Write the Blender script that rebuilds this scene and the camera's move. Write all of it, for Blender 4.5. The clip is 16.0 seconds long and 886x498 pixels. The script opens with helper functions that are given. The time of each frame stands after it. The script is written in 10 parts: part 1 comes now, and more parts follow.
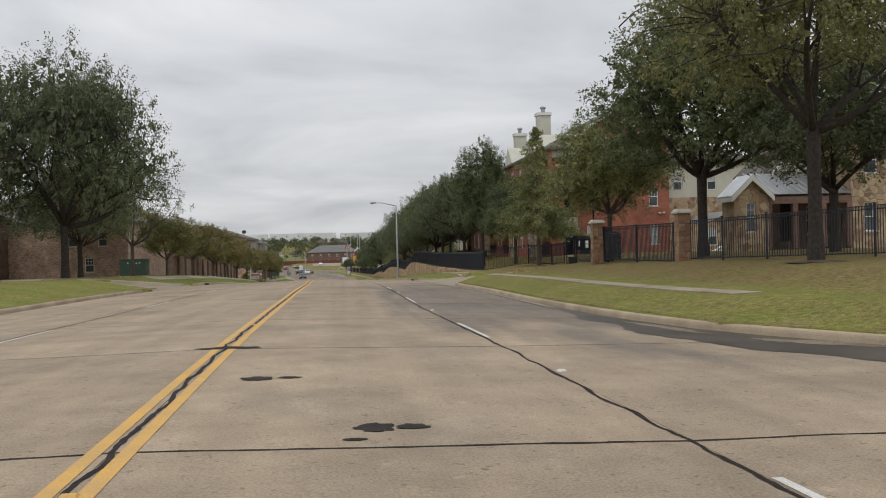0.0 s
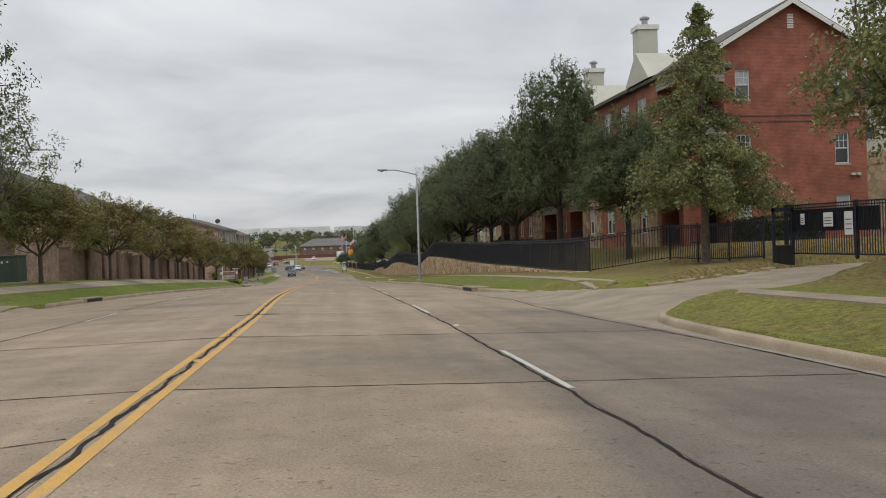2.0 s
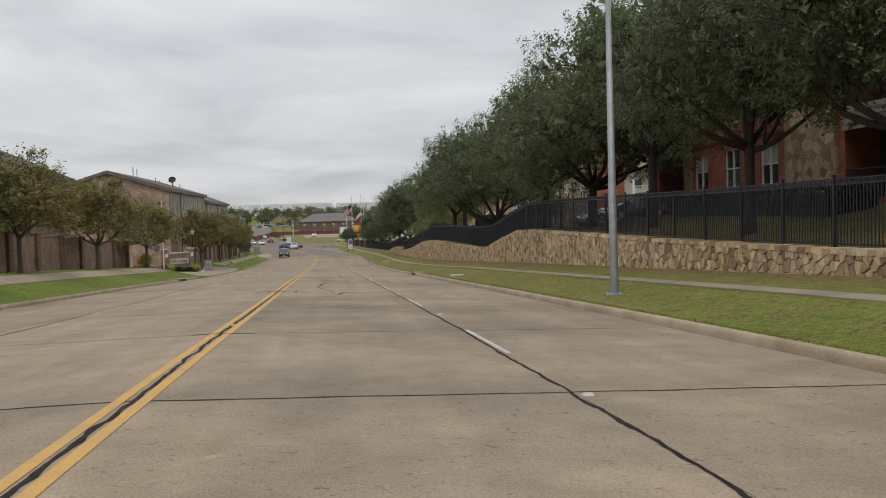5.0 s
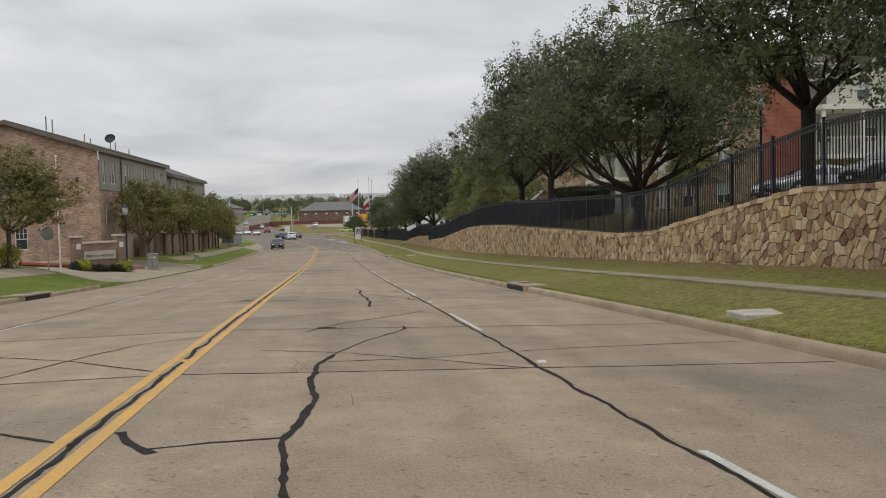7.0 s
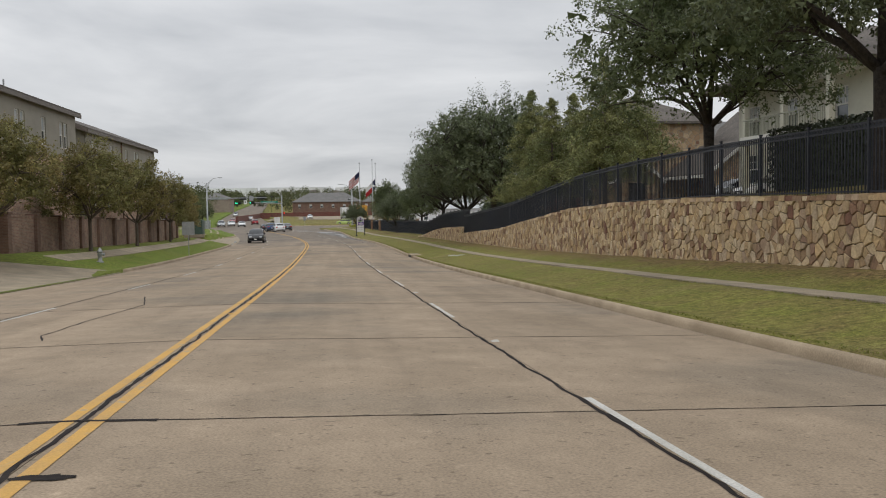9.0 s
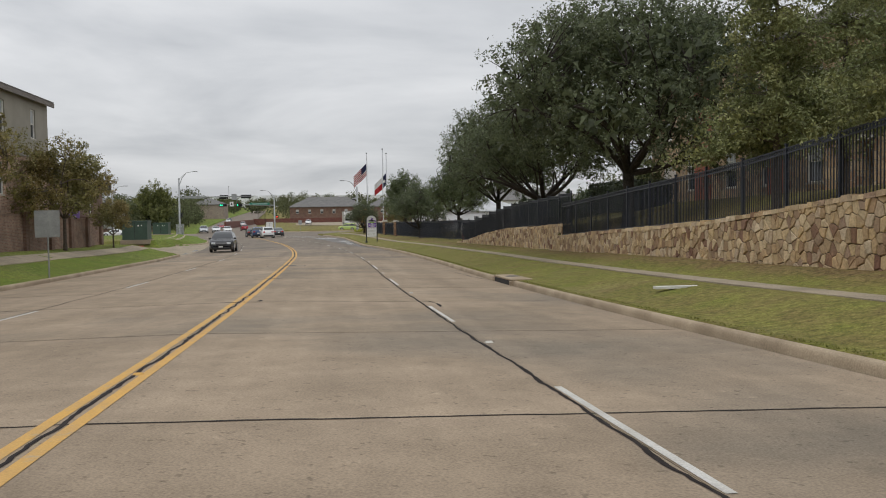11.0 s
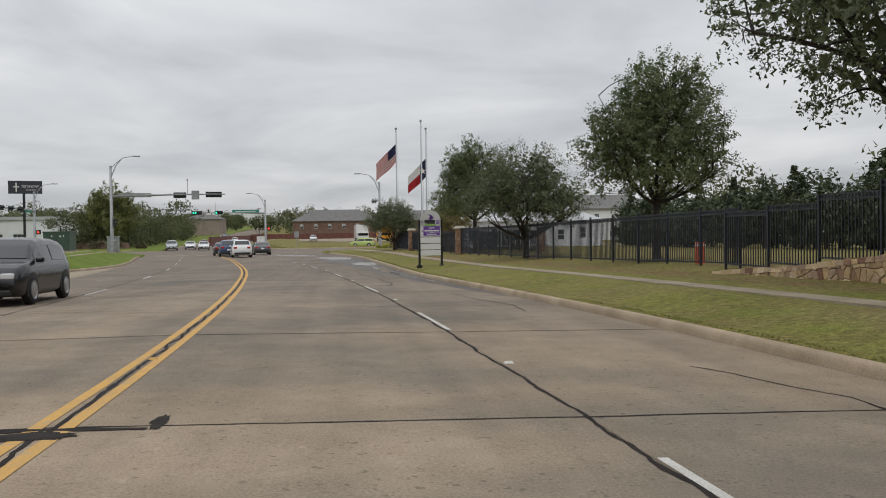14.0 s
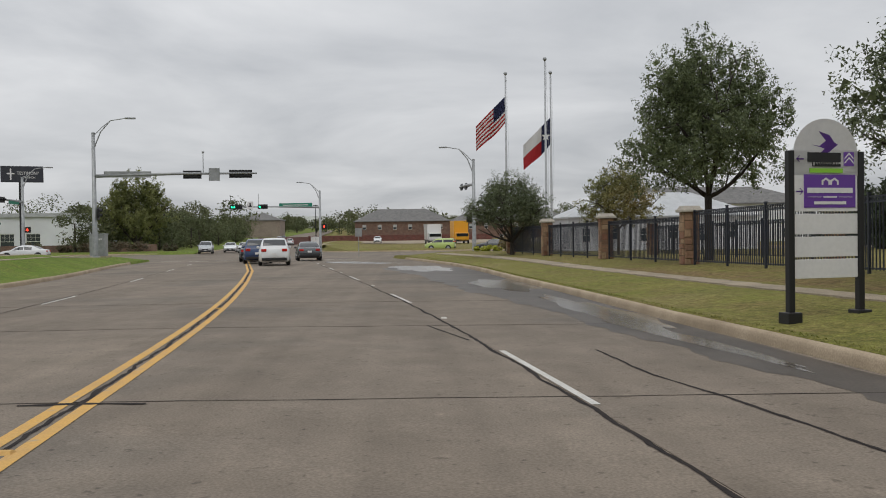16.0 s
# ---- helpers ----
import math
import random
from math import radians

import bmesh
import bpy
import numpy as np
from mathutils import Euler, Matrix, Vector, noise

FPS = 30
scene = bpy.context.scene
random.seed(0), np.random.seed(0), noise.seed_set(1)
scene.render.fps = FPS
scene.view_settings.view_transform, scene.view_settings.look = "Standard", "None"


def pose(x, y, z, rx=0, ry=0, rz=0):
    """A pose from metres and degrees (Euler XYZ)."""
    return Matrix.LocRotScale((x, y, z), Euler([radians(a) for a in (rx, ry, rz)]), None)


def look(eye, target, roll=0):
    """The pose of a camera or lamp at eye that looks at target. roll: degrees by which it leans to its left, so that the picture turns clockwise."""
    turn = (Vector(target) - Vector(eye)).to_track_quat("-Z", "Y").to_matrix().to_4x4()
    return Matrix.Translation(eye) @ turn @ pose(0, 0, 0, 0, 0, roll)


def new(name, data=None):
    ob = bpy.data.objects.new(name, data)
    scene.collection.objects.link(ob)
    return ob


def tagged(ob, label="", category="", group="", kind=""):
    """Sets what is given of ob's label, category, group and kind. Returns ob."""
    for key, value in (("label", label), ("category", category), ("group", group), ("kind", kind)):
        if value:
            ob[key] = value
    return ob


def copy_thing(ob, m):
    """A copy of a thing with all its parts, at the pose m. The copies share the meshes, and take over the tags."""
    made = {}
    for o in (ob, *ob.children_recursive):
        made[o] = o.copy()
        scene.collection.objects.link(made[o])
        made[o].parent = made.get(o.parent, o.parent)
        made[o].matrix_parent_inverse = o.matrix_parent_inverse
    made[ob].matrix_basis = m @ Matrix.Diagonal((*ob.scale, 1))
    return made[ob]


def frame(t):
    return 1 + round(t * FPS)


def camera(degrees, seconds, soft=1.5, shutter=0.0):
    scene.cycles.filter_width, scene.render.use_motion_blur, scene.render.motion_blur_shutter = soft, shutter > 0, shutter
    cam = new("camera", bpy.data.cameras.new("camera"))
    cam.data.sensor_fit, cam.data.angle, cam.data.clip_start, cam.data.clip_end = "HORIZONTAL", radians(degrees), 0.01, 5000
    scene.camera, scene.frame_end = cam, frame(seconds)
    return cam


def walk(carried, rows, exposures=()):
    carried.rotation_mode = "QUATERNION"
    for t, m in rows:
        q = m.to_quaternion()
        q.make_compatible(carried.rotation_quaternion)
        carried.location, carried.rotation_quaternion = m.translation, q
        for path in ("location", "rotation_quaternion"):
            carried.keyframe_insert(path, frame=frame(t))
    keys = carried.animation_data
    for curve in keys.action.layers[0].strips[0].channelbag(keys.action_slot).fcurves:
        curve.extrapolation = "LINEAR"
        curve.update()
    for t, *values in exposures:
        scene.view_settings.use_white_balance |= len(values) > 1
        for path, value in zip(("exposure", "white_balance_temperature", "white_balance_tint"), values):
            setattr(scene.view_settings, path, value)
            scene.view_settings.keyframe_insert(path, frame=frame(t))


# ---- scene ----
cam = camera(53.4, 16.0, 1.0)
# seconds, eye x y z, yaw to the left of +y, pitch, roll
PATH = [
    (0.0, 0.001, -0.000, 1.282, -6.761, -0.247, -1.553),
    (0.5, -0.047, 7.603, 1.224, -6.756, -0.449, -1.483),
    (1.0, -0.123, 15.307, 1.133, -6.968, -0.649, -1.477),
    (1.5, -0.102, 23.181, 1.007, -7.161, -0.786, -1.616),
    (2.0, 0.006, 31.276, 0.896, -7.126, -0.703, -1.997),
    (2.5, 0.070, 39.227, 0.787, -7.121, -0.896, -2.277),
    (3.0, -0.034, 46.607, 0.631, -7.254, -1.248, -2.297),
    (3.5, -0.061, 53.941, 0.492, -7.241, -1.514, -2.151),
    (4.0, -0.118, 61.549, 0.322, -7.103, -1.779, -2.026),
    (4.8, -0.240, 73.676, -0.039, -6.956, -2.074, -1.770),
    (5.6, -0.430, 85.845, -0.469, -6.920, -2.373, -1.545),
    (6.5, -0.613, 99.912, -1.040, -6.846, -2.664, -1.468),
    (7.0, -0.681, 107.887, -1.378, -6.780, -2.665, -1.487),
    (7.5, -0.780, 115.840, -1.698, -6.773, -2.590, -1.278),
    (8.0, -1.005, 123.719, -2.031, -6.875, -2.516, -1.040),
    (8.5, -1.123, 131.533, -2.367, -6.907, -2.595, -0.930),
    (9.0, -0.935, 139.440, -2.704, -7.068, -2.949, -0.823),
    (9.8, -0.875, 152.406, -3.275, -7.155, -3.006, -0.928),
    (10.6, -0.984, 165.572, -3.794, -7.091, -2.653, -0.930),
    (11.5, -1.074, 180.233, -4.350, -6.963, -2.198, -0.885),
    (12.0, -1.005, 188.161, -4.602, -6.929, -2.119, -1.186),
    (12.5, -1.155, 196.430, -4.843, -7.039, -1.906, -1.370),
    (13.0, -1.268, 204.912, -5.020, -7.033, -1.633, -1.183),
    (13.5, -1.378, 213.146, -5.164, -6.889, -1.343, -1.021),
    (14.0, -1.404, 221.054, -5.308, -6.497, -1.172, -0.792),
    (14.5, -1.555, 228.745, -5.464, -5.879, -1.052, -0.528),
    (15.0, -1.853, 236.334, -5.566, -5.006, -1.117, -0.497),
    (15.5, -2.382, 243.836, -5.677, -3.945, -1.072, -0.560),
    (16.0, -2.939, 251.554, -5.826, -2.516, -0.911, -0.753),
]


def heading(yaw, pitch, roll):
    a, b = radians(yaw), radians(pitch)
    return Vector((-math.sin(a) * math.cos(b), math.cos(a) * math.cos(b), math.sin(b))), roll


def row_pose(t, x, y, z, yaw, pitch, roll):
    way, lean = heading(yaw, pitch, roll)
    eye = Vector((x, y, z))
    return t, look(eye, eye + way * 5, lean)


walk(cam, [row_pose(*r) for r in PATH], [(0.0, 0.0), (13.0, 0.0), (14.0, -0.06), (16.0, -0.12)])

# ---- world and sun: an even overcast ----
world = bpy.data.worlds.new("overcast_sky")
scene.world = world
world.use_nodes = True
wn, wl = world.node_tree.nodes, world.node_tree.links
wn.clear()
w_out = wn.new("ShaderNodeOutputWorld")
w_bg = wn.new("ShaderNodeBackground")
w_tc = wn.new("ShaderNodeTexCoord")
w_sep = wn.new("ShaderNodeSeparateXYZ")
wl.new(w_tc.outputs["Generated"], w_sep.inputs[0])
# cloud sheet: the direction is laid on a flat ceiling so that clouds close up towards the horizon
w_den = wn.new("ShaderNodeMath"); w_den.operation = "ADD"; w_den.inputs[1].default_value = 0.16
w_abs = wn.new("ShaderNodeMath"); w_abs.operation = "ABSOLUTE"
wl.new(w_sep.outputs["Z"], w_abs.inputs[0]); wl.new(w_abs.outputs[0], w_den.inputs[0])
w_dx = wn.new("ShaderNodeMath"); w_dx.operation = "DIVIDE"
w_dy = wn.new("ShaderNodeMath"); w_dy.operation = "DIVIDE"
wl.new(w_sep.outputs["X"], w_dx.inputs[0]); wl.new(w_den.outputs[0], w_dx.inputs[1])
wl.new(w_sep.outputs["Y"], w_dy.inputs[0]); wl.new(w_den.outputs[0], w_dy.inputs[1])
w_cmb = wn.new("ShaderNodeCombineXYZ")
wl.new(w_dx.outputs[0], w_cmb.inputs[0]); wl.new(w_dy.outputs[0], w_cmb.inputs[1])
w_n1 = wn.new("ShaderNodeTexNoise")
w_n1.inputs["Scale"].default_value = 0.85
w_n1.inputs["Detail"].default_value = 7
w_n1.inputs["Roughness"].default_value = 0.52
w_n1.inputs["Distortion"].default_value = 0.35
wl.new(w_cmb.outputs[0], w_n1.inputs["Vector"])
w_ramp = wn.new("ShaderNodeValToRGB")
w_ramp.color_ramp.elements[0].position, w_ramp.color_ramp.elements[1].position = 0.30, 0.70
w_ramp.color_ramp.elements[0].color = (0.62, 0.645, 0.685, 1)
w_ramp.color_ramp.elements[1].color = (1.10, 1.11, 1.13, 1)
wl.new(w_n1.outputs["Fac"], w_ramp.inputs["Fac"])
# an overcast sky is brighter overhead
w_zen = wn.new("ShaderNodeMapRange")
w_zen.inputs["From Min"].default_value, w_zen.inputs["From Max"].default_value = 0.0, 1.0
w_zen.inputs["To Min"].default_value, w_zen.inputs["To Max"].default_value = 0.98, 2.0
wl.new(w_sep.outputs["Z"], w_zen.inputs["Value"])
w_mul = wn.new("ShaderNodeVectorMath"); w_mul.operation = "SCALE"
wl.new(w_ramp.outputs["Color"], w_mul.inputs[0]); wl.new(w_zen.outputs[0], w_mul.inputs["Scale"])
w_sky = wn.new("ShaderNodeTexSky")
w_sky.sky_type, w_sky.sun_disc = "NISHITA", False
w_sky.sun_elevation, w_sky.sun_rotation = radians(52), radians(140)
w_mix = wn.new("ShaderNodeMix"); w_mix.data_type = "RGBA"
w_mix.inputs["Factor"].default_value = 0.93
w_skd = wn.new("ShaderNodeVectorMath"); w_skd.operation = "SCALE"; w_skd.inputs["Scale"].default_value = 0.1
wl.new(w_sky.outputs[0], w_skd.inputs[0])
wl.new(w_skd.outputs[0], w_mix.inputs["A"]); wl.new(w_mul.outputs[0], w_mix.inputs["B"])
wl.new(w_mix.outputs["Result"], w_bg.inputs["Color"])
w_bg.inputs["Strength"].default_value = 0.69
wl.new(w_bg.outputs[0], w_out.inputs[0])

sun_data = bpy.data.lights.new("sun", "SUN")
sun_data.energy, sun_data.angle, sun_data.color = 0.6, radians(40), (1.0, 0.97, 0.93)
sun = new("sun", sun_data)
sun.matrix_world = look((0, 0, 100), (0 - 100 * math.sin(radians(140)) * 0.0 + 30, 60, 0))

# ---- materials ----
MATS = {}


def mat(name, base, rough=0.8, metal=0.0, second=None, scale=2.0, fine=40.0, bump=0.2, fine_amt=0.25, spec=0.5, island=0.0, obj=0.0,
        coords="Object", detail=6.0, third=None, third_scale=0.3, third_pos=(0.5, 0.62), trans=0.0, coat=0.0, bump_dist=0.02):
    """A surface with two scales of variation: base to second over large noise, brighter and darker grain, and relief."""
    if name in MATS:
        return MATS[name]
    m = bpy.data.materials.new(name)
    MATS[name] = m
    m.use_nodes = True
    n, l = m.node_tree.nodes, m.node_tree.links
    b = n["Principled BSDF"]
    b.inputs["Roughness"].default_value, b.inputs["Metallic"].default_value = rough, metal
    b.inputs["Specular IOR Level"].default_value = spec
    b.inputs["Coat Weight"].default_value = coat
    tc = n.new("ShaderNodeTexCoord")
    vec = tc.outputs["Object" if coords == "World" else coords]
    if coords == "World":
        vec = n.new("ShaderNodeNewGeometry").outputs["Position"]
    big = n.new("ShaderNodeTexNoise")
    big.inputs["Scale"].default_value, big.inputs["Detail"].default_value = scale, detail
    l.new(vec, big.inputs["Vector"])
    mix = n.new("ShaderNodeMix"); mix.data_type = "RGBA"
    mix.inputs["A"].default_value = (*base, 1)
    mix.inputs["B"].default_value = (*(second or [c * 0.75 for c in base]), 1)
    mr = n.new("ShaderNodeMapRange"); mr.inputs["From Min"].default_value, mr.inputs["From Max"].default_value = 0.35, 0.65
    l.new(big.outputs["Fac"], mr.inputs["Value"])
    l.new(mr.outputs[0], mix.inputs["Factor"])
    col = mix.outputs["Result"]
    if third:
        tn = n.new("ShaderNodeTexNoise"); tn.inputs["Scale"].default_value, tn.inputs["Detail"].default_value = third_scale, 5
        l.new(vec, tn.inputs["Vector"])
        tr = n.new("ShaderNodeMapRange"); tr.inputs["From Min"].default_value, tr.inputs["From Max"].default_value = third_pos
        l.new(tn.outputs["Fac"], tr.inputs["Value"])
        tm = n.new("ShaderNodeMix"); tm.data_type = "RGBA"
        l.new(tr.outputs[0], tm.inputs["Factor"]); l.new(col, tm.inputs["A"]); tm.inputs["B"].default_value = (*third, 1)
        col = tm.outputs["Result"]
    sm = n.new("ShaderNodeTexNoise")
    sm.inputs["Scale"].default_value, sm.inputs["Detail"].default_value = fine, 4
    l.new(vec, sm.inputs["Vector"])
    fr = n.new("ShaderNodeMapRange")
    fr.inputs["From Min"].default_value, fr.inputs["From Max"].default_value = 0.3, 0.7
    fr.inputs["To Min"].default_value, fr.inputs["To Max"].default_value = 1 - fine_amt, 1 + fine_amt
    l.new(sm.outputs["Fac"], fr.inputs["Value"])
    sc = n.new("ShaderNodeVectorMath"); sc.operation = "SCALE"
    l.new(col, sc.inputs[0]); l.new(fr.outputs[0], sc.inputs["Scale"])
    col = sc.outputs[0]
    for amount, out in ((island, "Random Per Island"), (obj, "Random")):
        if amount:
            src = n.new("ShaderNodeNewGeometry") if out == "Random Per Island" else n.new("ShaderNodeObjectInfo")
            vr = n.new("ShaderNodeMapRange")
            vr.inputs["To Min"].default_value, vr.inputs["To Max"].default_value = 1 - amount, 1 + amount
            l.new(src.outputs[out], vr.inputs["Value"])
            s2 = n.new("ShaderNodeVectorMath"); s2.operation = "SCALE"
            l.new(col, s2.inputs[0]); l.new(vr.outputs[0], s2.inputs["Scale"])
            col = s2.outputs[0]
    l.new(col, b.inputs["Base Color"])
    if bump:
        bp = n.new("ShaderNodeBump"); bp.inputs["Strength"].default_value = bump; bp.inputs["Distance"].default_value = bump_dist
        l.new(sm.outputs["Fac"], bp.inputs["Height"]); l.new(bp.outputs[0], b.inputs["Normal"])
    if trans:
        t = n.new("ShaderNodeBsdfTranslucent"); ad = n.new("ShaderNodeMixShader"); ad.inputs["Fac"].default_value = trans
        l.new(col, t.inputs["Color"]); l.new(b.outputs[0], ad.inputs[1]); l.new(t.outputs[0], ad.inputs[2])
        l.new(ad.outputs[0], n["Material Output"].inputs["Surface"])
    return m


def ramp_mat(name, stops, rough=0.85, fine=30.0, bump=0.4, source="Random Per Island", fine_amt=0.2, bump_dist=0.02, big=3.0):
    """Pieces that each take a colour of their own from the stops."""
    m = bpy.data.materials.new(name)
    MATS[name] = m
    m.use_nodes = True
    n, l = m.node_tree.nodes, m.node_tree.links
    b = n["Principled BSDF"]; b.inputs["Roughness"].default_value = rough
    src = n.new("ShaderNodeNewGeometry") if source == "Random Per Island" else n.new("ShaderNodeObjectInfo")
    r = n.new("ShaderNodeValToRGB"); r.color_ramp.interpolation = "LINEAR"
    els = r.color_ramp.elements
    while len(els) < len(stops):
        els.new(0.5)
    for i, c in enumerate(stops):
        els[i].position = i / (len(stops) - 1); els[i].color = (*c, 1)
    l.new(src.outputs[source], r.inputs["Fac"])
    geo = n.new("ShaderNodeNewGeometry")
    s1 = n.new("ShaderNodeTexNoise"); s1.inputs["Scale"].default_value, s1.inputs["Detail"].default_value = fine, 5
    s2 = n.new("ShaderNodeTexNoise"); s2.inputs["Scale"].default_value, s2.inputs["Detail"].default_value = big, 4
    l.new(geo.outputs["Position"], s1.inputs["Vector"]); l.new(geo.outputs["Position"], s2.inputs["Vector"])
    ad = n.new("ShaderNodeMath"); ad.operation = "ADD"; l.new(s1.outputs["Fac"], ad.inputs[0]); l.new(s2.outputs["Fac"], ad.inputs[1])
    fr = n.new("ShaderNodeMapRange"); fr.inputs["From Min"].default_value, fr.inputs["From Max"].default_value = 0.6, 1.4
    fr.inputs["To Min"].default_value, fr.inputs["To Max"].default_value = 1 - fine_amt * 1.6, 1 + fine_amt * 1.6
    l.new(ad.outputs[0], fr.inputs["Value"])
    sc = n.new("ShaderNodeVectorMath"); sc.operation = "SCALE"; l.new(r.outputs[0], sc.inputs[0]); l.new(fr.outputs[0], sc.inputs["Scale"])
    l.new(sc.outputs[0], b.inputs["Base Color"])
    bp = n.new("ShaderNodeBump"); bp.inputs["Strength"].default_value = bump; bp.inputs["Distance"].default_value = bump_dist
    l.new(s1.outputs["Fac"], bp.inputs["Height"]); l.new(bp.outputs[0], b.inputs["Normal"])
    return m


def brick_mat(name, c1, c2, mortar, w=0.21, h=0.075, axis="y"):
    """Brickwork too far off to pick apart: colour by brick and recessed joints."""
    m = bpy.data.materials.new(name)
    MATS[name] = m
    m.use_nodes = True
    n, l = m.node_tree.nodes, m.node_tree.links
    b = n["Principled BSDF"]; b.inputs["Roughness"].default_value = 0.9
    geo = n.new("ShaderNodeNewGeometry")
    sp = n.new("ShaderNodeSeparateXYZ"); l.new(geo.outputs["Position"], sp.inputs[0])
    ad = n.new("ShaderNodeMath"); ad.operation = "ADD"; l.new(sp.outputs["X"], ad.inputs[0]); l.new(sp.outputs["Y"], ad.inputs[1])
    cb = n.new("ShaderNodeCombineXYZ"); l.new(ad.outputs[0], cb.inputs[0]); l.new(sp.outputs["Z"], cb.inputs[1])
    t = n.new("ShaderNodeTexBrick"); l.new(cb.outputs[0], t.inputs["Vector"])
    t.inputs["Scale"].default_value = 1.0
    t.inputs["Brick Width"].default_value, t.inputs["Row Height"].default_value = w, h
    t.inputs["Mortar Size"].default_value = 0.008
    t.inputs["Color1"].default_value, t.inputs["Color2"].default_value, t.inputs["Mortar"].default_value = (*c1, 1), (*c2, 1), (*mortar, 1)
    nz = n.new("ShaderNodeTexNoise"); nz.inputs["Scale"].default_value, nz.inputs["Detail"].default_value = 1.3, 8
    l.new(geo.outputs["Position"], nz.inputs["Vector"])
    fr = n.new("ShaderNodeMapRange"); fr.inputs["From Min"].default_value, fr.inputs["From Max"].default_value = 0.3, 0.7
    fr.inputs["To Min"].default_value, fr.inputs["To Max"].default_value = 0.72, 1.22
    l.new(nz.outputs["Fac"], fr.inputs["Value"])
    sc = n.new("ShaderNodeVectorMath"); sc.operation = "SCALE"; l.new(t.outputs["Color"], sc.inputs[0]); l.new(fr.outputs[0], sc.inputs["Scale"])
    l.new(sc.outputs[0], b.inputs["Base Color"])
    bp = n.new("ShaderNodeBump"); bp.inputs["Strength"].default_value = 0.5; bp.inputs["Distance"].default_value = 0.01; bp.invert = True
    l.new(t.outputs["Fac"], bp.inputs["Height"]); l.new(bp.outputs[0], b.inputs["Normal"])
    return m


def stone_mat(name, stops, scale=2.6, joint=(0.30, 0.26, 0.20)):
    """Rubble veneer too far off to pick apart: cells of uneven colour between mortar joints."""
    m = bpy.data.materials.new(name)
    MATS[name] = m
    m.use_nodes = True
    n, l = m.node_tree.nodes, m.node_tree.links
    b = n["Principled BSDF"]; b.inputs["Roughness"].default_value = 0.9
    geo = n.new("ShaderNodeNewGeometry")
    v = n.new("ShaderNodeTexVoronoi"); v.inputs["Scale"].default_value = scale
    e = n.new("ShaderNodeTexVoronoi"); e.feature = "DISTANCE_TO_EDGE"; e.inputs["Scale"].default_value = scale
    l.new(geo.outputs["Position"], v.inputs["Vector"]); l.new(geo.outputs["Position"], e.inputs["Vector"])
    sp = n.new("ShaderNodeSeparateColor"); l.new(v.outputs["Color"], sp.inputs[0])
    r = n.new("ShaderNodeValToRGB"); els = r.color_ramp.elements
    while len(els) < len(stops):
        els.new(0.5)
    for i, c in enumerate(stops):
        els[i].position = i / (len(stops) - 1); els[i].color = (*c, 1)
    l.new(sp.outputs[0], r.inputs["Fac"])
    er = n.new("ShaderNodeMapRange"); er.inputs["From Min"].default_value, er.inputs["From Max"].default_value = 0.02, 0.06
    l.new(e.outputs["Distance"], er.inputs["Value"])
    mx = n.new("ShaderNodeMix"); mx.data_type = "RGBA"; mx.inputs["A"].default_value = (*joint, 1)
    l.new(er.outputs[0], mx.inputs["Factor"]); l.new(r.outputs[0], mx.inputs["B"])
    nz = n.new("ShaderNodeTexNoise"); nz.inputs["Scale"].default_value, nz.inputs["Detail"].default_value = 14, 6
    l.new(geo.outputs["Position"], nz.inputs["Vector"])
    fr = n.new("ShaderNodeMapRange"); fr.inputs["From Min"].default_value, fr.inputs["From Max"].default_value = 0.3, 0.7
    fr.inputs["To Min"].default_value, fr.inputs["To Max"].default_value = 0.75, 1.2
    l.new(nz.outputs["Fac"], fr.inputs["Value"])
    sc = n.new("ShaderNodeVectorMath"); sc.operation = "SCALE"; l.new(mx.outputs["Result"], sc.inputs[0]); l.new(fr.outputs[0], sc.inputs["Scale"])
    l.new(sc.outputs[0], b.inputs["Base Color"])
    bp = n.new("ShaderNodeBump"); bp.inputs["Strength"].default_value = 0.8; bp.inputs["Distance"].default_value = 0.04
    l.new(er.outputs[0], bp.inputs["Height"]); l.new(bp.outputs[0], b.inputs["Normal"])
    return m


def plain(name, base, rough=0.5, metal=0.0, emit=0.0, spec=0.5, coat=0.0):
    if name in MATS:
        return MATS[name]
    m = bpy.data.materials.new(name)
    MATS[name] = m
    m.use_nodes = True
    b = m.node_tree.nodes["Principled BSDF"]
    b.inputs["Base Color"].default_value = (*base, 1)
    b.inputs["Roughness"].default_value, b.inputs["Metallic"].default_value = rough, metal
    b.inputs["Specular IOR Level"].default_value = spec
    b.inputs["Coat Weight"].default_value = coat
    if emit:
        b.inputs["Emission Color"].default_value = (*base, 1)
        b.inputs["Emission Strength"].default_value = emit
    return m


M_SLAB = mat("road_concrete", (0.352, 0.275, 0.197), 0.9, spec=0.22, second=(0.290, 0.226, 0.160), scale=0.55, fine=55, bump=0.10, fine_amt=0.22, obj=0.06,
             coords="World", detail=9, third=(0.215, 0.180, 0.138), third_scale=0.22, third_pos=(0.52, 0.72), bump_dist=0.006)


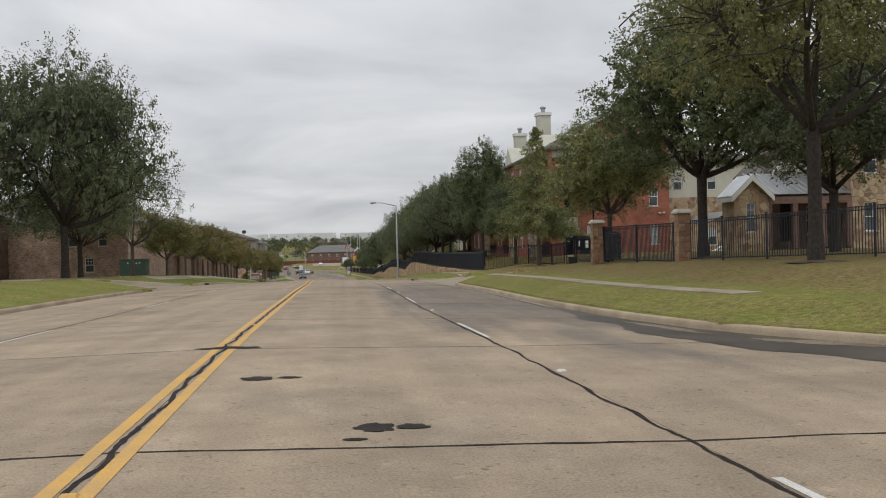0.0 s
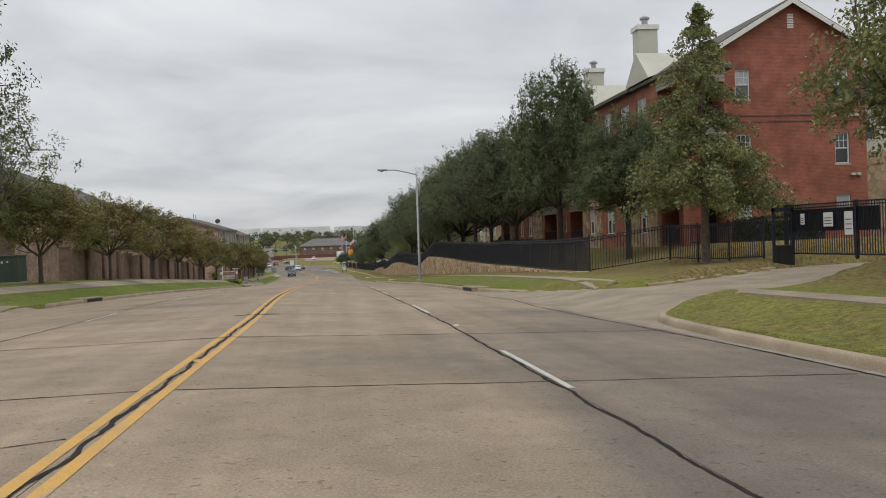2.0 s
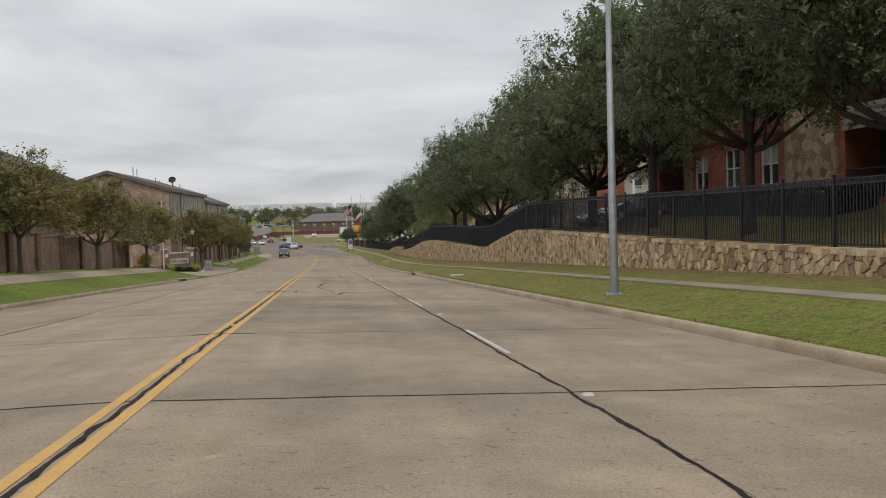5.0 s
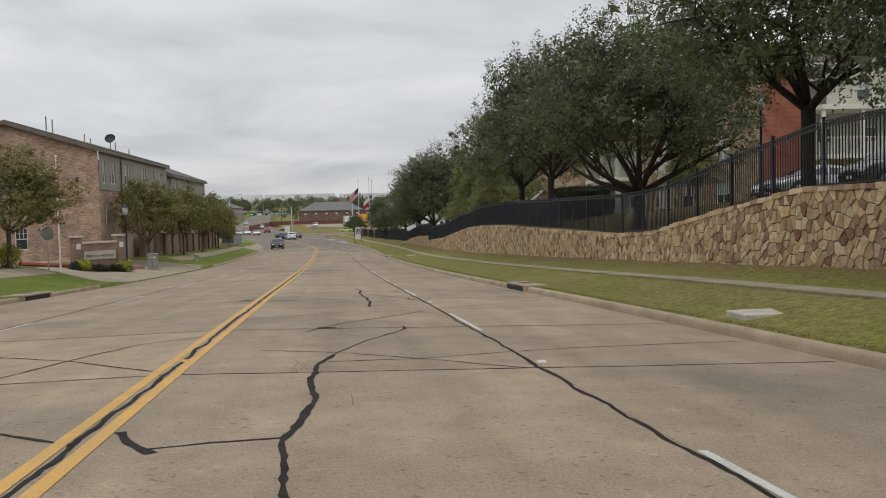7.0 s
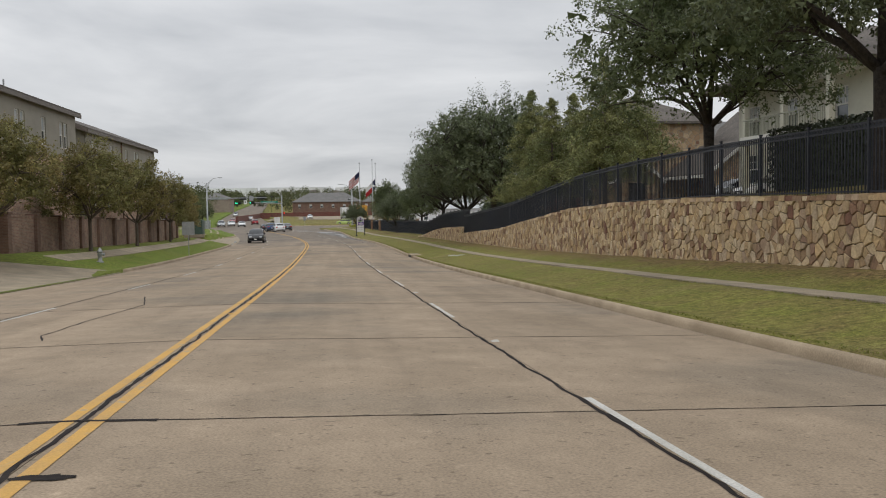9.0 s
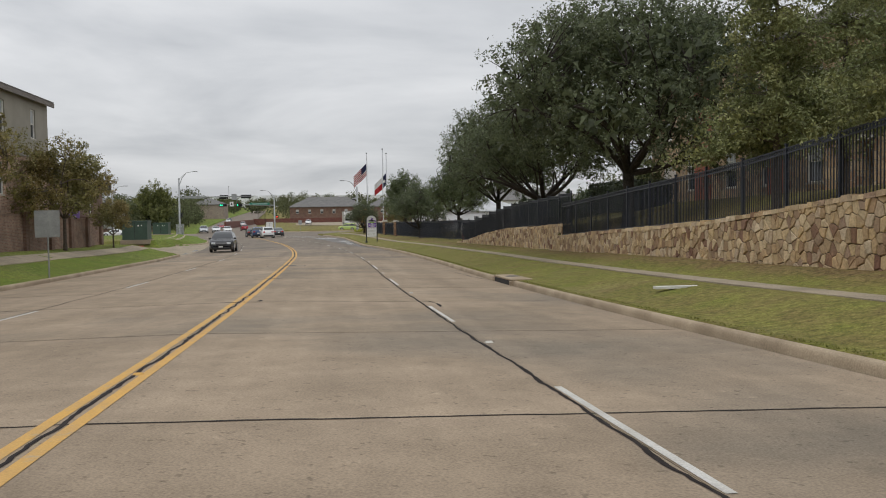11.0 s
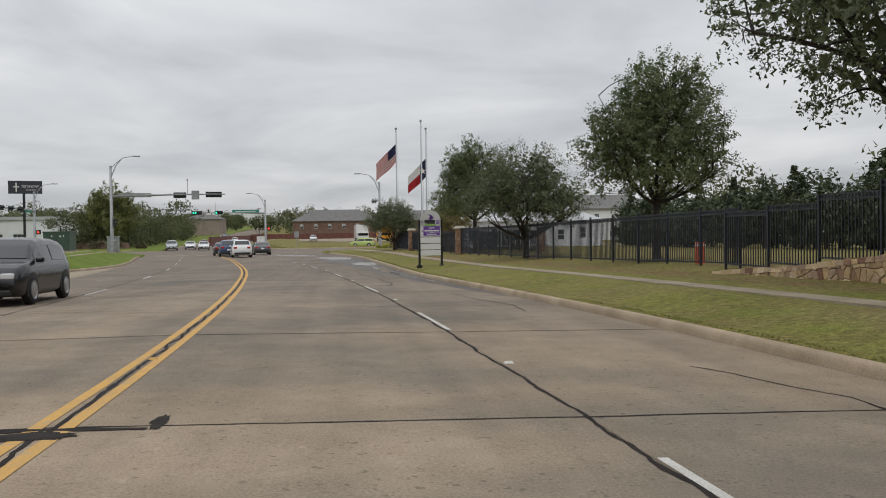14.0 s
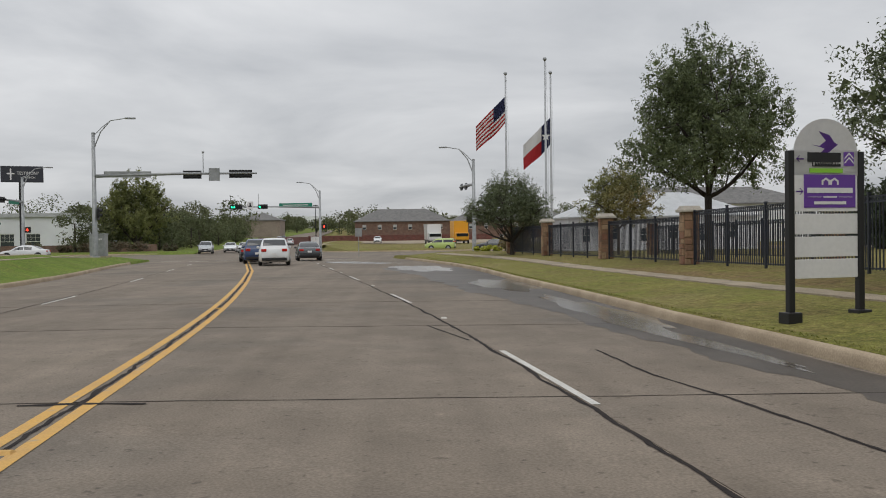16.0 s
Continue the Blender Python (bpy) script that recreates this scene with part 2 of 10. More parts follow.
def road_wear(m):
    """Tyre polish along the lanes, small pits, a damp-darkened far end, and a darker, bluer right lane near the start.
    """
    n, l = m.node_tree.nodes, m.node_tree.links
    b = n["Principled BSDF"]
    col = b.inputs["Base Color"].links[0].from_socket
    geo = n.new("ShaderNodeNewGeometry")

    def scaled(sx, sy, detail, scale, lo, hi, to0, to1):
        mp = n.new("ShaderNodeMapping"); mp.inputs["Scale"].default_value = (sx, sy, 1)
        l.new(geo.outputs["Position"], mp.inputs["Vector"])
        t = n.new("ShaderNodeTexNoise"); t.inputs["Scale"].default_value, t.inputs["Detail"].default_value = scale, detail
        l.new(mp.outputs[0], t.inputs["Vector"])
        r = n.new("ShaderNodeMapRange")
        for k, v in (("From Min", lo), ("From Max", hi), ("To Min", to0), ("To Max", to1)):
            r.inputs[k].default_value = v
        l.new(t.outputs["Fac"], r.inputs["Value"])
        return r.outputs[0]

    def ramp(sock, a, c):
        r = n.new("ShaderNodeMapRange"); r.interpolation_type = "SMOOTHSTEP"
        r.inputs["From Min"].default_value, r.inputs["From Max"].default_value = a, c
        l.new(sock, r.inputs["Value"])
        return r.outputs[0]

    def op(kind, a, c):
        q = n.new("ShaderNodeMath"); q.operation = kind
        for i, v in enumerate((a, c)):
            if isinstance(v, float):
                q.inputs[i].default_value = v
            else:
                l.new(v, q.inputs[i])
        return q.outputs[0]
    streak = scaled(1.9, 0.035, 4, 1.0, 0.3, 0.7, 0.90, 1.09)
    blot = scaled(1.0, 0.8, 9, 2.6, 0.3, 0.7, 0.90, 1.09)
    pits = scaled(1.0, 1.0, 2, 13.0, 0.27, 0.36, 0.62, 1.0)
    spots = scaled(1.0, 1.0, 3, 5.0, 0.68, 0.76, 1.0, 1.22)
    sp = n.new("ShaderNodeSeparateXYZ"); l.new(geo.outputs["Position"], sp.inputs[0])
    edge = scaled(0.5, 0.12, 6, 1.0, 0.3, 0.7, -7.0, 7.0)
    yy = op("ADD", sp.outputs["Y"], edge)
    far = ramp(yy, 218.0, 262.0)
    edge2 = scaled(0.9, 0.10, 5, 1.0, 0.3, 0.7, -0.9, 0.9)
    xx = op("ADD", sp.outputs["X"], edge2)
    # right lane made darker and bluer over the first stretch
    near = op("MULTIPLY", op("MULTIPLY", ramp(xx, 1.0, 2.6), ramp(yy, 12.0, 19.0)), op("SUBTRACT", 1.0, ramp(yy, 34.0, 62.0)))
    darkening = op("MAXIMUM", far, near)
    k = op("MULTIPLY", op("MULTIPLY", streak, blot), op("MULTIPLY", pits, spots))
    k = op("MULTIPLY", k, op("SUBTRACT", 1.0, op("MULTIPLY", darkening, 0.35)))
    sc = n.new("ShaderNodeVectorMath"); sc.operation = "SCALE"
    l.new(col, sc.inputs[0]); l.new(k, sc.inputs["Scale"])
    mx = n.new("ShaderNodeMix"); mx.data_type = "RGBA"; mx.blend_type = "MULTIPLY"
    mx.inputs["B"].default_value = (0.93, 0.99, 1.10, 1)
    l.new(darkening, mx.inputs["Factor"]); l.new(sc.outputs[0], mx.inputs["A"])
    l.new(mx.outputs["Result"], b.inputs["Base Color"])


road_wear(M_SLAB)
M_KERB = mat("kerb_concrete", (0.43, 0.345, 0.245), 0.9, spec=0.2, second=(0.31, 0.245, 0.17), scale=1.1, fine=45, bump=0.3, fine_amt=0.18, coords="World", bump_dist=0.008)
M_WALK = mat("sidewalk_concrete", (0.36, 0.300, 0.220), 0.92, spec=0.15, second=(0.26, 0.22, 0.165), scale=0.9, fine=40, bump=0.2, coords="World", bump_dist=0.006)
M_TAR = mat("crack_sealant", (0.016, 0.012, 0.011), 0.8, spec=0.15, second=(0.030, 0.024, 0.021), scale=3, fine=30, bump=0.3, coords="World", bump_dist=0.006)
M_JOINT = mat("joint_filler", (0.075, 0.066, 0.056), 0.8, scale=2, coords="World")
M_YELLOW = mat("yellow_road_paint", (0.63, 0.37, 0.105), 0.8, spec=0.2, second=(0.54, 0.335, 0.125), scale=2.2, fine=60, fine_amt=0.10, bump=0.15, coords="World", third=(0.42, 0.33, 0.22), third_scale=5.0, third_pos=(0.60, 0.72), bump_dist=0.004)
M_WHITE = mat("white_road_paint", (0.58, 0.565, 0.525), 0.75, second=(0.48, 0.46, 0.415), scale=2.2, fine=60, fine_amt=0.18, bump=0.15, coords="World", third=(0.42, 0.37, 0.30), third_scale=6.0, third_pos=(0.60, 0.75), bump_dist=0.004)
M_WET = mat("wet_concrete", (0.09, 0.080, 0.066), 0.16, second=(0.20, 0.175, 0.145), scale=1.0, fine=30, bump=0.03, coords="World", bump_dist=0.004)
M_DAMP = mat("damp_concrete", (0.052, 0.043, 0.034), 0.5, spec=0.3, second=(0.085, 0.070, 0.056), scale=0.9, fine=35, bump=0.05, coords="World", bump_dist=0.004)
M_PATCH = mat("patched_concrete", (0.33, 0.27, 0.205), 0.9, spec=0.2, second=(0.27, 0.22, 0.165), scale=2.5, fine=45, bump=0.3, fine_amt=0.3, coords="World", bump_dist=0.006)
M_COVER = mat("worn_iron_cover", (0.115, 0.10, 0.085), 0.6, metal=0.4, second=(0.075, 0.066, 0.058), scale=6, fine=50, bump=0.3, coords="World", bump_dist=0.004)
M_STAIN = mat("dark_stain", (0.20, 0.175, 0.145), 0.8, second=(0.30, 0.26, 0.21), scale=2.5, coords="World", bump=0.1)
M_GRASS = mat("mown_grass", (0.148, 0.166, 0.033), 0.95, second=(0.205, 0.198, 0.052), scale=0.45, fine=46, fine_amt=0.36, bump=0.55, coords="World", detail=8,
              third=(0.225, 0.200, 0.080), third_scale=0.22, third_pos=(0.56, 0.74), spec=0.15, bump_dist=0.03)


def add_straw(m, straw, dark):
    """Parched turf where the ground's dryness says so, broken up by patches."""
    n, l = m.node_tree.nodes, m.node_tree.links
    b = n["Principled BSDF"]
    old = b.inputs["Base Color"].links[0].from_socket
    a = n.new("ShaderNodeAttribute"); a.attribute_name = "dry"
    geo = n.new("ShaderNodeNewGeometry")
    nz = n.new("ShaderNodeTexNoise"); nz.inputs["Scale"].default_value, nz.inputs["Detail"].default_value = 1.1, 10
    nz.inputs["Roughness"].default_value = 0.66
    nf = n.new("ShaderNodeTexNoise"); nf.inputs["Scale"].default_value, nf.inputs["Detail"].default_value = 9.0, 6
    l.new(geo.outputs["Position"], nz.inputs["Vector"]); l.new(geo.outputs["Position"], nf.inputs["Vector"])
    mr = n.new("ShaderNodeMapRange")
    for k, v in (("From Min", 0.3), ("From Max", 0.7), ("To Min", -0.42), ("To Max", 0.42)):
        mr.inputs[k].default_value = v
    l.new(nz.outputs["Fac"], mr.inputs["Value"])
    ad = n.new("ShaderNodeMath"); ad.operation = "ADD"; ad.use_clamp = True
    l.new(a.outputs["Fac"], ad.inputs[0]); l.new(mr.outputs[0], ad.inputs[1])
    fm = n.new("ShaderNodeMix"); fm.data_type = "RGBA"
    fm.inputs["A"].default_value, fm.inputs["B"].default_value = (*dark, 1), (*straw, 1)
    fr = n.new("ShaderNodeMapRange"); fr.inputs["From Min"].default_value, fr.inputs["From Max"].default_value = 0.35, 0.65
    l.new(nf.outputs["Fac"], fr.inputs["Value"]); l.new(fr.outputs[0], fm.inputs["Factor"])
    mx = n.new("ShaderNodeMix"); mx.data_type = "RGBA"
    l.new(ad.outputs[0], mx.inputs["Factor"]); l.new(old, mx.inputs["A"]); l.new(fm.outputs["Result"], mx.inputs["B"])
    la = n.new("ShaderNodeAttribute"); la.attribute_name = "lush"
    lm = n.new("ShaderNodeMix"); lm.data_type = "RGBA"; lm.blend_type = "MULTIPLY"
    lm.inputs["B"].default_value = (0.72, 1.0, 0.62, 1)
    l.new(la.outputs["Fac"], lm.inputs["Factor"]); l.new(mx.outputs["Result"], lm.inputs["A"])
    col = lm.outputs["Result"]
    # tufts and mower marks
    for scale, detail, lo, hi in ((7.0, 8, 0.70, 1.26), (28.0, 5, 0.72, 1.28)):
        tf = n.new("ShaderNodeTexNoise"); tf.inputs["Scale"].default_value, tf.inputs["Detail"].default_value = scale, detail
        l.new(geo.outputs["Position"], tf.inputs["Vector"])
        tr = n.new("ShaderNodeMapRange")
        for k, v in (("From Min", 0.32), ("From Max", 0.68), ("To Min", lo), ("To Max", hi)):
            tr.inputs[k].default_value = v
        l.new(tf.outputs["Fac"], tr.inputs["Value"])
        ts = n.new("ShaderNodeVectorMath"); ts.operation = "SCALE"
        l.new(col, ts.inputs[0]); l.new(tr.outputs[0], ts.inputs["Scale"])
        col = ts.outputs[0]
    l.new(col, b.inputs["Base Color"])


add_straw(M_GRASS, (0.245, 0.172, 0.080), (0.115, 0.078, 0.038))
M_BLADE = mat("grass_blade", (0.170, 0.190, 0.044), 0.8, second=(0.220, 0.210, 0.062), scale=0.6, fine=6, fine_amt=0.2, bump=0, island=0.25, coords="World", spec=0.2, trans=0.3)
M_POLE = mat("weathered_white_pole", (0.42, 0.43, 0.44), 0.5, second=(0.36, 0.37, 0.38), scale=3, fine=20, fine_amt=0.08, bump=0.0)
M_SOIL = mat("mulch", (0.075, 0.05, 0.033), 0.95, second=(0.11, 0.075, 0.048), scale=4, fine=30, bump=0.8, coords="World")
M_STONE_W = ramp_mat("buff_rubble_stone", [(0.22, 0.12, 0.07), (0.52, 0.38, 0.21), (0.62, 0.48, 0.30), (0.36, 0.255, 0.15), (0.55, 0.39, 0.21), (0.25, 0.155, 0.095), (0.63, 0.51, 0.35), (0.19, 0.09, 0.058), (0.48, 0.36, 0.22), (0.58, 0.45, 0.28)], fine=16, bump=0.7, bump_dist=0.03)
M_STONE_O = ramp_mat("buff_rubble_stone_piece", [(0.22, 0.12, 0.07), (0.52, 0.38, 0.21), (0.62, 0.48, 0.30), (0.36, 0.255, 0.15), (0.55, 0.39, 0.21), (0.25, 0.155, 0.095), (0.63, 0.51, 0.35), (0.19, 0.09, 0.058), (0.48, 0.36, 0.22), (0.58, 0.45, 0.28)], fine=16, bump=0.7, source="Random", bump_dist=0.03)
M_STONE_D = ramp_mat("brown_rubble_stone_piece", [(0.16, 0.075, 0.045), (0.30, 0.19, 0.11), (0.22, 0.11, 0.07), (0.36, 0.25, 0.15), (0.18, 0.10, 0.065)], fine=16, bump=0.7, source="Random", bump_dist=0.03)
M_MORTAR = mat("wall_mortar", (0.19, 0.145, 0.095), 0.95, second=(0.14, 0.105, 0.07), scale=4, fine=60, bump=0.5, coords="World")
M_IRON = mat("black_iron", (0.011, 0.014, 0.024), 0.42, second=(0.016, 0.020, 0.032), scale=6, fine=50, bump=0.05, spec=0.5)
M_GALV = mat("galvanised_steel", (0.36, 0.37, 0.37), 0.5, metal=0.55, second=(0.28, 0.29, 0.29), scale=3, fine=30, bump=0.05, fine_amt=0.12)
M_BARK = mat("oak_bark", (0.058, 0.047, 0.038), 0.95, second=(0.032, 0.026, 0.022), scale=9, fine=40, bump=1.0, fine_amt=0.35, bump_dist=0.03)
M_BARK2 = mat("grey_bark", (0.13, 0.105, 0.085), 0.95, second=(0.085, 0.066, 0.052), scale=9, fine=40, bump=0.9, fine_amt=0.3, bump_dist=0.02)
M_LEAF = mat("live_oak_leaf", (0.140, 0.162, 0.084), 0.5, second=(0.100, 0.122, 0.062), scale=0.7, fine=4, fine_amt=0.25, bump=0, island=0.45, coords="World", spec=0.4, trans=0.42)
M_LEAF_G = mat("fresh_oak_leaf", (0.160, 0.190, 0.090), 0.5, second=(0.115, 0.142, 0.066), scale=0.7, fine=4, fine_amt=0.25, bump=0, island=0.45, coords="World", spec=0.4, trans=0.5)
M_LEAF_Y = mat("yellowing_oak_leaf", (0.240, 0.225, 0.085), 0.55, second=(0.165, 0.180, 0.084), scale=0.9, fine=4, fine_amt=0.25, bump=0, island=0.45, coords="World", spec=0.4, trans=0.5)
M_LEAF_S = mat("young_oak_leaf", (0.200, 0.205, 0.076), 0.55, second=(0.250, 0.195, 0.072), scale=0.35, fine=4, fine_amt=0.25, bump=0, island=0.45, coords="World", spec=0.4, trans=0.40)
M_LEAF_P = mat("pale_ash_leaf", (0.175, 0.195, 0.085), 0.55, second=(0.135, 0.160, 0.065), scale=0.7, fine=4, fine_amt=0.25, bump=0, island=0.4, coords="World", spec=0.4, trans=0.42)
M_LEAF_C = mat("cypress_needle", (0.245, 0.245, 0.095), 0.6, second=(0.165, 0.190, 0.080), scale=0.8, fine=4, fine_amt=0.25, bump=0, island=0.4, coords="World", spec=0.3, trans=0.25)
M_LEAF_J = mat("cedar_needle", (0.048, 0.066, 0.034), 0.6, second=(0.068, 0.086, 0.042), scale=0.6, fine=4, fine_amt=0.25, bump=0, island=0.4, coords="World", spec=0.3, trans=0.15)
M_LEAF_F = mat("far_foliage", (0.095, 0.112, 0.058), 0.8, second=(0.135, 0.142, 0.070), scale=0.12, fine=1.2, fine_amt=0.3, bump=0, island=0.4, coords="World", spec=0.2, trans=0.35)
M_BRICK_R = brick_mat("red_brick", (0.34, 0.105, 0.062), (0.27, 0.082, 0.05), (0.30, 0.16, 0.115))
M_BRICK_S = brick_mat("dark_red_brick", (0.17, 0.055, 0.042), (0.13, 0.045, 0.035), (0.16, 0.10, 0.08))
M_BRICK_T = brick_mat("tan_brick", (0.52, 0.345, 0.245), (0.24, 0.135, 0.095), (0.46, 0.39, 0.31))
M_BRICK_F = brick_mat("mottled_fence_brick", (0.30, 0.185, 0.135), (0.20, 0.115, 0.085), (0.30, 0.25, 0.20))
M_BRICK_D = brick_mat("dark_brown_brick", (0.20, 0.115, 0.085), (0.145, 0.082, 0.06), (0.2, 0.15, 0.12))
M_VENEER = stone_mat("stone_veneer", [(0.30, 0.18, 0.10), (0.44, 0.32, 0.19), (0.50, 0.38, 0.24), (0.36, 0.25, 0.15), (0.22, 0.12, 0.075), (0.47, 0.35, 0.21)], 2.4)
M_SIDING = mat("cream_siding", (0.55, 0.54, 0.45), 0.7, second=(0.50, 0.49, 0.41), scale=1, fine=20, fine_amt=0.08, bump=0.1, coords="World")
M_SIDING_G = mat("grey_green_siding", (0.33, 0.335, 0.275), 0.7, second=(0.29, 0.295, 0.24), scale=1, fine=20, fine_amt=0.08, bump=0.1, coords="World")
M_SIDING_T = mat("taupe_siding", (0.30, 0.275, 0.225), 0.7, second=(0.26, 0.24, 0.195), scale=1, fine=20, fine_amt=0.08, bump=0.1, coords="World")
M_TRIM = mat("white_trim", (0.72, 0.71, 0.67), 0.55, scale=2, second=(0.66, 0.65, 0.61), fine=20, fine_amt=0.06, bump=0.05, coords="World")
M_SHINGLE = mat("roof_shingle", (0.135, 0.118, 0.102), 0.95, second=(0.095, 0.083, 0.073), scale=1.4, fine=9, fine_amt=0.3, bump=0.6, coords="World", bump_dist=0.03)
M_SHINGLE_G = mat("grey_roof_shingle", (0.185, 0.18, 0.172), 0.95, second=(0.13, 0.127, 0.122), scale=1.4, fine=9, fine_amt=0.3, bump=0.6, coords="World", bump_dist=0.03)
M_TIN = mat("standing_seam_metal", (0.52, 0.53, 0.53), 0.38, metal=0.7, second=(0.45, 0.46, 0.46), scale=1, fine=12, fine_amt=0.1, bump=0.05)
M_GLASS = plain("window_glass", (0.045, 0.055, 0.065), 0.06, spec=0.9)
M_BLIND = mat("window_blind", (0.42, 0.44, 0.45), 0.35, second=(0.36, 0.38, 0.39), scale=1.5, fine=10, fine_amt=0.1, bump=0.0, coords="World")
# near-black colour that stands in for the shade inside openings
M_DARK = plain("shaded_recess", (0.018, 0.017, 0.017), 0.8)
M_UTIL = mat("utility_green_paint", (0.050, 0.088, 0.066), 0.5, second=(0.042, 0.074, 0.056), scale=2, fine=30, fine_amt=0.12, bump=0.05)
M_CREAM = mat("faded_cap_stone", (0.52, 0.48, 0.41), 0.85, second=(0.42, 0.38, 0.32), scale=2.5, fine=30, bump=0.3)
M_RED = mat("red_kerb_paint", (0.52, 0.10, 0.075), 0.7, second=(0.45, 0.15, 0.12), scale=2, fine=30, coords="World")
M_PURPLE = plain("purple_sign_face", (0.13, 0.045, 0.30), 0.45)
M_SIGNW = mat("white_sign_face", (0.70, 0.69, 0.68), 0.45, second=(0.66, 0.655, 0.65), scale=2, fine=15, fine_amt=0.04, bump=0.0)
M_BLACK = plain("black_plastic", (0.012, 0.012, 0.013), 0.5)
M_RUBBER = plain("tyre_rubber", (0.016, 0.016, 0.017), 0.85)
M_ALLOY = plain("alloy_rim", (0.42, 0.42, 0.43), 0.35, metal=0.8)
M_CARGLASS = plain("car_glass", (0.018, 0.022, 0.025), 0.05, spec=0.9)
M_LAMP_R = plain("tail_lamp_red", (0.42, 0.015, 0.012), 0.2)
M_LAMP_W = plain("headlamp_clear", (0.62, 0.64, 0.66), 0.12)
M_GREENLIT = plain("green_signal_lit", (0.02, 0.9, 0.42), 0.3, emit=2.2)
M_REDLIT = plain("red_signal_lit", (1.0, 0.06, 0.03), 0.3, emit=2.2)
M_GREENSIGN = plain("green_sign_face", (0.01, 0.19, 0.12), 0.4)
M_BLUEFLAG = plain("navy_flag_cloth", (0.035, 0.04, 0.10), 0.85)
M_REDFLAG = plain("red_flag_cloth", (0.45, 0.035, 0.04), 0.85)
M_WHITEFLAG = plain("white_flag_cloth", (0.70, 0.69, 0.68), 0.85)
M_HEDGE = mat("dark_hedge_leaf", (0.022, 0.032, 0.014), 0.6, second=(0.033, 0.044, 0.018), scale=1.4, fine=8, fine_amt=0.3, bump=0, island=0.4, coords="World", trans=0.1)
M_SHRUB_Y = plain("yellow_green_shrub_leaf", (0.33, 0.34, 0.03), 0.7)
M_ORANGE = plain("orange_plastic", (0.72, 0.14, 0.05), 0.5)
M_FARHOUSE = mat("far_house_wall", (0.30, 0.245, 0.20), 0.9, second=(0.25, 0.20, 0.165), scale=0.4, fine=3, coords="World", bump=0)
M_FARWHITE = mat("far_white_wall", (0.80, 0.81, 0.82), 0.9, scale=0.02, fine=0.3, fine_amt=0.08, coords="World", bump=0)
M_FASCIA = mat("brown_fascia_paint", (0.16, 0.135, 0.115), 0.6, second=(0.13, 0.11, 0.095), scale=2, fine=20, fine_amt=0.08, bump=0.05, coords="World")

# ---- the lie of the land ----
ROAD_Z = [(-12.7, 0.11), (0.0, 0.00), (12.7, -0.11), (25.4, -0.32), (38.2, -0.48), (50.9, -0.73), (63.6, -1.01), (76.3, -1.41), (89.0, -1.87), (101.8, -2.40), (114.5, -2.93), (127.2, -3.46), (139.9, -4.03), (152.6, -4.57), (165.4, -5.07), (178.1, -5.55), (190.8, -5.96), (203.5, -6.27), (216.2, -6.50), (229.0, -6.74), (241.7, -6.92), (254.4, -7.09), (267.1, -7.24), (279.8, -7.37), (292.6, -7.46), (305.3, -7.54), (318.0, -7.63), (330.7, -7.72), (343.4, -7.81), (356.2, -7.90)]
ROAD_X = [(-12.7, -1.25), (0.0, -1.44), (12.7, -1.65), (25.4, -1.77), (38.2, -1.78), (50.9, -1.82), (63.6, -2.03), (76.3, -2.07), (89.0, -2.18), (101.8, -2.31), (114.5, -2.49), (127.2, -2.63), (139.9, -2.78), (152.6, -2.89), (165.4, -2.95), (178.1, -3.06), (190.8, -3.16), (203.5, -3.27), (216.2, -3.36), (229.0, -3.59), (241.7, -4.20), (254.4, -5.18), (267.1, -6.44), (279.8, -8.15), (292.6, -10.11), (305.3, -12.08), (318.0, -14.06), (330.7, -16.03), (343.4, -18.00), (356.2, -19.98)]
ROAD_Z += [(420.0, -8.0), (520.0, -7.7), (620.0, -6.5), (700.0, -5.3), (800.0, -4.0), (1000.0, -1.8), (1200.0, 0.6), (2300.0, 14.0), (3200.0, 20.0)]
ROAD_X += [(420.0, -28.6), (520.0, -39.0), (620.0, -46.6), (700.0, -52.0), (800.0, -58.0), (1200.0, -85.0), (3200.0, -230.0)]
_ZY, _ZV = np.array(ROAD_Z).T
_XY, _XV = np.array(ROAD_X).T


def glide(ys, vs, y):
    """A smooth curve through the table."""
    i = int(np.clip(np.searchsorted(ys, y) - 1, 0, len(ys) - 2))
    h = ys[i + 1] - ys[i]
    s = (y - ys[i]) / h

    def slope(k):
        a, b = max(k - 1, 0), min(k + 1, len(ys) - 1)
        return (vs[b] - vs[a]) / (ys[b] - ys[a])
    if y < ys[0]:
        return vs[0] + (y - ys[0]) * slope(0)
    m0, m1 = slope(i) * h, slope(i + 1) * h
    return float((2 * s**3 - 3 * s**2 + 1) * vs[i] + (s**3 - 2 * s**2 + s) * m0 + (-2 * s**3 + 3 * s**2) * vs[i + 1] + (s**3 - s**2) * m1)


def zr(y):
    return glide(_ZY, _ZV, y)


def xc(y):
    return glide(_XY, _XV, y)


def lerp_table(table, y):
    return float(np.interp(y, [r[0] for r in table], [r[1] for r in table]))


# lane lines to the right and left of the yellow line
LANE, LANE_L = 4.04, 4.30
# cross fall of the carriageway to its right and to its left gutter
FALL_R = [(-40, 0.030), (35, 0.032), (60, 0.034), (80, 0.034), (139, 0.024), (203, 0.022), (246, 0.012), (300, 0.0)]
FALL_L = [(-40, 0.013), (200, 0.013), (246, 0.006), (300, 0.0)]


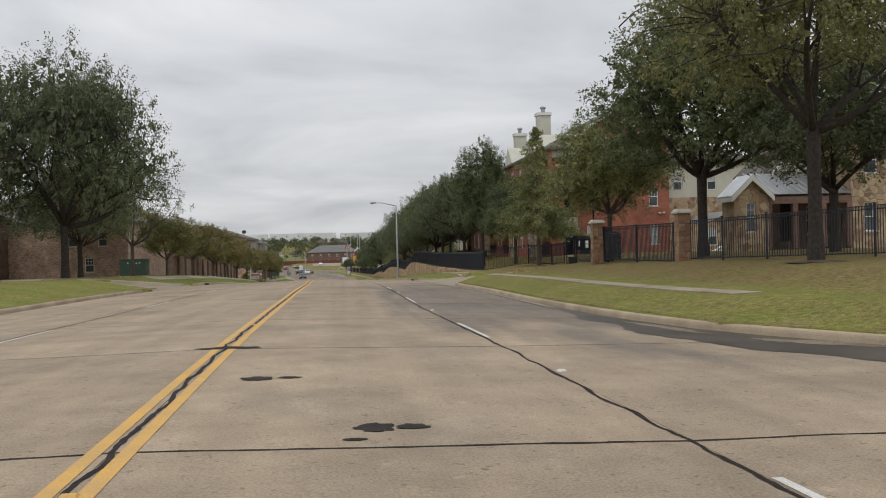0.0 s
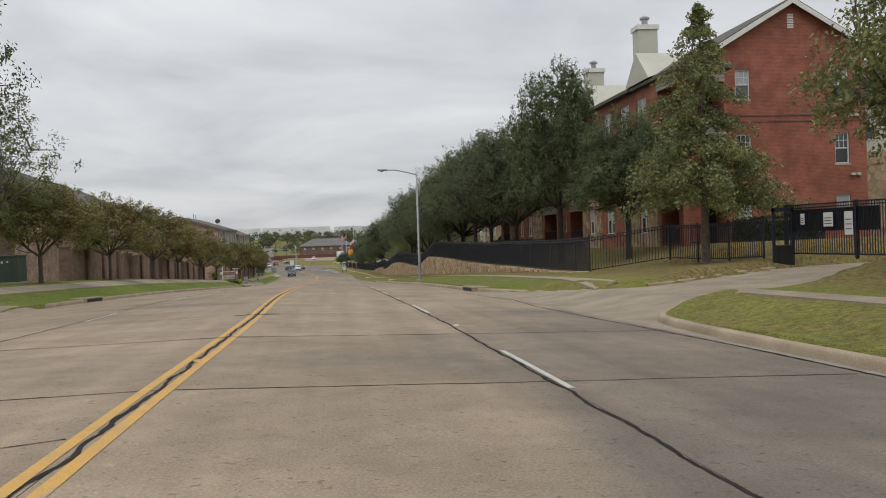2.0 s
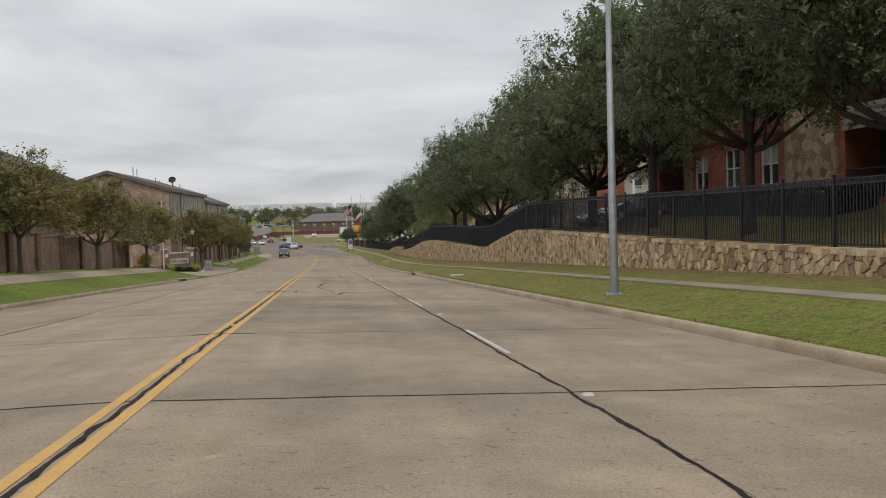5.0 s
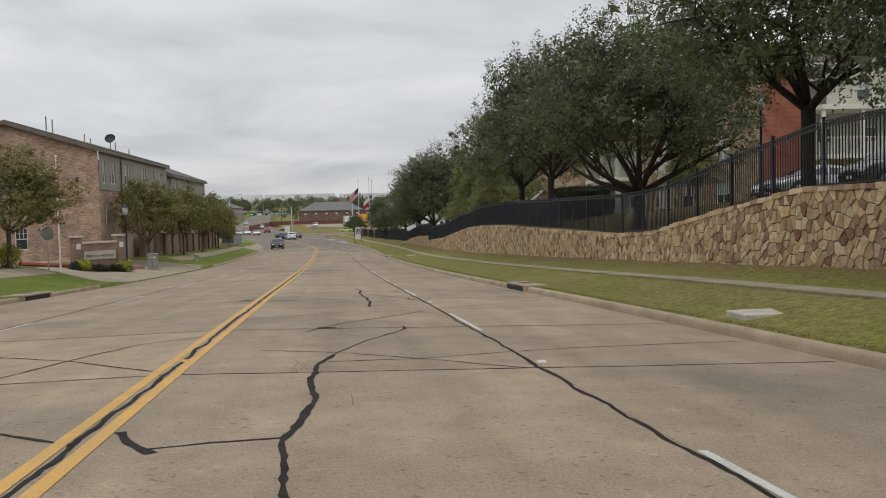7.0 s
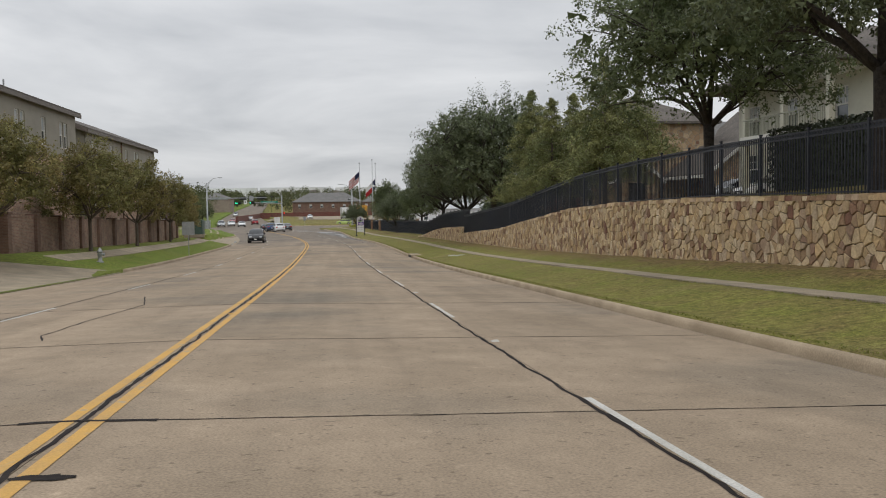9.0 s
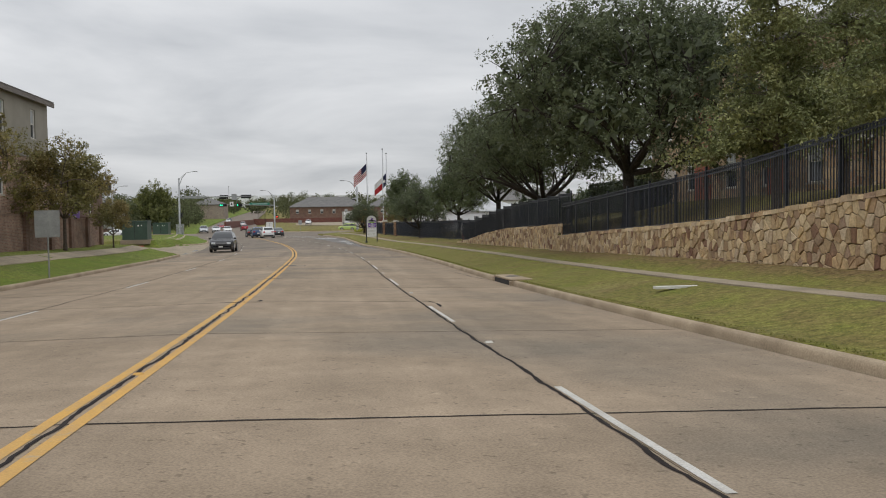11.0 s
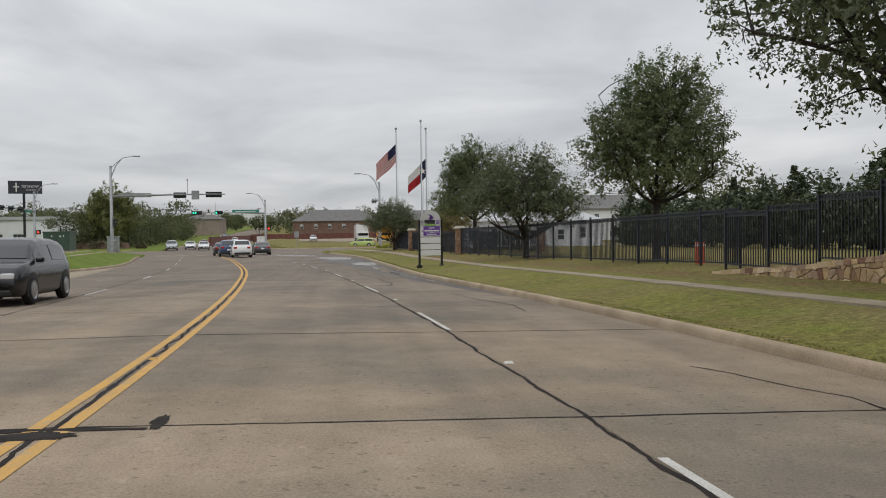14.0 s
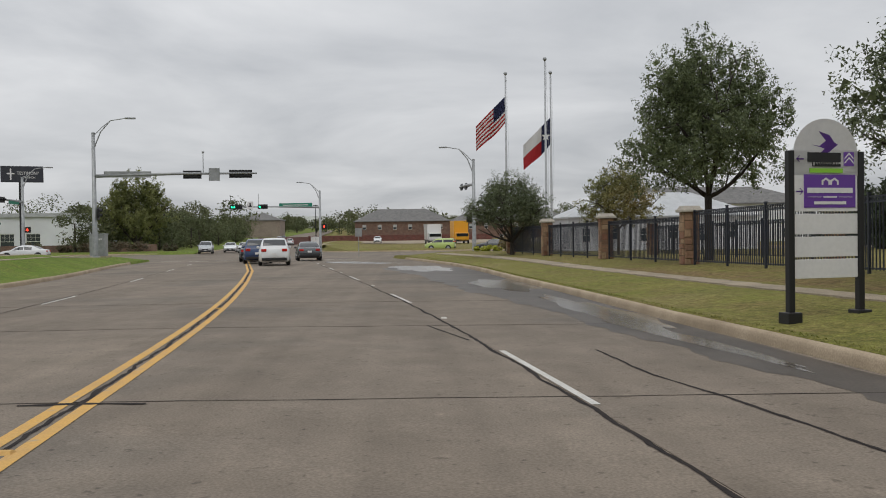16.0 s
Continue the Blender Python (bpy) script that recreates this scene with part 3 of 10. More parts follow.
def crown(o, y):
    """How far the ground lies below the height of the centre line: the cambered road, easing out in the verges."""
    if o >= 0:
        edge = kerb_o_right(y) + 0.3
        if y < 10:
            edge = lerp_table([(4.0, 70.0), (10.0, edge)], y)
        ko = kerb_o_right(y)
        reach = o if o < LANE else LANE + (min(o, ko) - LANE) * (7.6 - LANE) / (ko - LANE)
        return lerp_table(FALL_R, y) * reach * (1 - smooth(edge, edge + 2.2, o))
    edge = -kerb_o_left(y) + 0.3
    return lerp_table(FALL_L, y) * min(-o, 8.0) * (1 - smooth(edge, edge + 2.5, -o))


def at(o, y, dz=0.0):
    """o metres to the right of the yellow line, y along the road, dz above its surface."""
    return Vector((xc(y) + o, y, zr(y) - crown(o, y) + dz))


def road_at(x, y):
    return zr(y) - crown(x - xc(y), y)


WALL_O = 13.1


def wall_o(y):
    return WALL_O + (0.0 if y < 215.6 else 0.6)


WALL_BASE = [(66, 0.34), (100, 0.40), (140, 0.52), (205, 0.55), (216, 0.40), (240, 0.35), (250, 0.33)]
WALL_TOP = [(69, 0.36), (76, 0.42), (82, 0.60), (94.4, 0.98), (105, 1.42), (116, 1.95), (122, 2.22), (128, 2.42), (133, 2.05), (138, 1.58), (142, 1.55), (148, 1.80),
            (156, 2.10), (165, 2.45), (173, 2.62), (180, 2.60), (190, 2.12), (197, 1.72), (206, 1.48), (215.6, 1.15)]
WALL2_TOP = [(215.6, 1.78), (220, 1.68), (228.5, 1.60), (235, 1.25), (241.5, 0.66), (246, 0.40)]


def wall_top(y):
    if y < 69:
        return lerp_table(WALL_BASE, y)
    if y <= 215.6:
        return lerp_table(WALL_TOP, y)
    return lerp_table(WALL2_TOP, y) if y < 246 else lerp_table(WALL_BASE, y)


BACK_R = [(-20, 0.7), (20, 0.9), (45, 1.1), (78, 1.55), (95, 2.0), (115, 2.9), (140, 3.0), (180, 3.1), (205, 2.9), (222, 2.9), (235, 2.2), (246, 0.9), (258, 0.5), (300, 0.4), (420, 0.3)]
BACK_L = [(-20, 0.5), (40, 0.6), (70, 0.75), (100, 1.0), (200, 0.9), (235, 0.75), (247, 0.95), (300, 0.92), (316, 0.5), (420, 0.3)]
# openings in the kerbs: side, from, to
DRIVES_L = [(51.0, 62.0), (151.0, 182.0)]


KERB_R, KERB_L = 7.7, 8.25


def verge_o(y):
    """How far the right verge is pushed out where the road widens at the side street and at the signals."""
    return lerp_table([(-40, 3.75), (4, 3.75), (8, 3.15), (11.4, 1.85), (15, 0.5), (19, 0.1), (24, 0.0), (258, 0.0), (266, 0.45), (274, 1.25), (283, 2.1), (292, 3.15), (300, 3.65), (316, 3.95), (430, 3.95)], y)


def kerb_o_right(y):
    return verge_o(y) + lerp_table([(-40, 7.45), (15, 7.75), (75, 7.8), (100, 7.65), (140, 7.5), (235, 7.55), (252, 7.25), (430, 7.25)], y)


def kerb_o_left(y):
    return -lerp_table([(-40, 8.5), (50, 8.4), (100, 8.4), (140, 8.0), (200, 8.2), (250, 8.0), (290, 7.7), (310, 8.6), (430, 8.8)], y)


def inside(y, spans, ease=2.0):
    """1 inside an opening, 0 outside, eased at its ends."""
    best = 0.0
    for a, b in spans:
        best = max(best, max(0.0, min(1.0, (y - a) / ease, (b - y) / ease)))
    return best


def drive_edges(o):
    """The gated drive: its edges along the road at an offset."""
    return (lerp_table([(7.78, 44.0), (7.86, 45.8), (7.97, 47.1), (8.15, 48.1), (8.45, 48.8), (8.9, 49.3), (9.5, 49.6), (10.5, 49.8), (12, 50.1), (14, 51.6), (16, 53.0), (19.8, 55.0), (24, 55.4)], o),
            lerp_table([(7.9, 67.4), (8.2, 66.4), (8.5, 65.0), (8.8, 63.4), (9.1, 61.8), (9.4, 60.2), (9.75, 58.9), (10.2, 57.4), (11, 56.8), (12.5, 57.6), (15, 59.8), (18, 62.0), (24, 65.5)], o))


def drive_flat(o, y):
    """1 on the gated drive, easing to 0 just outside it."""
    if not 7.0 < o < 33 or not 40 < y < 69.5:
        return 0.0
    return edge_ease(drive_edges, o, y)


def edge_ease(edges, o, y):
    """1 between two edges, easing to 0 within a hand's width beyond them."""
    a, b = edges(o)
    a2, b2 = edges(o + 0.05)
    ka, kb = math.hypot(1, (a2 - a) / 0.05), math.hypot(1, (b2 - b) / 0.05)
    return max(0.0, min(1.0, 1 + (y - a) / (0.3 * ka), 1 + (b - y) / (0.3 * kb)))


def far_drive_edges(a):
    """The drive before the green lawn on the other side, by its distance from the yellow line."""
    return (lerp_table([(7.9, 235.6), (8.2, 237.6), (8.7, 239.3), (9.5, 240.3), (11, 240.7), (24, 241.0)], a),
            lerp_table([(7.75, 284.0), (8.1, 278.0), (8.8, 271.5), (9.8, 265.0), (10.5, 259.0), (11.0, 252.5), (11.5, 249.4), (12.4, 248.8), (24, 249.2)], a))


def far_drive_flat(a, y):
    return edge_ease(far_drive_edges, a, y) if 7.5 < a < 24 and 234 < y < 286 else 0.0


def far_drive_dz(a):
    return 0.015 + 0.42 * smooth(7.6, 13.5, a)


def drive_dz(o):
    return 0.015 + 0.35 * smooth(8, 22, o)


def smooth(a, b, v):
    s = min(1.0, max(0.0, (v - a) / (b - a)))
    return s * s * (3 - 2 * s)


def ground_dz(o, y):
    """Height of the ground over the road at an offset."""
    cross = smooth(322, 331, y) * (1 - smooth(364, 372, y))
    if o >= 0:
        ko = kerb_o_right(y)
        g = 0.16
        g += (0.26 - g) * smooth(ko + 0.1, 10.0 + verge_o(y), o)
        if o > 11.3:
            g = 0.27
            wb, wt, back = lerp_table(WALL_BASE, y), wall_top(y), lerp_table(BACK_R, y)
            if 69 < y < 246:
                if o <= wall_o(y) + 0.12:
                    g += (wb - 0.27) * smooth(11.3, wall_o(y), o)
                else:
                    top = wt - 0.08
                    g = top + (max(back, top) - top) * smooth(wall_o(y) + 0.5, 22, o)
            else:
                berm = 0.75 if y < 60 else 0.55
                g += (berm - 0.27) * smooth(11.3, 16.5, o) + (back - berm) * smooth(17, 24, o)
        flat = drive_flat(o, y)
        g = g * (1 - flat) + flat * drive_dz(o)
    else:
        a = -o
        flat = inside(y, DRIVES_L)
        back = lerp_table(BACK_L, y)
        g = 0.14 * (1 - flat) + 0.02
        g += (back - g) * smooth(8.4, 13.0 - 1.4 * smooth(240, 250, y), a) * (1 - 0.75 * flat * (1 - smooth(12, 17, a)))
        flat = far_drive_flat(a, y)
        g = g * (1 - flat) + flat * far_drive_dz(a)
    g *= 1 - cross * (1 - smooth(60, 140, abs(o)) * 0.0)
    if cross > 0:
        g = min(g, 0.3) - 0.06 * cross * 0
    far = smooth(30, 200, abs(o))
    return g + far * 0.6 * (1 - cross)


def ground_at(x, y):
    return road_at(x, y) + ground_dz(x - xc(y), y)


# ---- mesh helpers ----
def obj_from(name, verts, faces, material, parent=None, label="", smooth_faces=False):
    me = bpy.data.meshes.new(name)
    me.from_pydata([tuple(v) for v in verts], [], [tuple(f) for f in faces])
    me.materials.append(material)
    me.update()
    ob = new(name, me)
    if smooth_faces:
        me.polygons.foreach_set("use_smooth", [True] * len(me.polygons))
    if parent is not None:
        ob.parent = parent
    if label:
        ob["label"] = label
    return ob


def part(name, bm, material, parent=None, label="", smooth_faces=False):
    """Links a bmesh as one mesh object under a thing or a part."""
    me = bpy.data.meshes.new(name)
    bmesh.ops.recalc_face_normals(bm, faces=bm.faces)
    bm.to_mesh(me)
    bm.free()
    for m in material if isinstance(material, (list, tuple)) else [material]:
        me.materials.append(m)
    if smooth_faces:
        me.polygons.foreach_set("use_smooth", [True] * len(me.polygons))
    ob = new(name, me)
    if parent is not None:
        ob.parent = parent
    if label:
        ob["label"] = label
    return ob


def share(ob, parent, m):
    """Another object on the same mesh."""
    o2 = new(ob.name.split(".")[0], ob.data)
    o2.parent = parent
    o2.matrix_local = m
    if "label" in ob:
        o2["label"] = ob["label"]
    return o2


def thing(name, label, category, m=None, group="", kind=""):
    e = new(name)
    e.empty_display_size = 0.2
    if m is not None:
        e.matrix_world = m
    return tagged(e, label, category, group, kind)


def box(bm, x0, x1, y0, y1, z0, z1, bevel=0.0, mi=0):
    vs = [bm.verts.new(p) for p in ((x0, y0, z0), (x1, y0, z0), (x1, y1, z0), (x0, y1, z0), (x0, y0, z1), (x1, y0, z1), (x1, y1, z1), (x0, y1, z1))]
    fs = [bm.faces.new([vs[i] for i in f]) for f in ((0, 3, 2, 1), (4, 5, 6, 7), (0, 1, 5, 4), (1, 2, 6, 5), (2, 3, 7, 6), (3, 0, 4, 7))]
    for f in fs:
        f.material_index = mi
    if bevel:
        es = list({e for f in fs for e in f.edges})
        bmesh.ops.bevel(bm, geom=es, offset=bevel, segments=2, affect="EDGES", profile=0.5)
    return vs


def tube(bm, points, radii, sides=8, cap=True, mi=0):
    """A tapered round bar along points."""
    rings = []
    pts = [Vector(p) for p in points]
    ref = Vector((0.31, 0.17, 0.93))
    for i, p in enumerate(pts):
        d = (pts[min(i + 1, len(pts) - 1)] - pts[max(i - 1, 0)])
        d = d.normalized() if d.length > 1e-9 else Vector((0, 0, 1))
        if abs(d.dot(ref)) > 0.97:
            ref = Vector((1, 0, 0))
        u = d.cross(ref).normalized()
        v = d.cross(u)
        rings.append([bm.verts.new(p + (u * math.cos(2 * math.pi * k / sides) + v * math.sin(2 * math.pi * k / sides)) * radii[i]) for k in range(sides)])
    for a, b in zip(rings, rings[1:]):
        for k in range(sides):
            bm.faces.new((a[k], a[(k + 1) % sides], b[(k + 1) % sides], b[k])).material_index = mi
    if cap:
        for r in (rings[0], rings[-1]):
            bm.faces.new(r).material_index = mi
    return rings


def lathe(bm, profile, sides=16, centre=(0, 0, 0), mi=0):
    """A turned shape: profile of (radius, height)."""
    c = Vector(centre)
    rings = [[bm.verts.new(c + Vector((r * math.cos(2 * math.pi * k / sides), r * math.sin(2 * math.pi * k / sides), z))) for k in range(sides)] for r, z in profile]
    for a, b in zip(rings, rings[1:]):
        for k in range(sides):
            bm.faces.new((a[k], a[(k + 1) % sides], b[(k + 1) % sides], b[k])).material_index = mi
    bm.faces.new(rings[0]).material_index = mi
    bm.faces.new(rings[-1]).material_index = mi


def strip(name, ys, left, right, lift, material, parent=None, label="", follow_ground=False):
    """A thin sheet along the road between two offsets (numbers or functions of y)."""
    lf = left if callable(left) else (lambda y: left)
    rf = right if callable(right) else (lambda y: right)
    verts, faces = [], []
    for y in ys:
        for o in (lf(y), rf(y)):
            verts.append(at(o, y, lift + (ground_dz(o, y) if follow_ground else 0)))
    for i in range(len(ys) - 1):
        faces.append((2 * i, 2 * i + 1, 2 * i + 3, 2 * i + 2))
    return obj_from(name, verts, faces, material, parent, label)


# ---- ground sheet ----
def lushness(o, y):
    """Watered, deep green turf: the left verges, and the start of the verge past the gated drive."""
    if o < 0:
        return smooth(58, 70, y) * (0.75 + 0.25 * smooth(260, 280, y)) * (1 - smooth(13, 17, -o) * (1 - smooth(255, 270, y)))
    return 0.55 * smooth(60, 64, y) * (1 - smooth(80, 110, y)) if o < 11 else 0.0


def dryness(o, y):
    """How far the turf has gone to straw: parched banks and wall foot, watered verge."""
    if o > 0:
        if o < 10.5 + verge_o(y):
            return 0.30
        if y < 70:
            return 0.12 + 0.62 * smooth(11.4, 12.8, o)
        if o < WALL_O + 0.2:
            return 0.15 + 0.72 * smooth(11.6, 12.6, o)
        return 0.62 if y < 215 else 0.50
    return 0.14 + 0.30 * smooth(11.6, 13.5, -o)


def build_ground():
    ys = list(np.arange(-60, 38.5, 3.0)) + list(np.arange(39.5, 69.4, 0.3)) + list(np.arange(69.8, 214, 1.5)) + [215.0, 215.58, 215.62, 217] + list(np.arange(218, 235, 1.5)) + list(np.arange(235.4, 286, 0.6)) + list(np.arange(287, 440, 2.5))
    ys += [450, 480, 520, 570, 630, 700, 800, 950, 1200, 1600, 2200, 3200]
    fr = [0.0, 0.18, 0.38, 0.62, 0.9, 1.2, 1.55, 1.95, 2.3]
    tail = [11.3, 11.9, 12.5, WALL_O + 0.10, WALL_O + 0.30, 14.0, 15.0, 16.5, 18.0, 20, 22, 24.5, 28, 34, 42, 55, 75, 110, 180, 320, 700, 1600]
    ltail = [10.2, 10.6, 11.0, 11.5, 12.0, 13.0, 14.0, 16, 18, 21, 25, 31, 40, 55, 75, 110, 180, 320, 700, 1600]
    verts, faces, cols = [], [], 0
    for y in ys:
        kr, kl = kerb_o_right(y), -kerb_o_left(y)
        row = []
        for a in reversed(ltail):
            row.append((-max(a, kl + 2.4 + 0.01 * a), y))
        for f in reversed(fr):
            row.append((-(kl + 0.13 + f), y))
        row.append((-(kl + 0.08), y, -0.35))
        row.append((0.0, y, -0.35))
        row.append((kr + 0.08, y, -0.35))
        for f in fr:
            row.append((kr + 0.13 + f, y))
        for a in tail:
            row.append((max(a + (wall_o(y) - WALL_O if 12.6 < a < 15 else 0), kr + 2.4 + 0.01 * a), y))
        cols = len(row)
        for r in row:
            o = r[0]
            if len(r) == 3:
                verts.append(at(o, y, r[2]))
            else:
                dz = ground_dz(o, y)
                if 326 < y < 368:
                    dz = -0.35 if abs(o) < 90 else dz
                if y < 5 and 0 < o < 40 and y > -12:
                    dz = -0.35
                if drive_flat(o, y) >= 1.0 or far_drive_flat(-o, y) >= 1.0:
                    dz -= 0.07
                wob = 0.035 * noise.noise(Vector((o * 0.35, y * 0.35, 3.0))) if 9 < abs(o) < 60 and not drive_flat(o, y) and not far_drive_flat(-o, y) else 0
                verts.append(at(o, y, dz + wob))
    for j in range(len(ys) - 1):
        for i in range(cols - 1):
            a = j * cols + i
            faces.append((a, a + 1, a + cols + 1, a + cols))
    g = obj_from("ground", verts, faces, M_GRASS, smooth_faces=True)
    lush = g.data.attributes.new("lush", "FLOAT", "POINT")
    lush.data.foreach_set("value", [lushness(v.x - xc(v.y), v.y) for v in verts])
    dry = g.data.attributes.new("dry", "FLOAT", "POINT")
    dry.data.foreach_set("value", [dryness(v.x - xc(v.y), v.y) for v in verts])
    return tagged(g, "mown green and straw-brown grass on sloping verges", "ground", kind="structure")


ground = build_ground()

# ---- road: concrete slabs with sealed joints ----
JOINTS = [-27.6, -20.9, -14.2, -7.4, -0.6, 6.1, 12.85, 19.4, 26.5, 33.5, 40.3, 46.3, 52.6, 59.4, 65.6, 71.4, 78.2, 84.8, 91.5, 98.3, 105.1, 111.4, 117.3, 122.35, 130.6, 134.7, 139.4, 146.3, 151.9, 158.9,
          165.7, 172.3, 178.9, 185.5, 192.2, 197.6, 202.8, 209.6, 215.9, 222.4, 227.8, 234.7, 240.4, 246.5, 252.6, 258.8, 265.4, 271.4, 278.0, 284.4, 290.8, 297.2, 303.6, 310.0, 316.4, 322.8]


def build_road():
    road = thing("road", "tan concrete road of large slabs with tarred joints", "road", kind="structure")
    edges = [lambda y: kerb_o_left(y) + 0.02, lambda y: -LANE_L, lambda y: 0.0, lambda y: LANE, lambda y: kerb_o_right(y) - 0.02]
    gap = 0.008
    bed_y = list(np.arange(-60, 330, 3.0)) + [330]
    for a, c in zip(edges, edges[1:]):
        strip("joint_bed", bed_y, a, c, -0.024, M_JOINT, road, "dark joint filler")
    for j in range(len(JOINTS) - 1):
        y0, y1 = JOINTS[j] + gap, JOINTS[j + 1] - gap
        ys = [y0, (y0 * 2 + y1) / 3, (y0 + y1 * 2) / 3, y1]
        for c in range(4):
            verts, faces = [], []
            for y in ys:
                lo, hi = edges[c](y) + gap * 0.6, edges[c + 1](y) - gap * 0.6
                for o in (lo, hi):
                    verts.append(at(o, y, 0.0))
                for o in (lo, hi):
                    verts.append(at(o, y, -0.022))
            for i in range(3):
                a = 4 * i
                faces += [(a, a + 1, a + 5, a + 4), (a, a + 4, a + 6, a + 2), (a + 1, a + 3, a + 7, a + 5)]
            faces += [(0, 2, 3, 1), (12, 13, 15, 14)]
            obj_from("slab", verts, faces, M_SLAB, road)
    return road


road = build_road()


# ---- kerbs: real steps with rounded noses ----
def build_kerb(name, pts, side, label, mt=None):
    """pts: (offset of the face, y, height); side +1 puts the back to the right of the way along the points."""
    prof = [(0.0, -0.012), (0.012, 0.06), (0.022, 0.115), (0.05, 0.142), (0.085, 0.15), (0.17, 0.15), (0.18, 0.05)]
    base = [at(o, y, drive_dz(o) - 0.015 if drive_flat(o, y) else far_drive_dz(-o) - 0.015 if far_drive_flat(-o, y) else 0) for o, y, h in pts]
    verts, faces = [], []
    n = len(prof)
    for i, (o, y, h) in enumerate(pts):
        d = base[min(i + 1, len(base) - 1)] - base[max(i - 1, 0)]
        d.z = 0
        d.normalize()
        out = Vector((d.y, -d.x, 0)) * side
        for u, w in prof:
            verts.append(base[i] + out * u + Vector((0, 0, w * h / 0.15 if w > 0 else w)))
    for i in range(len(pts) - 1):
        for k in range(n - 1):
            a = i * n + k
            faces.append((a, a + 1, a + n + 1, a + n) if side < 0 else (a, a + n, a + n + 1, a + 1))
    faces += [tuple(range(n)), tuple((len(pts) - 1) * n + k for k in range(n))]
    ob = obj_from(name, verts, faces, mt or M_KERB, smooth_faces=True)
    return tagged(ob, label, "kerb", kind="structure")


def arc(o0, y0, r, a0, a1, n=8):
    return [(o0 + r * math.cos(radians(a)), y0 + r * math.sin(radians(a)), 0.15) for a in np.linspace(a0, a1, n)]


def run(fn, a, b, step=3.0, h=0.15):
    return [(fn(y), y, h) for y in np.linspace(a, b, max(2, int(abs(b - a) / step) + 1))]


K = "worn tan concrete kerb beside the roadway"
# right side: from the side street, past the gated drive, along the wall, to the corner
build_kerb("kerb", [(26, 4.6, 0.15), (20, 4.8, 0.15), (15, 5.4, 0.15)] + run(kerb_o_right, 8.0, 43.2, 1.5) + [(o, drive_edges(o)[0], 0.15 - 0.10 * smooth(9.3, 11.8, o)) for o in (7.78, 7.82, 7.86, 7.91, 7.97, 8.05, 8.15, 8.28, 8.45, 8.65, 8.9, 9.2, 9.5, 9.9, 10.4, 11.0, 11.8)], 1, K)
build_kerb("kerb", [(o, drive_edges(o)[1], h) for o, h in ((9.3, 0.03), (9.0, 0.06), (8.7, 0.09), (8.4, 0.12), (8.15, 0.14), (7.95, 0.15))] + run(kerb_o_right, 68.2, 318.0, 2.0) + [(11.6, 321, 0.15), (12.8, 323.6, 0.15), (15, 325.4, 0.15), (19, 326.2, 0.15), (40, 326.4, 0.15), (90, 327, 0.15)], 1, K)
build_kerb("kerb", [(o, drive_edges(o)[1], 0.10) for o in (19.0, 17.5, 16.0, 14.5, 13.0, 12.2, 11.4)], 1, "low pale concrete kerb along the gated drive")
# left side
build_kerb("kerb", run(kerb_o_left, -40, 47.0) + arc(-11.7, 47.0, 3.3, 0, 78), -1, K)
build_kerb("kerb", list(reversed(arc(-11.7, 66.0, 3.3, 0, -78))) + run(kerb_o_left, 67.0, 146.5) + arc(-12.3, 146.5, 4.3, 0, 85), -1, K)
build_kerb("kerb", list(reversed(arc(-12.8, 186.0, 4.7, 0, -80))) + run(kerb_o_left, 187, 234.5) + [(-a, far_drive_edges(a)[0], 0.15) for a in (8.0, 8.1, 8.2, 8.4, 8.7, 9.0, 9.5, 10.2, 11.0, 12.5, 15)], -1, K)
build_kerb("kerb", [(-a, far_drive_edges(a)[1], 0.15) for a in (10.5, 10.2, 9.8, 9.3, 8.8, 8.4, 8.1)] + run(kerb_o_left, 282, 314.0) + [(-9.2, 317, 0.15), (-10.6, 320.2, 0.15), (-13.5, 322.6, 0.15), (-18, 323.6, 0.15), (-40, 324, 0.15), (-90, 324, 0.15)], -1, K)
build_kerb("kerb", [(-a, far_drive_edges(a)[1], 0.14) for a in (20, 17, 14.5, 12.4, 12.0, 11.6)], -1, "kerb painted red along the drive beside a lawn", M_RED)
# beyond the crossing
build_kerb("kerb", [(90, 367, 0.15), (30, 367, 0.15), (14, 367.6, 0.15), (10, 369.2, 0.15), (8.2, 372, 0.15)] + run(lambda y: 7.8, 375, 430, 5.0), 1, K)
build_kerb("kerb", [(-90, 368, 0.15), (-30, 368, 0.15), (-14, 368.6, 0.15), (-10.4, 370.2, 0.15), (-8.4, 373, 0.15)] + run(lambda y: -8.0, 376, 430, 5.0), -1, K)

# ---- plain carriageway of the crossing and of the road beyond it ----
def sheet(name, rows, material, label, category, kind="structure", lift=0.0):
    """rows of (o_left, o_right, y)."""
    verts, faces = [], []
    nx = 8
    for a, b, y in rows:
        for k in range(nx + 1):
            verts.append(at(a + (b - a) * k / nx, y, lift))
    for j in range(len(rows) - 1):
        for k in range(nx):
            i = j * (nx + 1) + k
            faces.append((i, i + 1, i + nx + 2, i + nx + 1))
    return tagged(obj_from(name, verts, faces, material), label, category, kind=kind)


sheet("crossing", [(-90, 90, y) for y in np.arange(322.8, 371, 4.0)] , M_SLAB, "tan concrete street crossing at the signals", "road", lift=-0.004)
sheet("far_road", [(-8.1, 7.9, y) for y in list(np.arange(366, 430, 4.0)) + [440, 470, 510, 560, 620, 700, 800, 950, 1200]], M_SLAB, "concrete road running on beyond the signals", "road", lift=0.03)
sheet("side_street", [(6.5, 60, y) for y in np.arange(-11, 6.1, 1.7)], M_SLAB, "concrete mouth of a side street", "road", lift=-0.016)


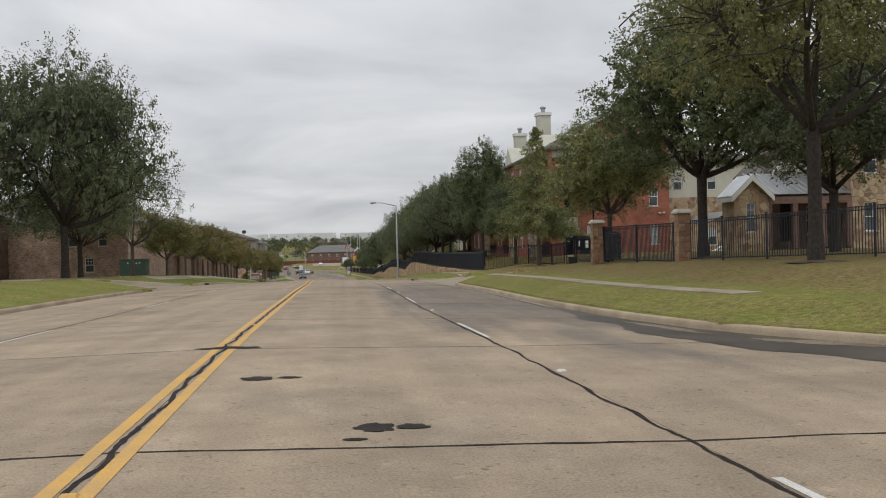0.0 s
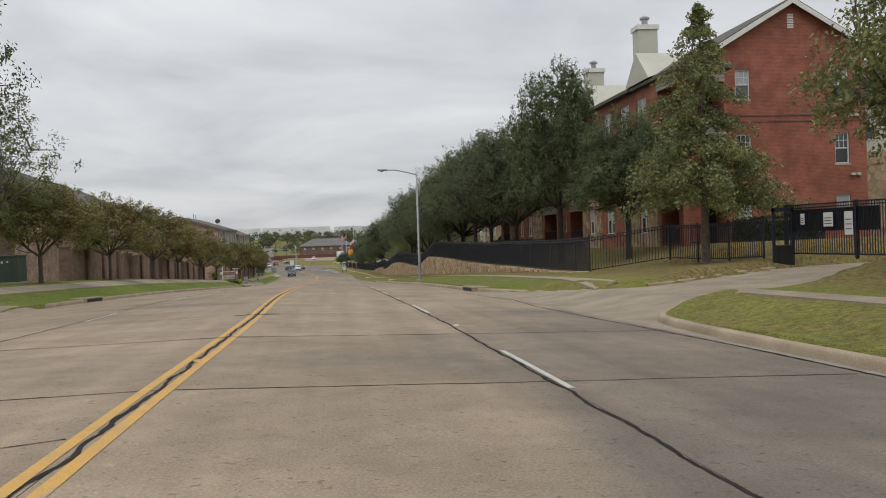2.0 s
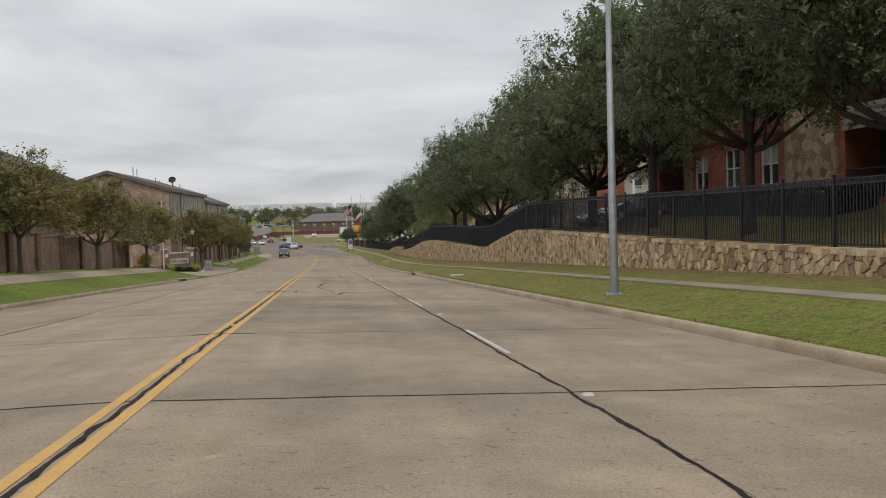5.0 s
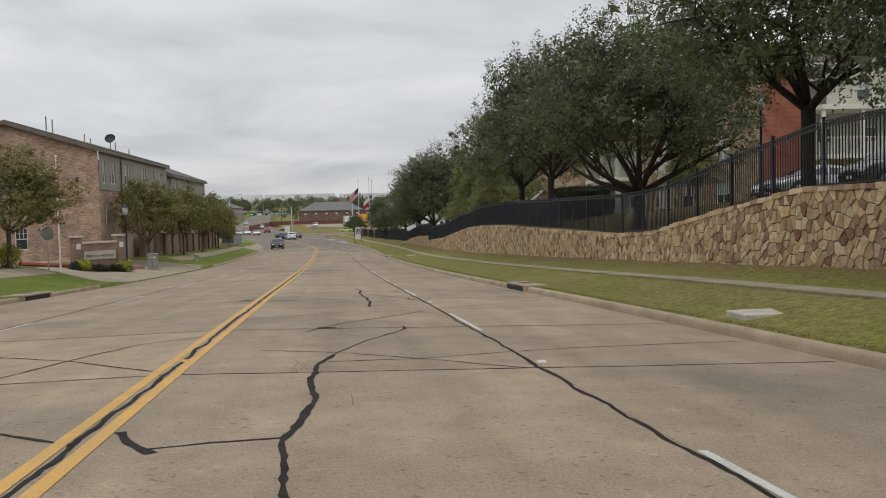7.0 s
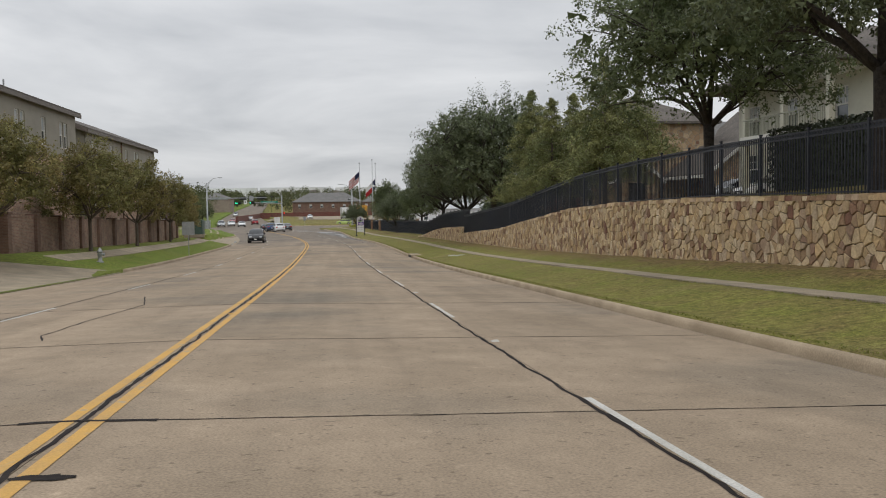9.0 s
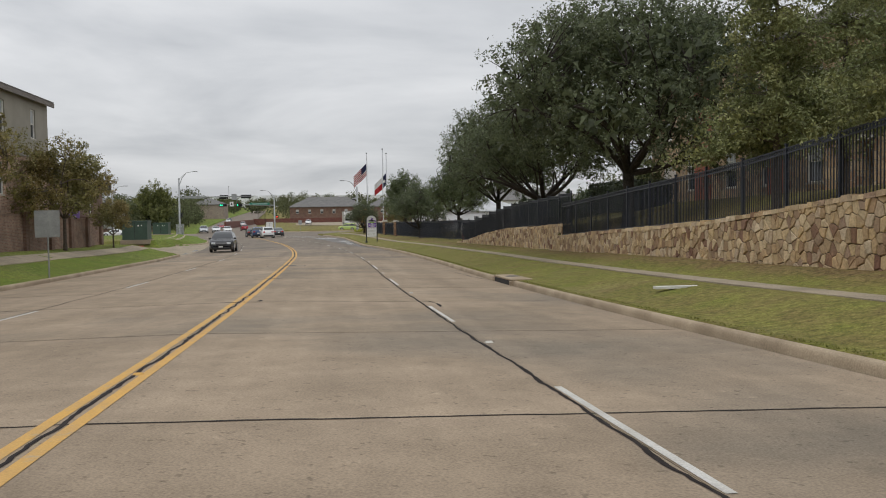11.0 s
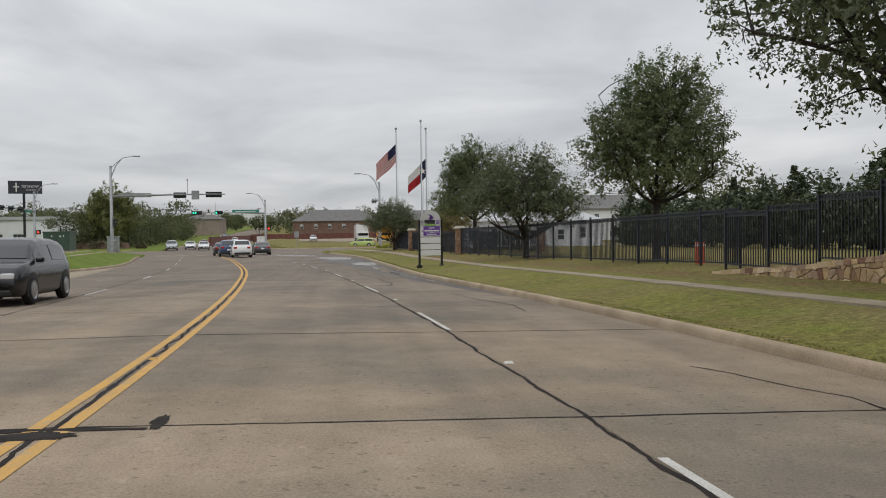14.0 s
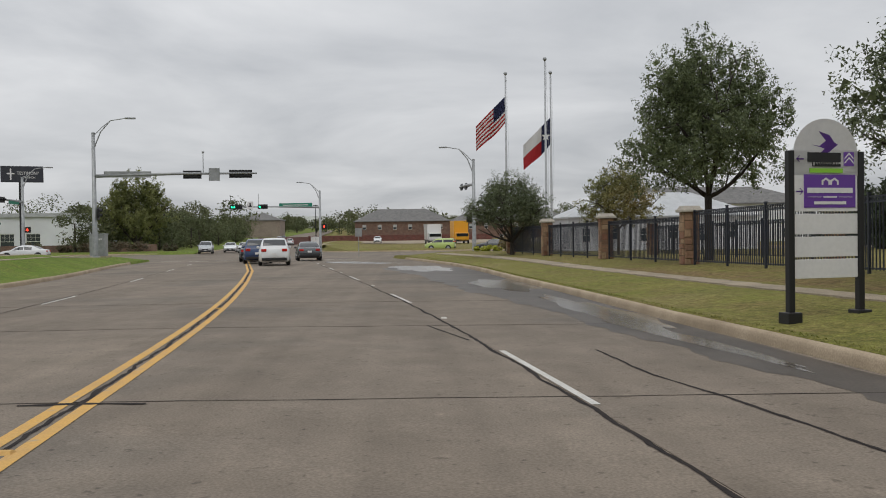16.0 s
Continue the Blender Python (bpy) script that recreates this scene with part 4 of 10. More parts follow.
# ---- drives, sidewalks ----
def apron(name, side, y0, y1, depth, flare, label, drop=0.012):
    """Concrete drive from the gutter back to depth, flared at its mouth."""
    ko = KERB_R if side > 0 else KERB_L
    verts, faces = [], []
    us = np.linspace(0, 1, 13)
    vs = [0.0, 0.5, 1.2, 2.0, 3.0, 4.5, 6.5, 9.0, 12.0, 16.0, 21.0, 27.0]
    vs = [v for v in vs if v <= depth] + [depth]
    for v in vs:
        w = flare * max(0.0, 1 - v / 3.3) ** 2
        for u in us:
            y = (y0 - w) + ((y1 + w) - (y0 - w)) * u
            o = side * (ko - 0.05 + v)
            verts.append(at(o, y, max(drop, ground_dz(o, y) + 0.018) if v > 0.05 else 0.004))
    n = len(us)
    for j in range(len(vs) - 1):
        for i in range(n - 1):
            a = j * n + i
            faces.append((a, a + 1, a + n + 1, a + n))
    return tagged(obj_from(name, verts, faces, M_WALK), label, "driveway", kind="structure")


def drive_sheet(name, offsets, edges, height, side, label):
    """Concrete between the two edges of a drive, laid from the gutter back."""
    verts, faces = [], []
    for o in offsets:
        a, c = edges(o)
        for k in range(15):
            y = a - 0.04 + (c - a + 0.08) * k / 14
            verts.append(at(side * o, y, height(o) if o > offsets[0] else 0.002))
    for j in range(len(offsets) - 1):
        for k in range(14):
            i = 15 * j + k
            faces.append((i, i + 15, i + 16, i + 1) if side > 0 else (i, i + 1, i + 16, i + 15))
    return tagged(obj_from(name, verts, faces, M_WALK), label, "driveway", kind="structure")


drive_sheet("driveway", [7.72, 7.80, 7.86, 7.91, 7.97, 8.05, 8.15, 8.3, 8.45, 8.7, 8.9, 9.2, 9.5, 9.7, 10.0, 10.2, 10.5, 11.2, 12.0, 13.0, 14.5, 16.0, 18.0, 20.0, 24.0, 28.0, 33.0], drive_edges, drive_dz, 1, "wide concrete drive up to a black sliding gate")
drive_sheet("driveway", [7.75, 8.0, 8.2, 8.5, 8.8, 9.3, 9.8, 10.2, 10.5, 10.8, 11.0, 11.25, 11.5, 12.4, 14.0, 17.0, 21.0, 24.0], far_drive_edges, far_drive_dz, -1, "concrete drive with wet patches before a green lawn")
apron("driveway", -1, 52.0, 61.0, 12, 2.6, "concrete drive to the brick-walled lots")
apron("driveway", -1, 152.0, 181.0, 14, 3.0, "wide concrete entrance drive beside a monument sign")


def sidewalk(side, spans, o0, o1):
    i = 0
    w = thing("sidewalk", "narrow pale concrete footpath through mown grass", "sidewalk", kind="structure")
    slab_len = 1.5
    for a, b, in spans:
        ys = np.arange(a, b, slab_len)
        for y in ys:
            verts = []
            y2 = min(y + slab_len - 0.012, b)
            sh = verge_o(y) + lerp_table([(160, 0), (200, 0.55)], y) if side > 0 else 0.0
            for yy in (y, y2):
                for o in (o0 + sh * 0.8, o1 + sh * 0.8):
                    verts.append(at(side * o, yy, ground_dz(side * o, yy) + 0.03))
            for v in list(verts):
                verts.append(v - Vector((0, 0, 0.09)))
            obj_from("paving_slab", verts, [(0, 1, 3, 2), (0, 4, 5, 1), (1, 5, 7, 3), (3, 7, 6, 2), (2, 6, 4, 0)], M_WALK, w)


sidewalk(1, [(18, 49.5), (57.6, 318)], 9.9, 10.6)
sidewalk(-1, [(64, 150), (184, 239.6), (262, 316)], 10.6, 11.8)


# ---- road markings and sealed cracks ----
def tar_line(pts, width, lift=0.004, wob=0.03, name="crack_seal", parent=None):
    """A poured tar line along (o, y) points, uneven in width and way."""
    fine = []
    for (o0, y0), (o1, y1) in zip(pts, pts[1:]):
        n = max(2, int(math.hypot(o1 - o0, y1 - y0) / 0.11))
        for k in range(n):
            s = k / n
            fine.append((o0 + (o1 - o0) * s, y0 + (y1 - y0) * s))
    fine.append(pts[-1])
    verts, faces = [], []
    for i, (o, y) in enumerate(fine):
        a, b = fine[max(0, i - 1)], fine[min(len(fine) - 1, i + 1)]
        dx, dy = b[0] - a[0], b[1] - a[1]
        ln = math.hypot(dx, dy) or 1
        nx, ny = -dy / ln, dx / ln
        j = wob * (noise.noise(Vector((o * 1.3, y * 1.3, 7.0))) + 0.45 * noise.noise(Vector((o * 5.5, y * 5.5, 2.0))))
        w = width * (0.70 + 1.0 * abs(noise.noise(Vector((o * 2.1, y * 2.1, 1.0)))) + 0.55 * noise.noise(Vector((o * 9.0, y * 9.0, 4.0)))) * 0.5
        verts.append(at(o + nx * (j - w), y + ny * (j - w), lift))
        verts.append(at(o + nx * (j + w), y + ny * (j + w), lift))
    for i in range(len(fine) - 1):
        faces.append((2 * i, 2 * i + 2, 2 * i + 3, 2 * i + 1))
    ob = obj_from(name, verts, faces, M_TAR, parent)
    if parent is None:
        tagged(ob, "black poured tar line sealing a crack", "crack seal", kind="structure")
    return ob


def stripe(name, fo, width, y0, y1, material, label, step=2.5, lift=0.005):
    ys = list(np.arange(y0, y1, step)) + [y1]
    ob = strip(name, ys, lambda y: (fo(y) if callable(fo) else fo) - width / 2, lambda y: (fo(y) if callable(fo) else fo) + width / 2, lift, material)
    return tagged(ob, label, "road marking", kind="structure")


def yel(y):
    return lerp_table([(-60, 0), (295, 0), (307, -0.35), (339, -1.2)], y)


stripe("yellow_line", lambda y: yel(y) - 0.112, 0.11, -60, 326, M_YELLOW, "worn solid yellow centre line")
stripe("yellow_line", lambda y: yel(y) + 0.112, 0.11, -60, 326, M_YELLOW, "worn solid yellow centre line")
DASH = [5.0, 17.9, 30.8, 43.4, 56.1, 68.8, 80.6, 91.6, 102.5, 113.3, 125.2, 135.8, 146.9, 158.8, 169.6, 180.2, 190.7, 202.6, 214.0, 226.4, 238.6, 249.8, 262.0, 274.5, 287.0, 299.0, 311.0]
for far_end in DASH:
    stripe("lane_dash", LANE + 0.055, 0.074, far_end - 3.6, far_end, M_WHITE, "worn white lane dash", step=0.9)
    stripe("lane_dash", -LANE_L + 0.07, 0.085, far_end - 2.3, far_end + 1.2, M_WHITE, "worn white lane dash", step=0.9)


def marker(o, y, material):
    bm = bmesh.new()
    p = at(o, y)
    vs = box(bm, p.x - 0.055, p.x + 0.055, y - 0.05, y + 0.05, p.z, p.z + 0.022)
    for v in vs[4:]:
        v.co.x = p.x + (v.co.x - p.x) * 0.75
        v.co.y = y + (v.co.y - y) * 0.4
    ob = part("road_stud", bm, material)
    tagged(ob, "small raised road stud on the lane line", "road stud", group="road studs")


for a, b in zip(DASH, DASH[1:]):
    marker(LANE + 0.09, (a + b) / 2 - 1.5, M_WHITE)
for y in np.arange(5, 300, 12.6):
    marker(yel(y) + 0.03, y, M_YELLOW)

tar_line([(yel(y) + 0.02 * math.sin(y), y) for y in np.arange(-40, 312, 4.0)], 0.054, wob=0.06)
tar_line([(LANE - 0.03 + 0.02 * math.sin(y * 0.7), y) for y in np.arange(-40, 322, 4.0)], 0.043, wob=0.05)
tar_line([(-LANE_L - 0.02 + 0.02 * math.sin(y * 0.6), y) for y in np.arange(-40, 300, 4.0)], 0.036, wob=0.05)
for k, y in enumerate(JOINTS[3:]):
    tar_line([(kerb_o_left(y) + 0.1, y), (-3.8, y + 0.03), (0, y), (3.8, y - 0.02), (7.45, y)], 0.020 + 0.009 * (k % 3), wob=0.03)


def blot(o, y, w, l, n=26):
    """A smeared patch of tar with a torn edge."""
    verts, faces = [at(o, y, 0.0065)], []
    for k in range(n):
        a = 2 * math.pi * k / n
        r = 0.85 + 0.42 * noise.noise(Vector((math.cos(a) * 2.6 + o * 3, math.sin(a) * 2.6 + y, 5.0)))
        verts.append(at(o + math.cos(a) * w * r, y + math.sin(a) * l * r, 0.0065))
    for k in range(n):
        faces.append((0, 1 + k, 1 + (k + 1) % n))
    tagged(obj_from("tar_patch", verts, faces, M_TAR), "small black smear of tar on the concrete", "tar patch", kind="structure")


# blotches where joints meet the centre line
for y, r in ((46.3, 0.35), (65.6, 0.4), (78.2, 0.35), (91.5, 0.3), (134.7, 0.35), (146.3, 0.3), (158.9, 0.3), (192.2, 0.25), (202.8, 0.42), (227.7, 0.45), (258.7, 0.3)):
    tar_line([(-0.35 - r * 0.4, y), (0.0, y + 0.02), (0.25 + r, y - 0.02)], 0.05 + 0.08 * r, 0.006, 0.04)
# patches of tar
for o, y, w, l in ((0.70, 9.62, 0.20, 0.17), (1.04, 9.68, 0.15, 0.09), (1.80, 6.78, 0.17, 0.20), (2.10, 6.80, 0.15, 0.12), (1.64, 6.36, 0.10, 0.05), (0.07, 12.95, 0.52, 0.22), (0.36, 26.45, 0.26, 0.16), (0.10, 52.65, 0.50, 0.17), (-0.38, 52.55, 0.2, 0.12), (-0.05, 227.5, 0.33, 0.17), (0.75, 227.95, 0.07, 0.30), (-0.02, 202.92, 0.32, 0.16), (0.2, 144.65, 0.22, 0.08), (-0.45, 130.9, 0.30, 0.10), (1.65, 122.45, 0.17, 0.16), (0.42, 192.6, 0.06, 0.22), (-0.15, 192.15, 0.2, 0.09), (4.34, 191.0, 0.04, 0.45)):
    blot(o, y, w, l)
# the web of cracks half-way down
CRACKS = [
    ([(-3.9, 115.0), (-2.39, 113.2), (-1.12, 112.0)], 0.032), ([(-1.47, 112.4), (-0.69, 110.8), (-0.1, 110.03), (0.11, 109.9)], 0.034), ([(-0.62, 108.32), (-0.62, 110.0), (-0.50, 110.75)], 0.04),
    ([(0.66, 109.05), (0.59, 108.25), (0.87, 107.73), (1.29, 107.0), (1.73, 106.5), (2.12, 105.92)], 0.042), ([(2.42, 107.6), (2.27, 107.1), (2.19, 106.5), (2.13, 105.88)], 0.085),
    ([(0.63, 109.04), (1.5, 108.37), (2.42, 107.61), (2.75, 107.48), (3.62, 107.04), (4.04, 106.98), (4.66, 106.6), (5.15, 106.2), (5.69, 105.85), (7.2, 104.9)], 0.026),
    ([(1.38, 113.95), (1.46, 112.6), (1.58, 111.3), (1.79, 109.8), (1.99, 108.45), (2.42, 107.61)], 0.055), ([(2.42, 107.61), (2.75, 107.6), (3.3, 107.8), (3.94, 108.52)], 0.034),
    ([(4.10, 107.0), (4.93, 108.39), (5.81, 109.69), (6.41, 110.74), (6.51, 111.3)], 0.045), ([(0.2, 114.4), (0.34, 114.0), (0.55, 113.68)], 0.085), ([(0.5, 113.8), (0.9, 113.97), (1.38, 114.05)], 0.036), ([(-4.0, 116.9), (-1.5, 115.1), (-0.67, 114.56), (-0.02, 114.0)], 0.05),
    ([(1.38, 113.95), (1.48, 114.55), (1.58, 115.5), (1.52, 116.7), (1.57, 117.8), (1.76, 118.8)], 0.07), ([(1.76, 118.8), (2.2, 120.3), (2.7, 121.5), (2.9, 122.0)], 0.026),
    ([(1.62, 118.1), (2.88, 118.3), (4.02, 118.8), (4.99, 119.1), (7.3, 119.5)], 0.026), ([(0.83, 119.4), (1.84, 119.0), (2.86, 118.2), (3.85, 117.3)], 0.024),
    ([(-4.2, 121.4), (-2.59, 120.0), (-1.48, 119.1), (-0.19, 117.65)], 0.034), ([(-2.6, 115.2), (-1.82, 117.8), (-1.48, 119.1), (-0.94, 120.7), (-0.1, 121.4)], 0.030),
    ([(0.05, 124.3), (0.93, 125.0), (2.06, 125.95), (3.13, 126.1), (4.17, 126.8), (5.9, 128.4), (7.5, 129.7)], 0.027), ([(3.66, 126.0), (2.67, 124.4), (1.87, 123.2), (1.6, 122.5), (1.35, 121.8)], 0.034), ([(2.93, 122.55), (2.94, 122.2), (2.85, 121.85)], 0.06),
    ([(2.60, 136.6), (2.72, 135.6), (2.60, 133.5), (2.63, 132.4), (2.70, 131.2), (2.66, 130.3), (2.72, 129.4), (2.58, 127.6)], 0.065), ([(2.64, 133.5), (3.11, 132.5), (3.48, 131.4), (3.76, 130.8)], 0.03), ([(3.76, 130.8), (3.75, 130.4), (3.92, 130.0)], 0.06),
    ([(2.7, 129.4), (3.23, 129.75), (3.89, 130.1), (4.39, 130.5), (5.55, 130.9), (7.2, 131.4)], 0.03), ([(-3.9, 131.3), (-1.01, 131.0), (-0.19, 130.6), (0.49, 130.35), (1.22, 130.44), (1.95, 130.76)], 0.040), ([(-4.0, 131.2), (-1.67, 132.9), (-1.06, 133.7), (-0.36, 134.1)], 0.03),
    ([(4.34, 136.6), (5.94, 137.2), (7.19, 138.0)], 0.022), ([(7.08, 138.0), (7.14, 135.8), (7.2, 134.0), (7.3, 132.6)], 0.045),
    ([(-2.27, 152.7), (-2.50, 153.5), (-2.49, 155.9), (-2.28, 159.9), (-2.9, 163.0)], 0.033),
    ([(6.9, 74.2), (7.1, 72.6), (7.2, 71.0), (7.15, 69.0)], 0.03), ([(7.0, 207.9), (7.15, 205.6), (7.2, 204.0), (7.45, 201.6)], 0.034), ([(-6.9, 209.0), (-4.6, 210.6), (-3.3, 214.8), (-4.6, 217.4)], 0.026),
    ([(5.22, 262.0), (5.12, 260.0), (5.30, 258.2), (5.35, 255.8), (5.21, 254.0), (5.27, 252.4), (5.14, 251.0), (4.96, 250.2), (4.5, 249.3)], 0.042), ([(4.86, 250.6), (4.4, 249.9), (3.98, 249.6)], 0.024),
    ([(6.02, 245.3), (6.07, 244.2)], 0.024), ([(6.06, 243.8), (6.15, 242.4), (6.5, 240.6), (6.3, 238.6)], 0.034), ([(3.64, 265.4), (3.91, 263.2)], 0.04),
    ([(6.08, 230.5), (6.29, 229.9), (6.42, 229.0), (6.63, 228.4), (6.54, 227.5), (6.8, 226.4)], 0.028), ([(-2.74, 212.4), (-1.6, 211.3), (-0.37, 210.8)], 0.02), ([(4.05, 192.3), (4.25, 192.15), (4.36, 191.4), (4.32, 190.5)], 0.045),
    ([(-7.2, 26.0), (-3.9, 28.4), (0, 30.0)], 0.022), ([(-7.3, 33.0), (-3.9, 36.4), (-0.2, 38.0)], 0.025), ([(-7.9, 66.0), (-6.2, 69.6), (-5.2, 74.0), (-4.4, 76.0)], 0.026), ([(-8.1, 57.0), (-4.3, 62.0), (-0.2, 63.0)], 0.02),
    ([(-6.4, 84.0), (-4.8, 92.0), (-4.6, 100.0)], 0.028), ([(7.5, 24.5), (7.55, 30), (7.6, 38), (7.55, 44.0), (7.35, 50), (7.3, 55), (7.6, 58.6), (7.25, 62), (7.1, 64.6)], 0.05),
]
for pts, w in CRACKS:
    tar_line(pts, w)
# hair cracks in the inner lane
hr = random.Random(31)
for k in range(9):
    o0, y0 = 2.1 + hr.uniform(0, 0.5), 210.9 + hr.uniform(0, 2.6)
    tar_line([(o0, y0), (o0 + hr.uniform(-0.15, 0.15), y0 + 0.3), (o0 + hr.uniform(-0.2, 0.2), y0 + hr.uniform(0.4, 0.8))], 0.006, wob=0.06)
for k in range(16):
    o0, y0 = 2.2 + hr.uniform(-0.9, 0.9), 115.0 + hr.uniform(0, 20)
    tar_line([(o0, y0), (o0 + hr.uniform(-0.1, 0.1), y0 + 0.4), (o0 + hr.uniform(-0.1, 0.1), y0 + hr.uniform(0.5, 1.2))], 0.005, wob=0.04)


def manhole(o, y, r):
    """A round iron cover in its ring, flush with the concrete."""
    p = at(o, y)
    t = thing("manhole_cover", "round grey iron manhole cover set in patched concrete", "manhole cover", Matrix.Translation(p), group="manhole covers")
    bm = bmesh.new(); lathe(bm, [(r, -0.03), (r, 0.006), (r - 0.03, 0.010), (r - 0.05, 0.006), (r - 0.05, -0.03)], 28); part("ring", bm, M_COVER, t)
    bm = bmesh.new(); lathe(bm, [(r - 0.055, -0.03), (r - 0.055, 0.008), (r * 0.5, 0.011), (r * 0.46, 0.007), (r * 0.2, 0.011), (0.02, 0.011)], 28); part("lid", bm, M_COVER, t)


# cut utility patches at the centre line, each with its cover
for cy, x0, x1, l in ((213.9, -0.84, 0.90, 1.45), (109.1, -0.76, 0.66, 1.60)):
    tar_line([(x0, cy - l / 2), (x1, cy - l / 2), (x1, cy + l / 2), (x0, cy + l / 2), (x0, cy - l / 2)], 0.035, wob=0.01)
    verts = [at(x, y, 0.0025) for x, y in ((x0, cy - l / 2), (0.0, cy - l / 2), (x1, cy - l / 2), (x1, cy + l / 2), (0.0, cy + l / 2), (x0, cy + l / 2))]
    tagged(obj_from("concrete_patch", verts, [(0, 1, 4, 5), (1, 2, 3, 4)], M_PATCH), "square of paler patched concrete round a cover", "road patch", kind="structure")
manhole(-0.07, 109.1, 0.37)
manhole(0.15, 213.9, 0.36)


def wet_band(rows, label, material=None, lift=0.003, name="wet_gutter"):
    """A damp strip along the gutter: rows of (inner offset, outer offset, y), with a torn inner edge."""
    verts, faces = [], []
    ys = np.arange(rows[0][2], rows[-1][2], 0.25)
    for y in ys:
        a, b = lerp_table([(r[2], r[0]) for r in rows], y), lerp_table([(r[2], r[1]) for r in rows], y)
        w = 0.5 * min(1.0, b - a)
        a += w * (0.7 * noise.noise(Vector((a, y * 0.5, 3.0))) + 0.35 * noise.noise(Vector((a, y * 2.2, 8.0))))
        for k in range(5):
            verts.append(at(a + (b - a) * k / 4, float(y), lift))
    for j in range(len(ys) - 1):
        for k in range(4):
            i = 5 * j + k
            faces.append((i, i + 1, i + 6, i + 5))
    tagged(obj_from(name, verts, faces, material or M_DAMP), label, "wet road", kind="structure")


wet_band([(9.2, 12.2, 6.2), (8.6, 11.0, 8.6), (7.9, 10.4, 11.0), (7.2, 9.6, 12.6), (6.9, 8.8, 14.4), (7.0, 8.25, 17.5), (7.3, 7.95, 21.0), (7.55, 7.82, 24.5)], "dark wet concrete at the mouth of the side street")
wet_band([(7.62, 7.82, 24.0), (7.6, 7.82, 35.0), (7.62, 7.82, 44.0), (7.6, 7.9, 50.0), (7.62, 8.0, 56.0), (7.65, 8.05, 61.0), (7.8, 8.1, 66.0)], "damp dark gutter at the foot of the kerb", M_STAIN)
wet_band([(7.1, 7.3, 244.0), (6.75, 7.25, 249.0), (6.45, 7.22, 254.0), (6.35, 7.25, 260.0), (6.3, 7.7, 267.0), (6.4, 8.7, 276.0), (6.8, 9.9, 287.0), (6.6, 10.6, 297.0)], "dark wet gutter before the corner")


def puddle(o, y, w, l, turn, lift=0.0035):
    """A thin wet film with an uneven edge."""
    verts, faces = [at(o, y, lift)], []
    n = 40
    for k in range(n):
        a = 2 * math.pi * k / n
        r = 0.75 + 0.5 * noise.noise(Vector((math.cos(a) * 1.7 + o, math.sin(a) * 1.7 + y, 2.0)))
        u, v = math.cos(a) * w * r, math.sin(a) * l * r
        c, s = math.cos(radians(turn)), math.sin(radians(turn))
        verts.append(at(o + u * c - v * s, y + u * s + v * c, lift))
    for k in range(n):
        faces.append((0, 1 + k, 1 + (k + 1) % n))
    ob = obj_from("wet_patch", verts, faces, M_WET)
    tagged(ob, "thin film of water lying in the gutter", "water", kind="structure")


# crosswalk and stop lines at the signals
for k in range(7):
    stripe("crosswalk_bar", -6.6 + k * 2.1, 1.5, 321.6, 322.1, M_WHITE, "worn white crosswalk line at the signals", step=0.5)
stripe("stop_line", 3.9, 7.0, 318.6, 319.0, M_WHITE, "worn white stop line at the signals", step=0.4)
puddle(8.9, 12.4, 0.5, 1.7, 38, 0.006)
puddle(7.75, 16.2, 0.22, 2.4, 6, 0.006)
puddle(6.95, 253.2, 0.17, 1.9, 0, 0.006)
puddle(6.9, 257.3, 0.14, 1.5, 0, 0.006)
puddle(6.8, 263, 0.26, 4.0, 0, 0.006)
puddle(7.3, 268, 0.6, 6.0, -5, 0.006)
puddle(8.2, 279, 1.1, 5.0, -8, 0.006)
puddle(8.6, 296, 1.8, 7.0, -6, 0.006)
puddle(6.6, 310, 2.2, 5.0, 20, 0.006)
puddle(-8.9, 243, 0.7, 3.4, 8, 0.03)
puddle(-8.3, 251, 0.5, 5.0, 4, 0.03)


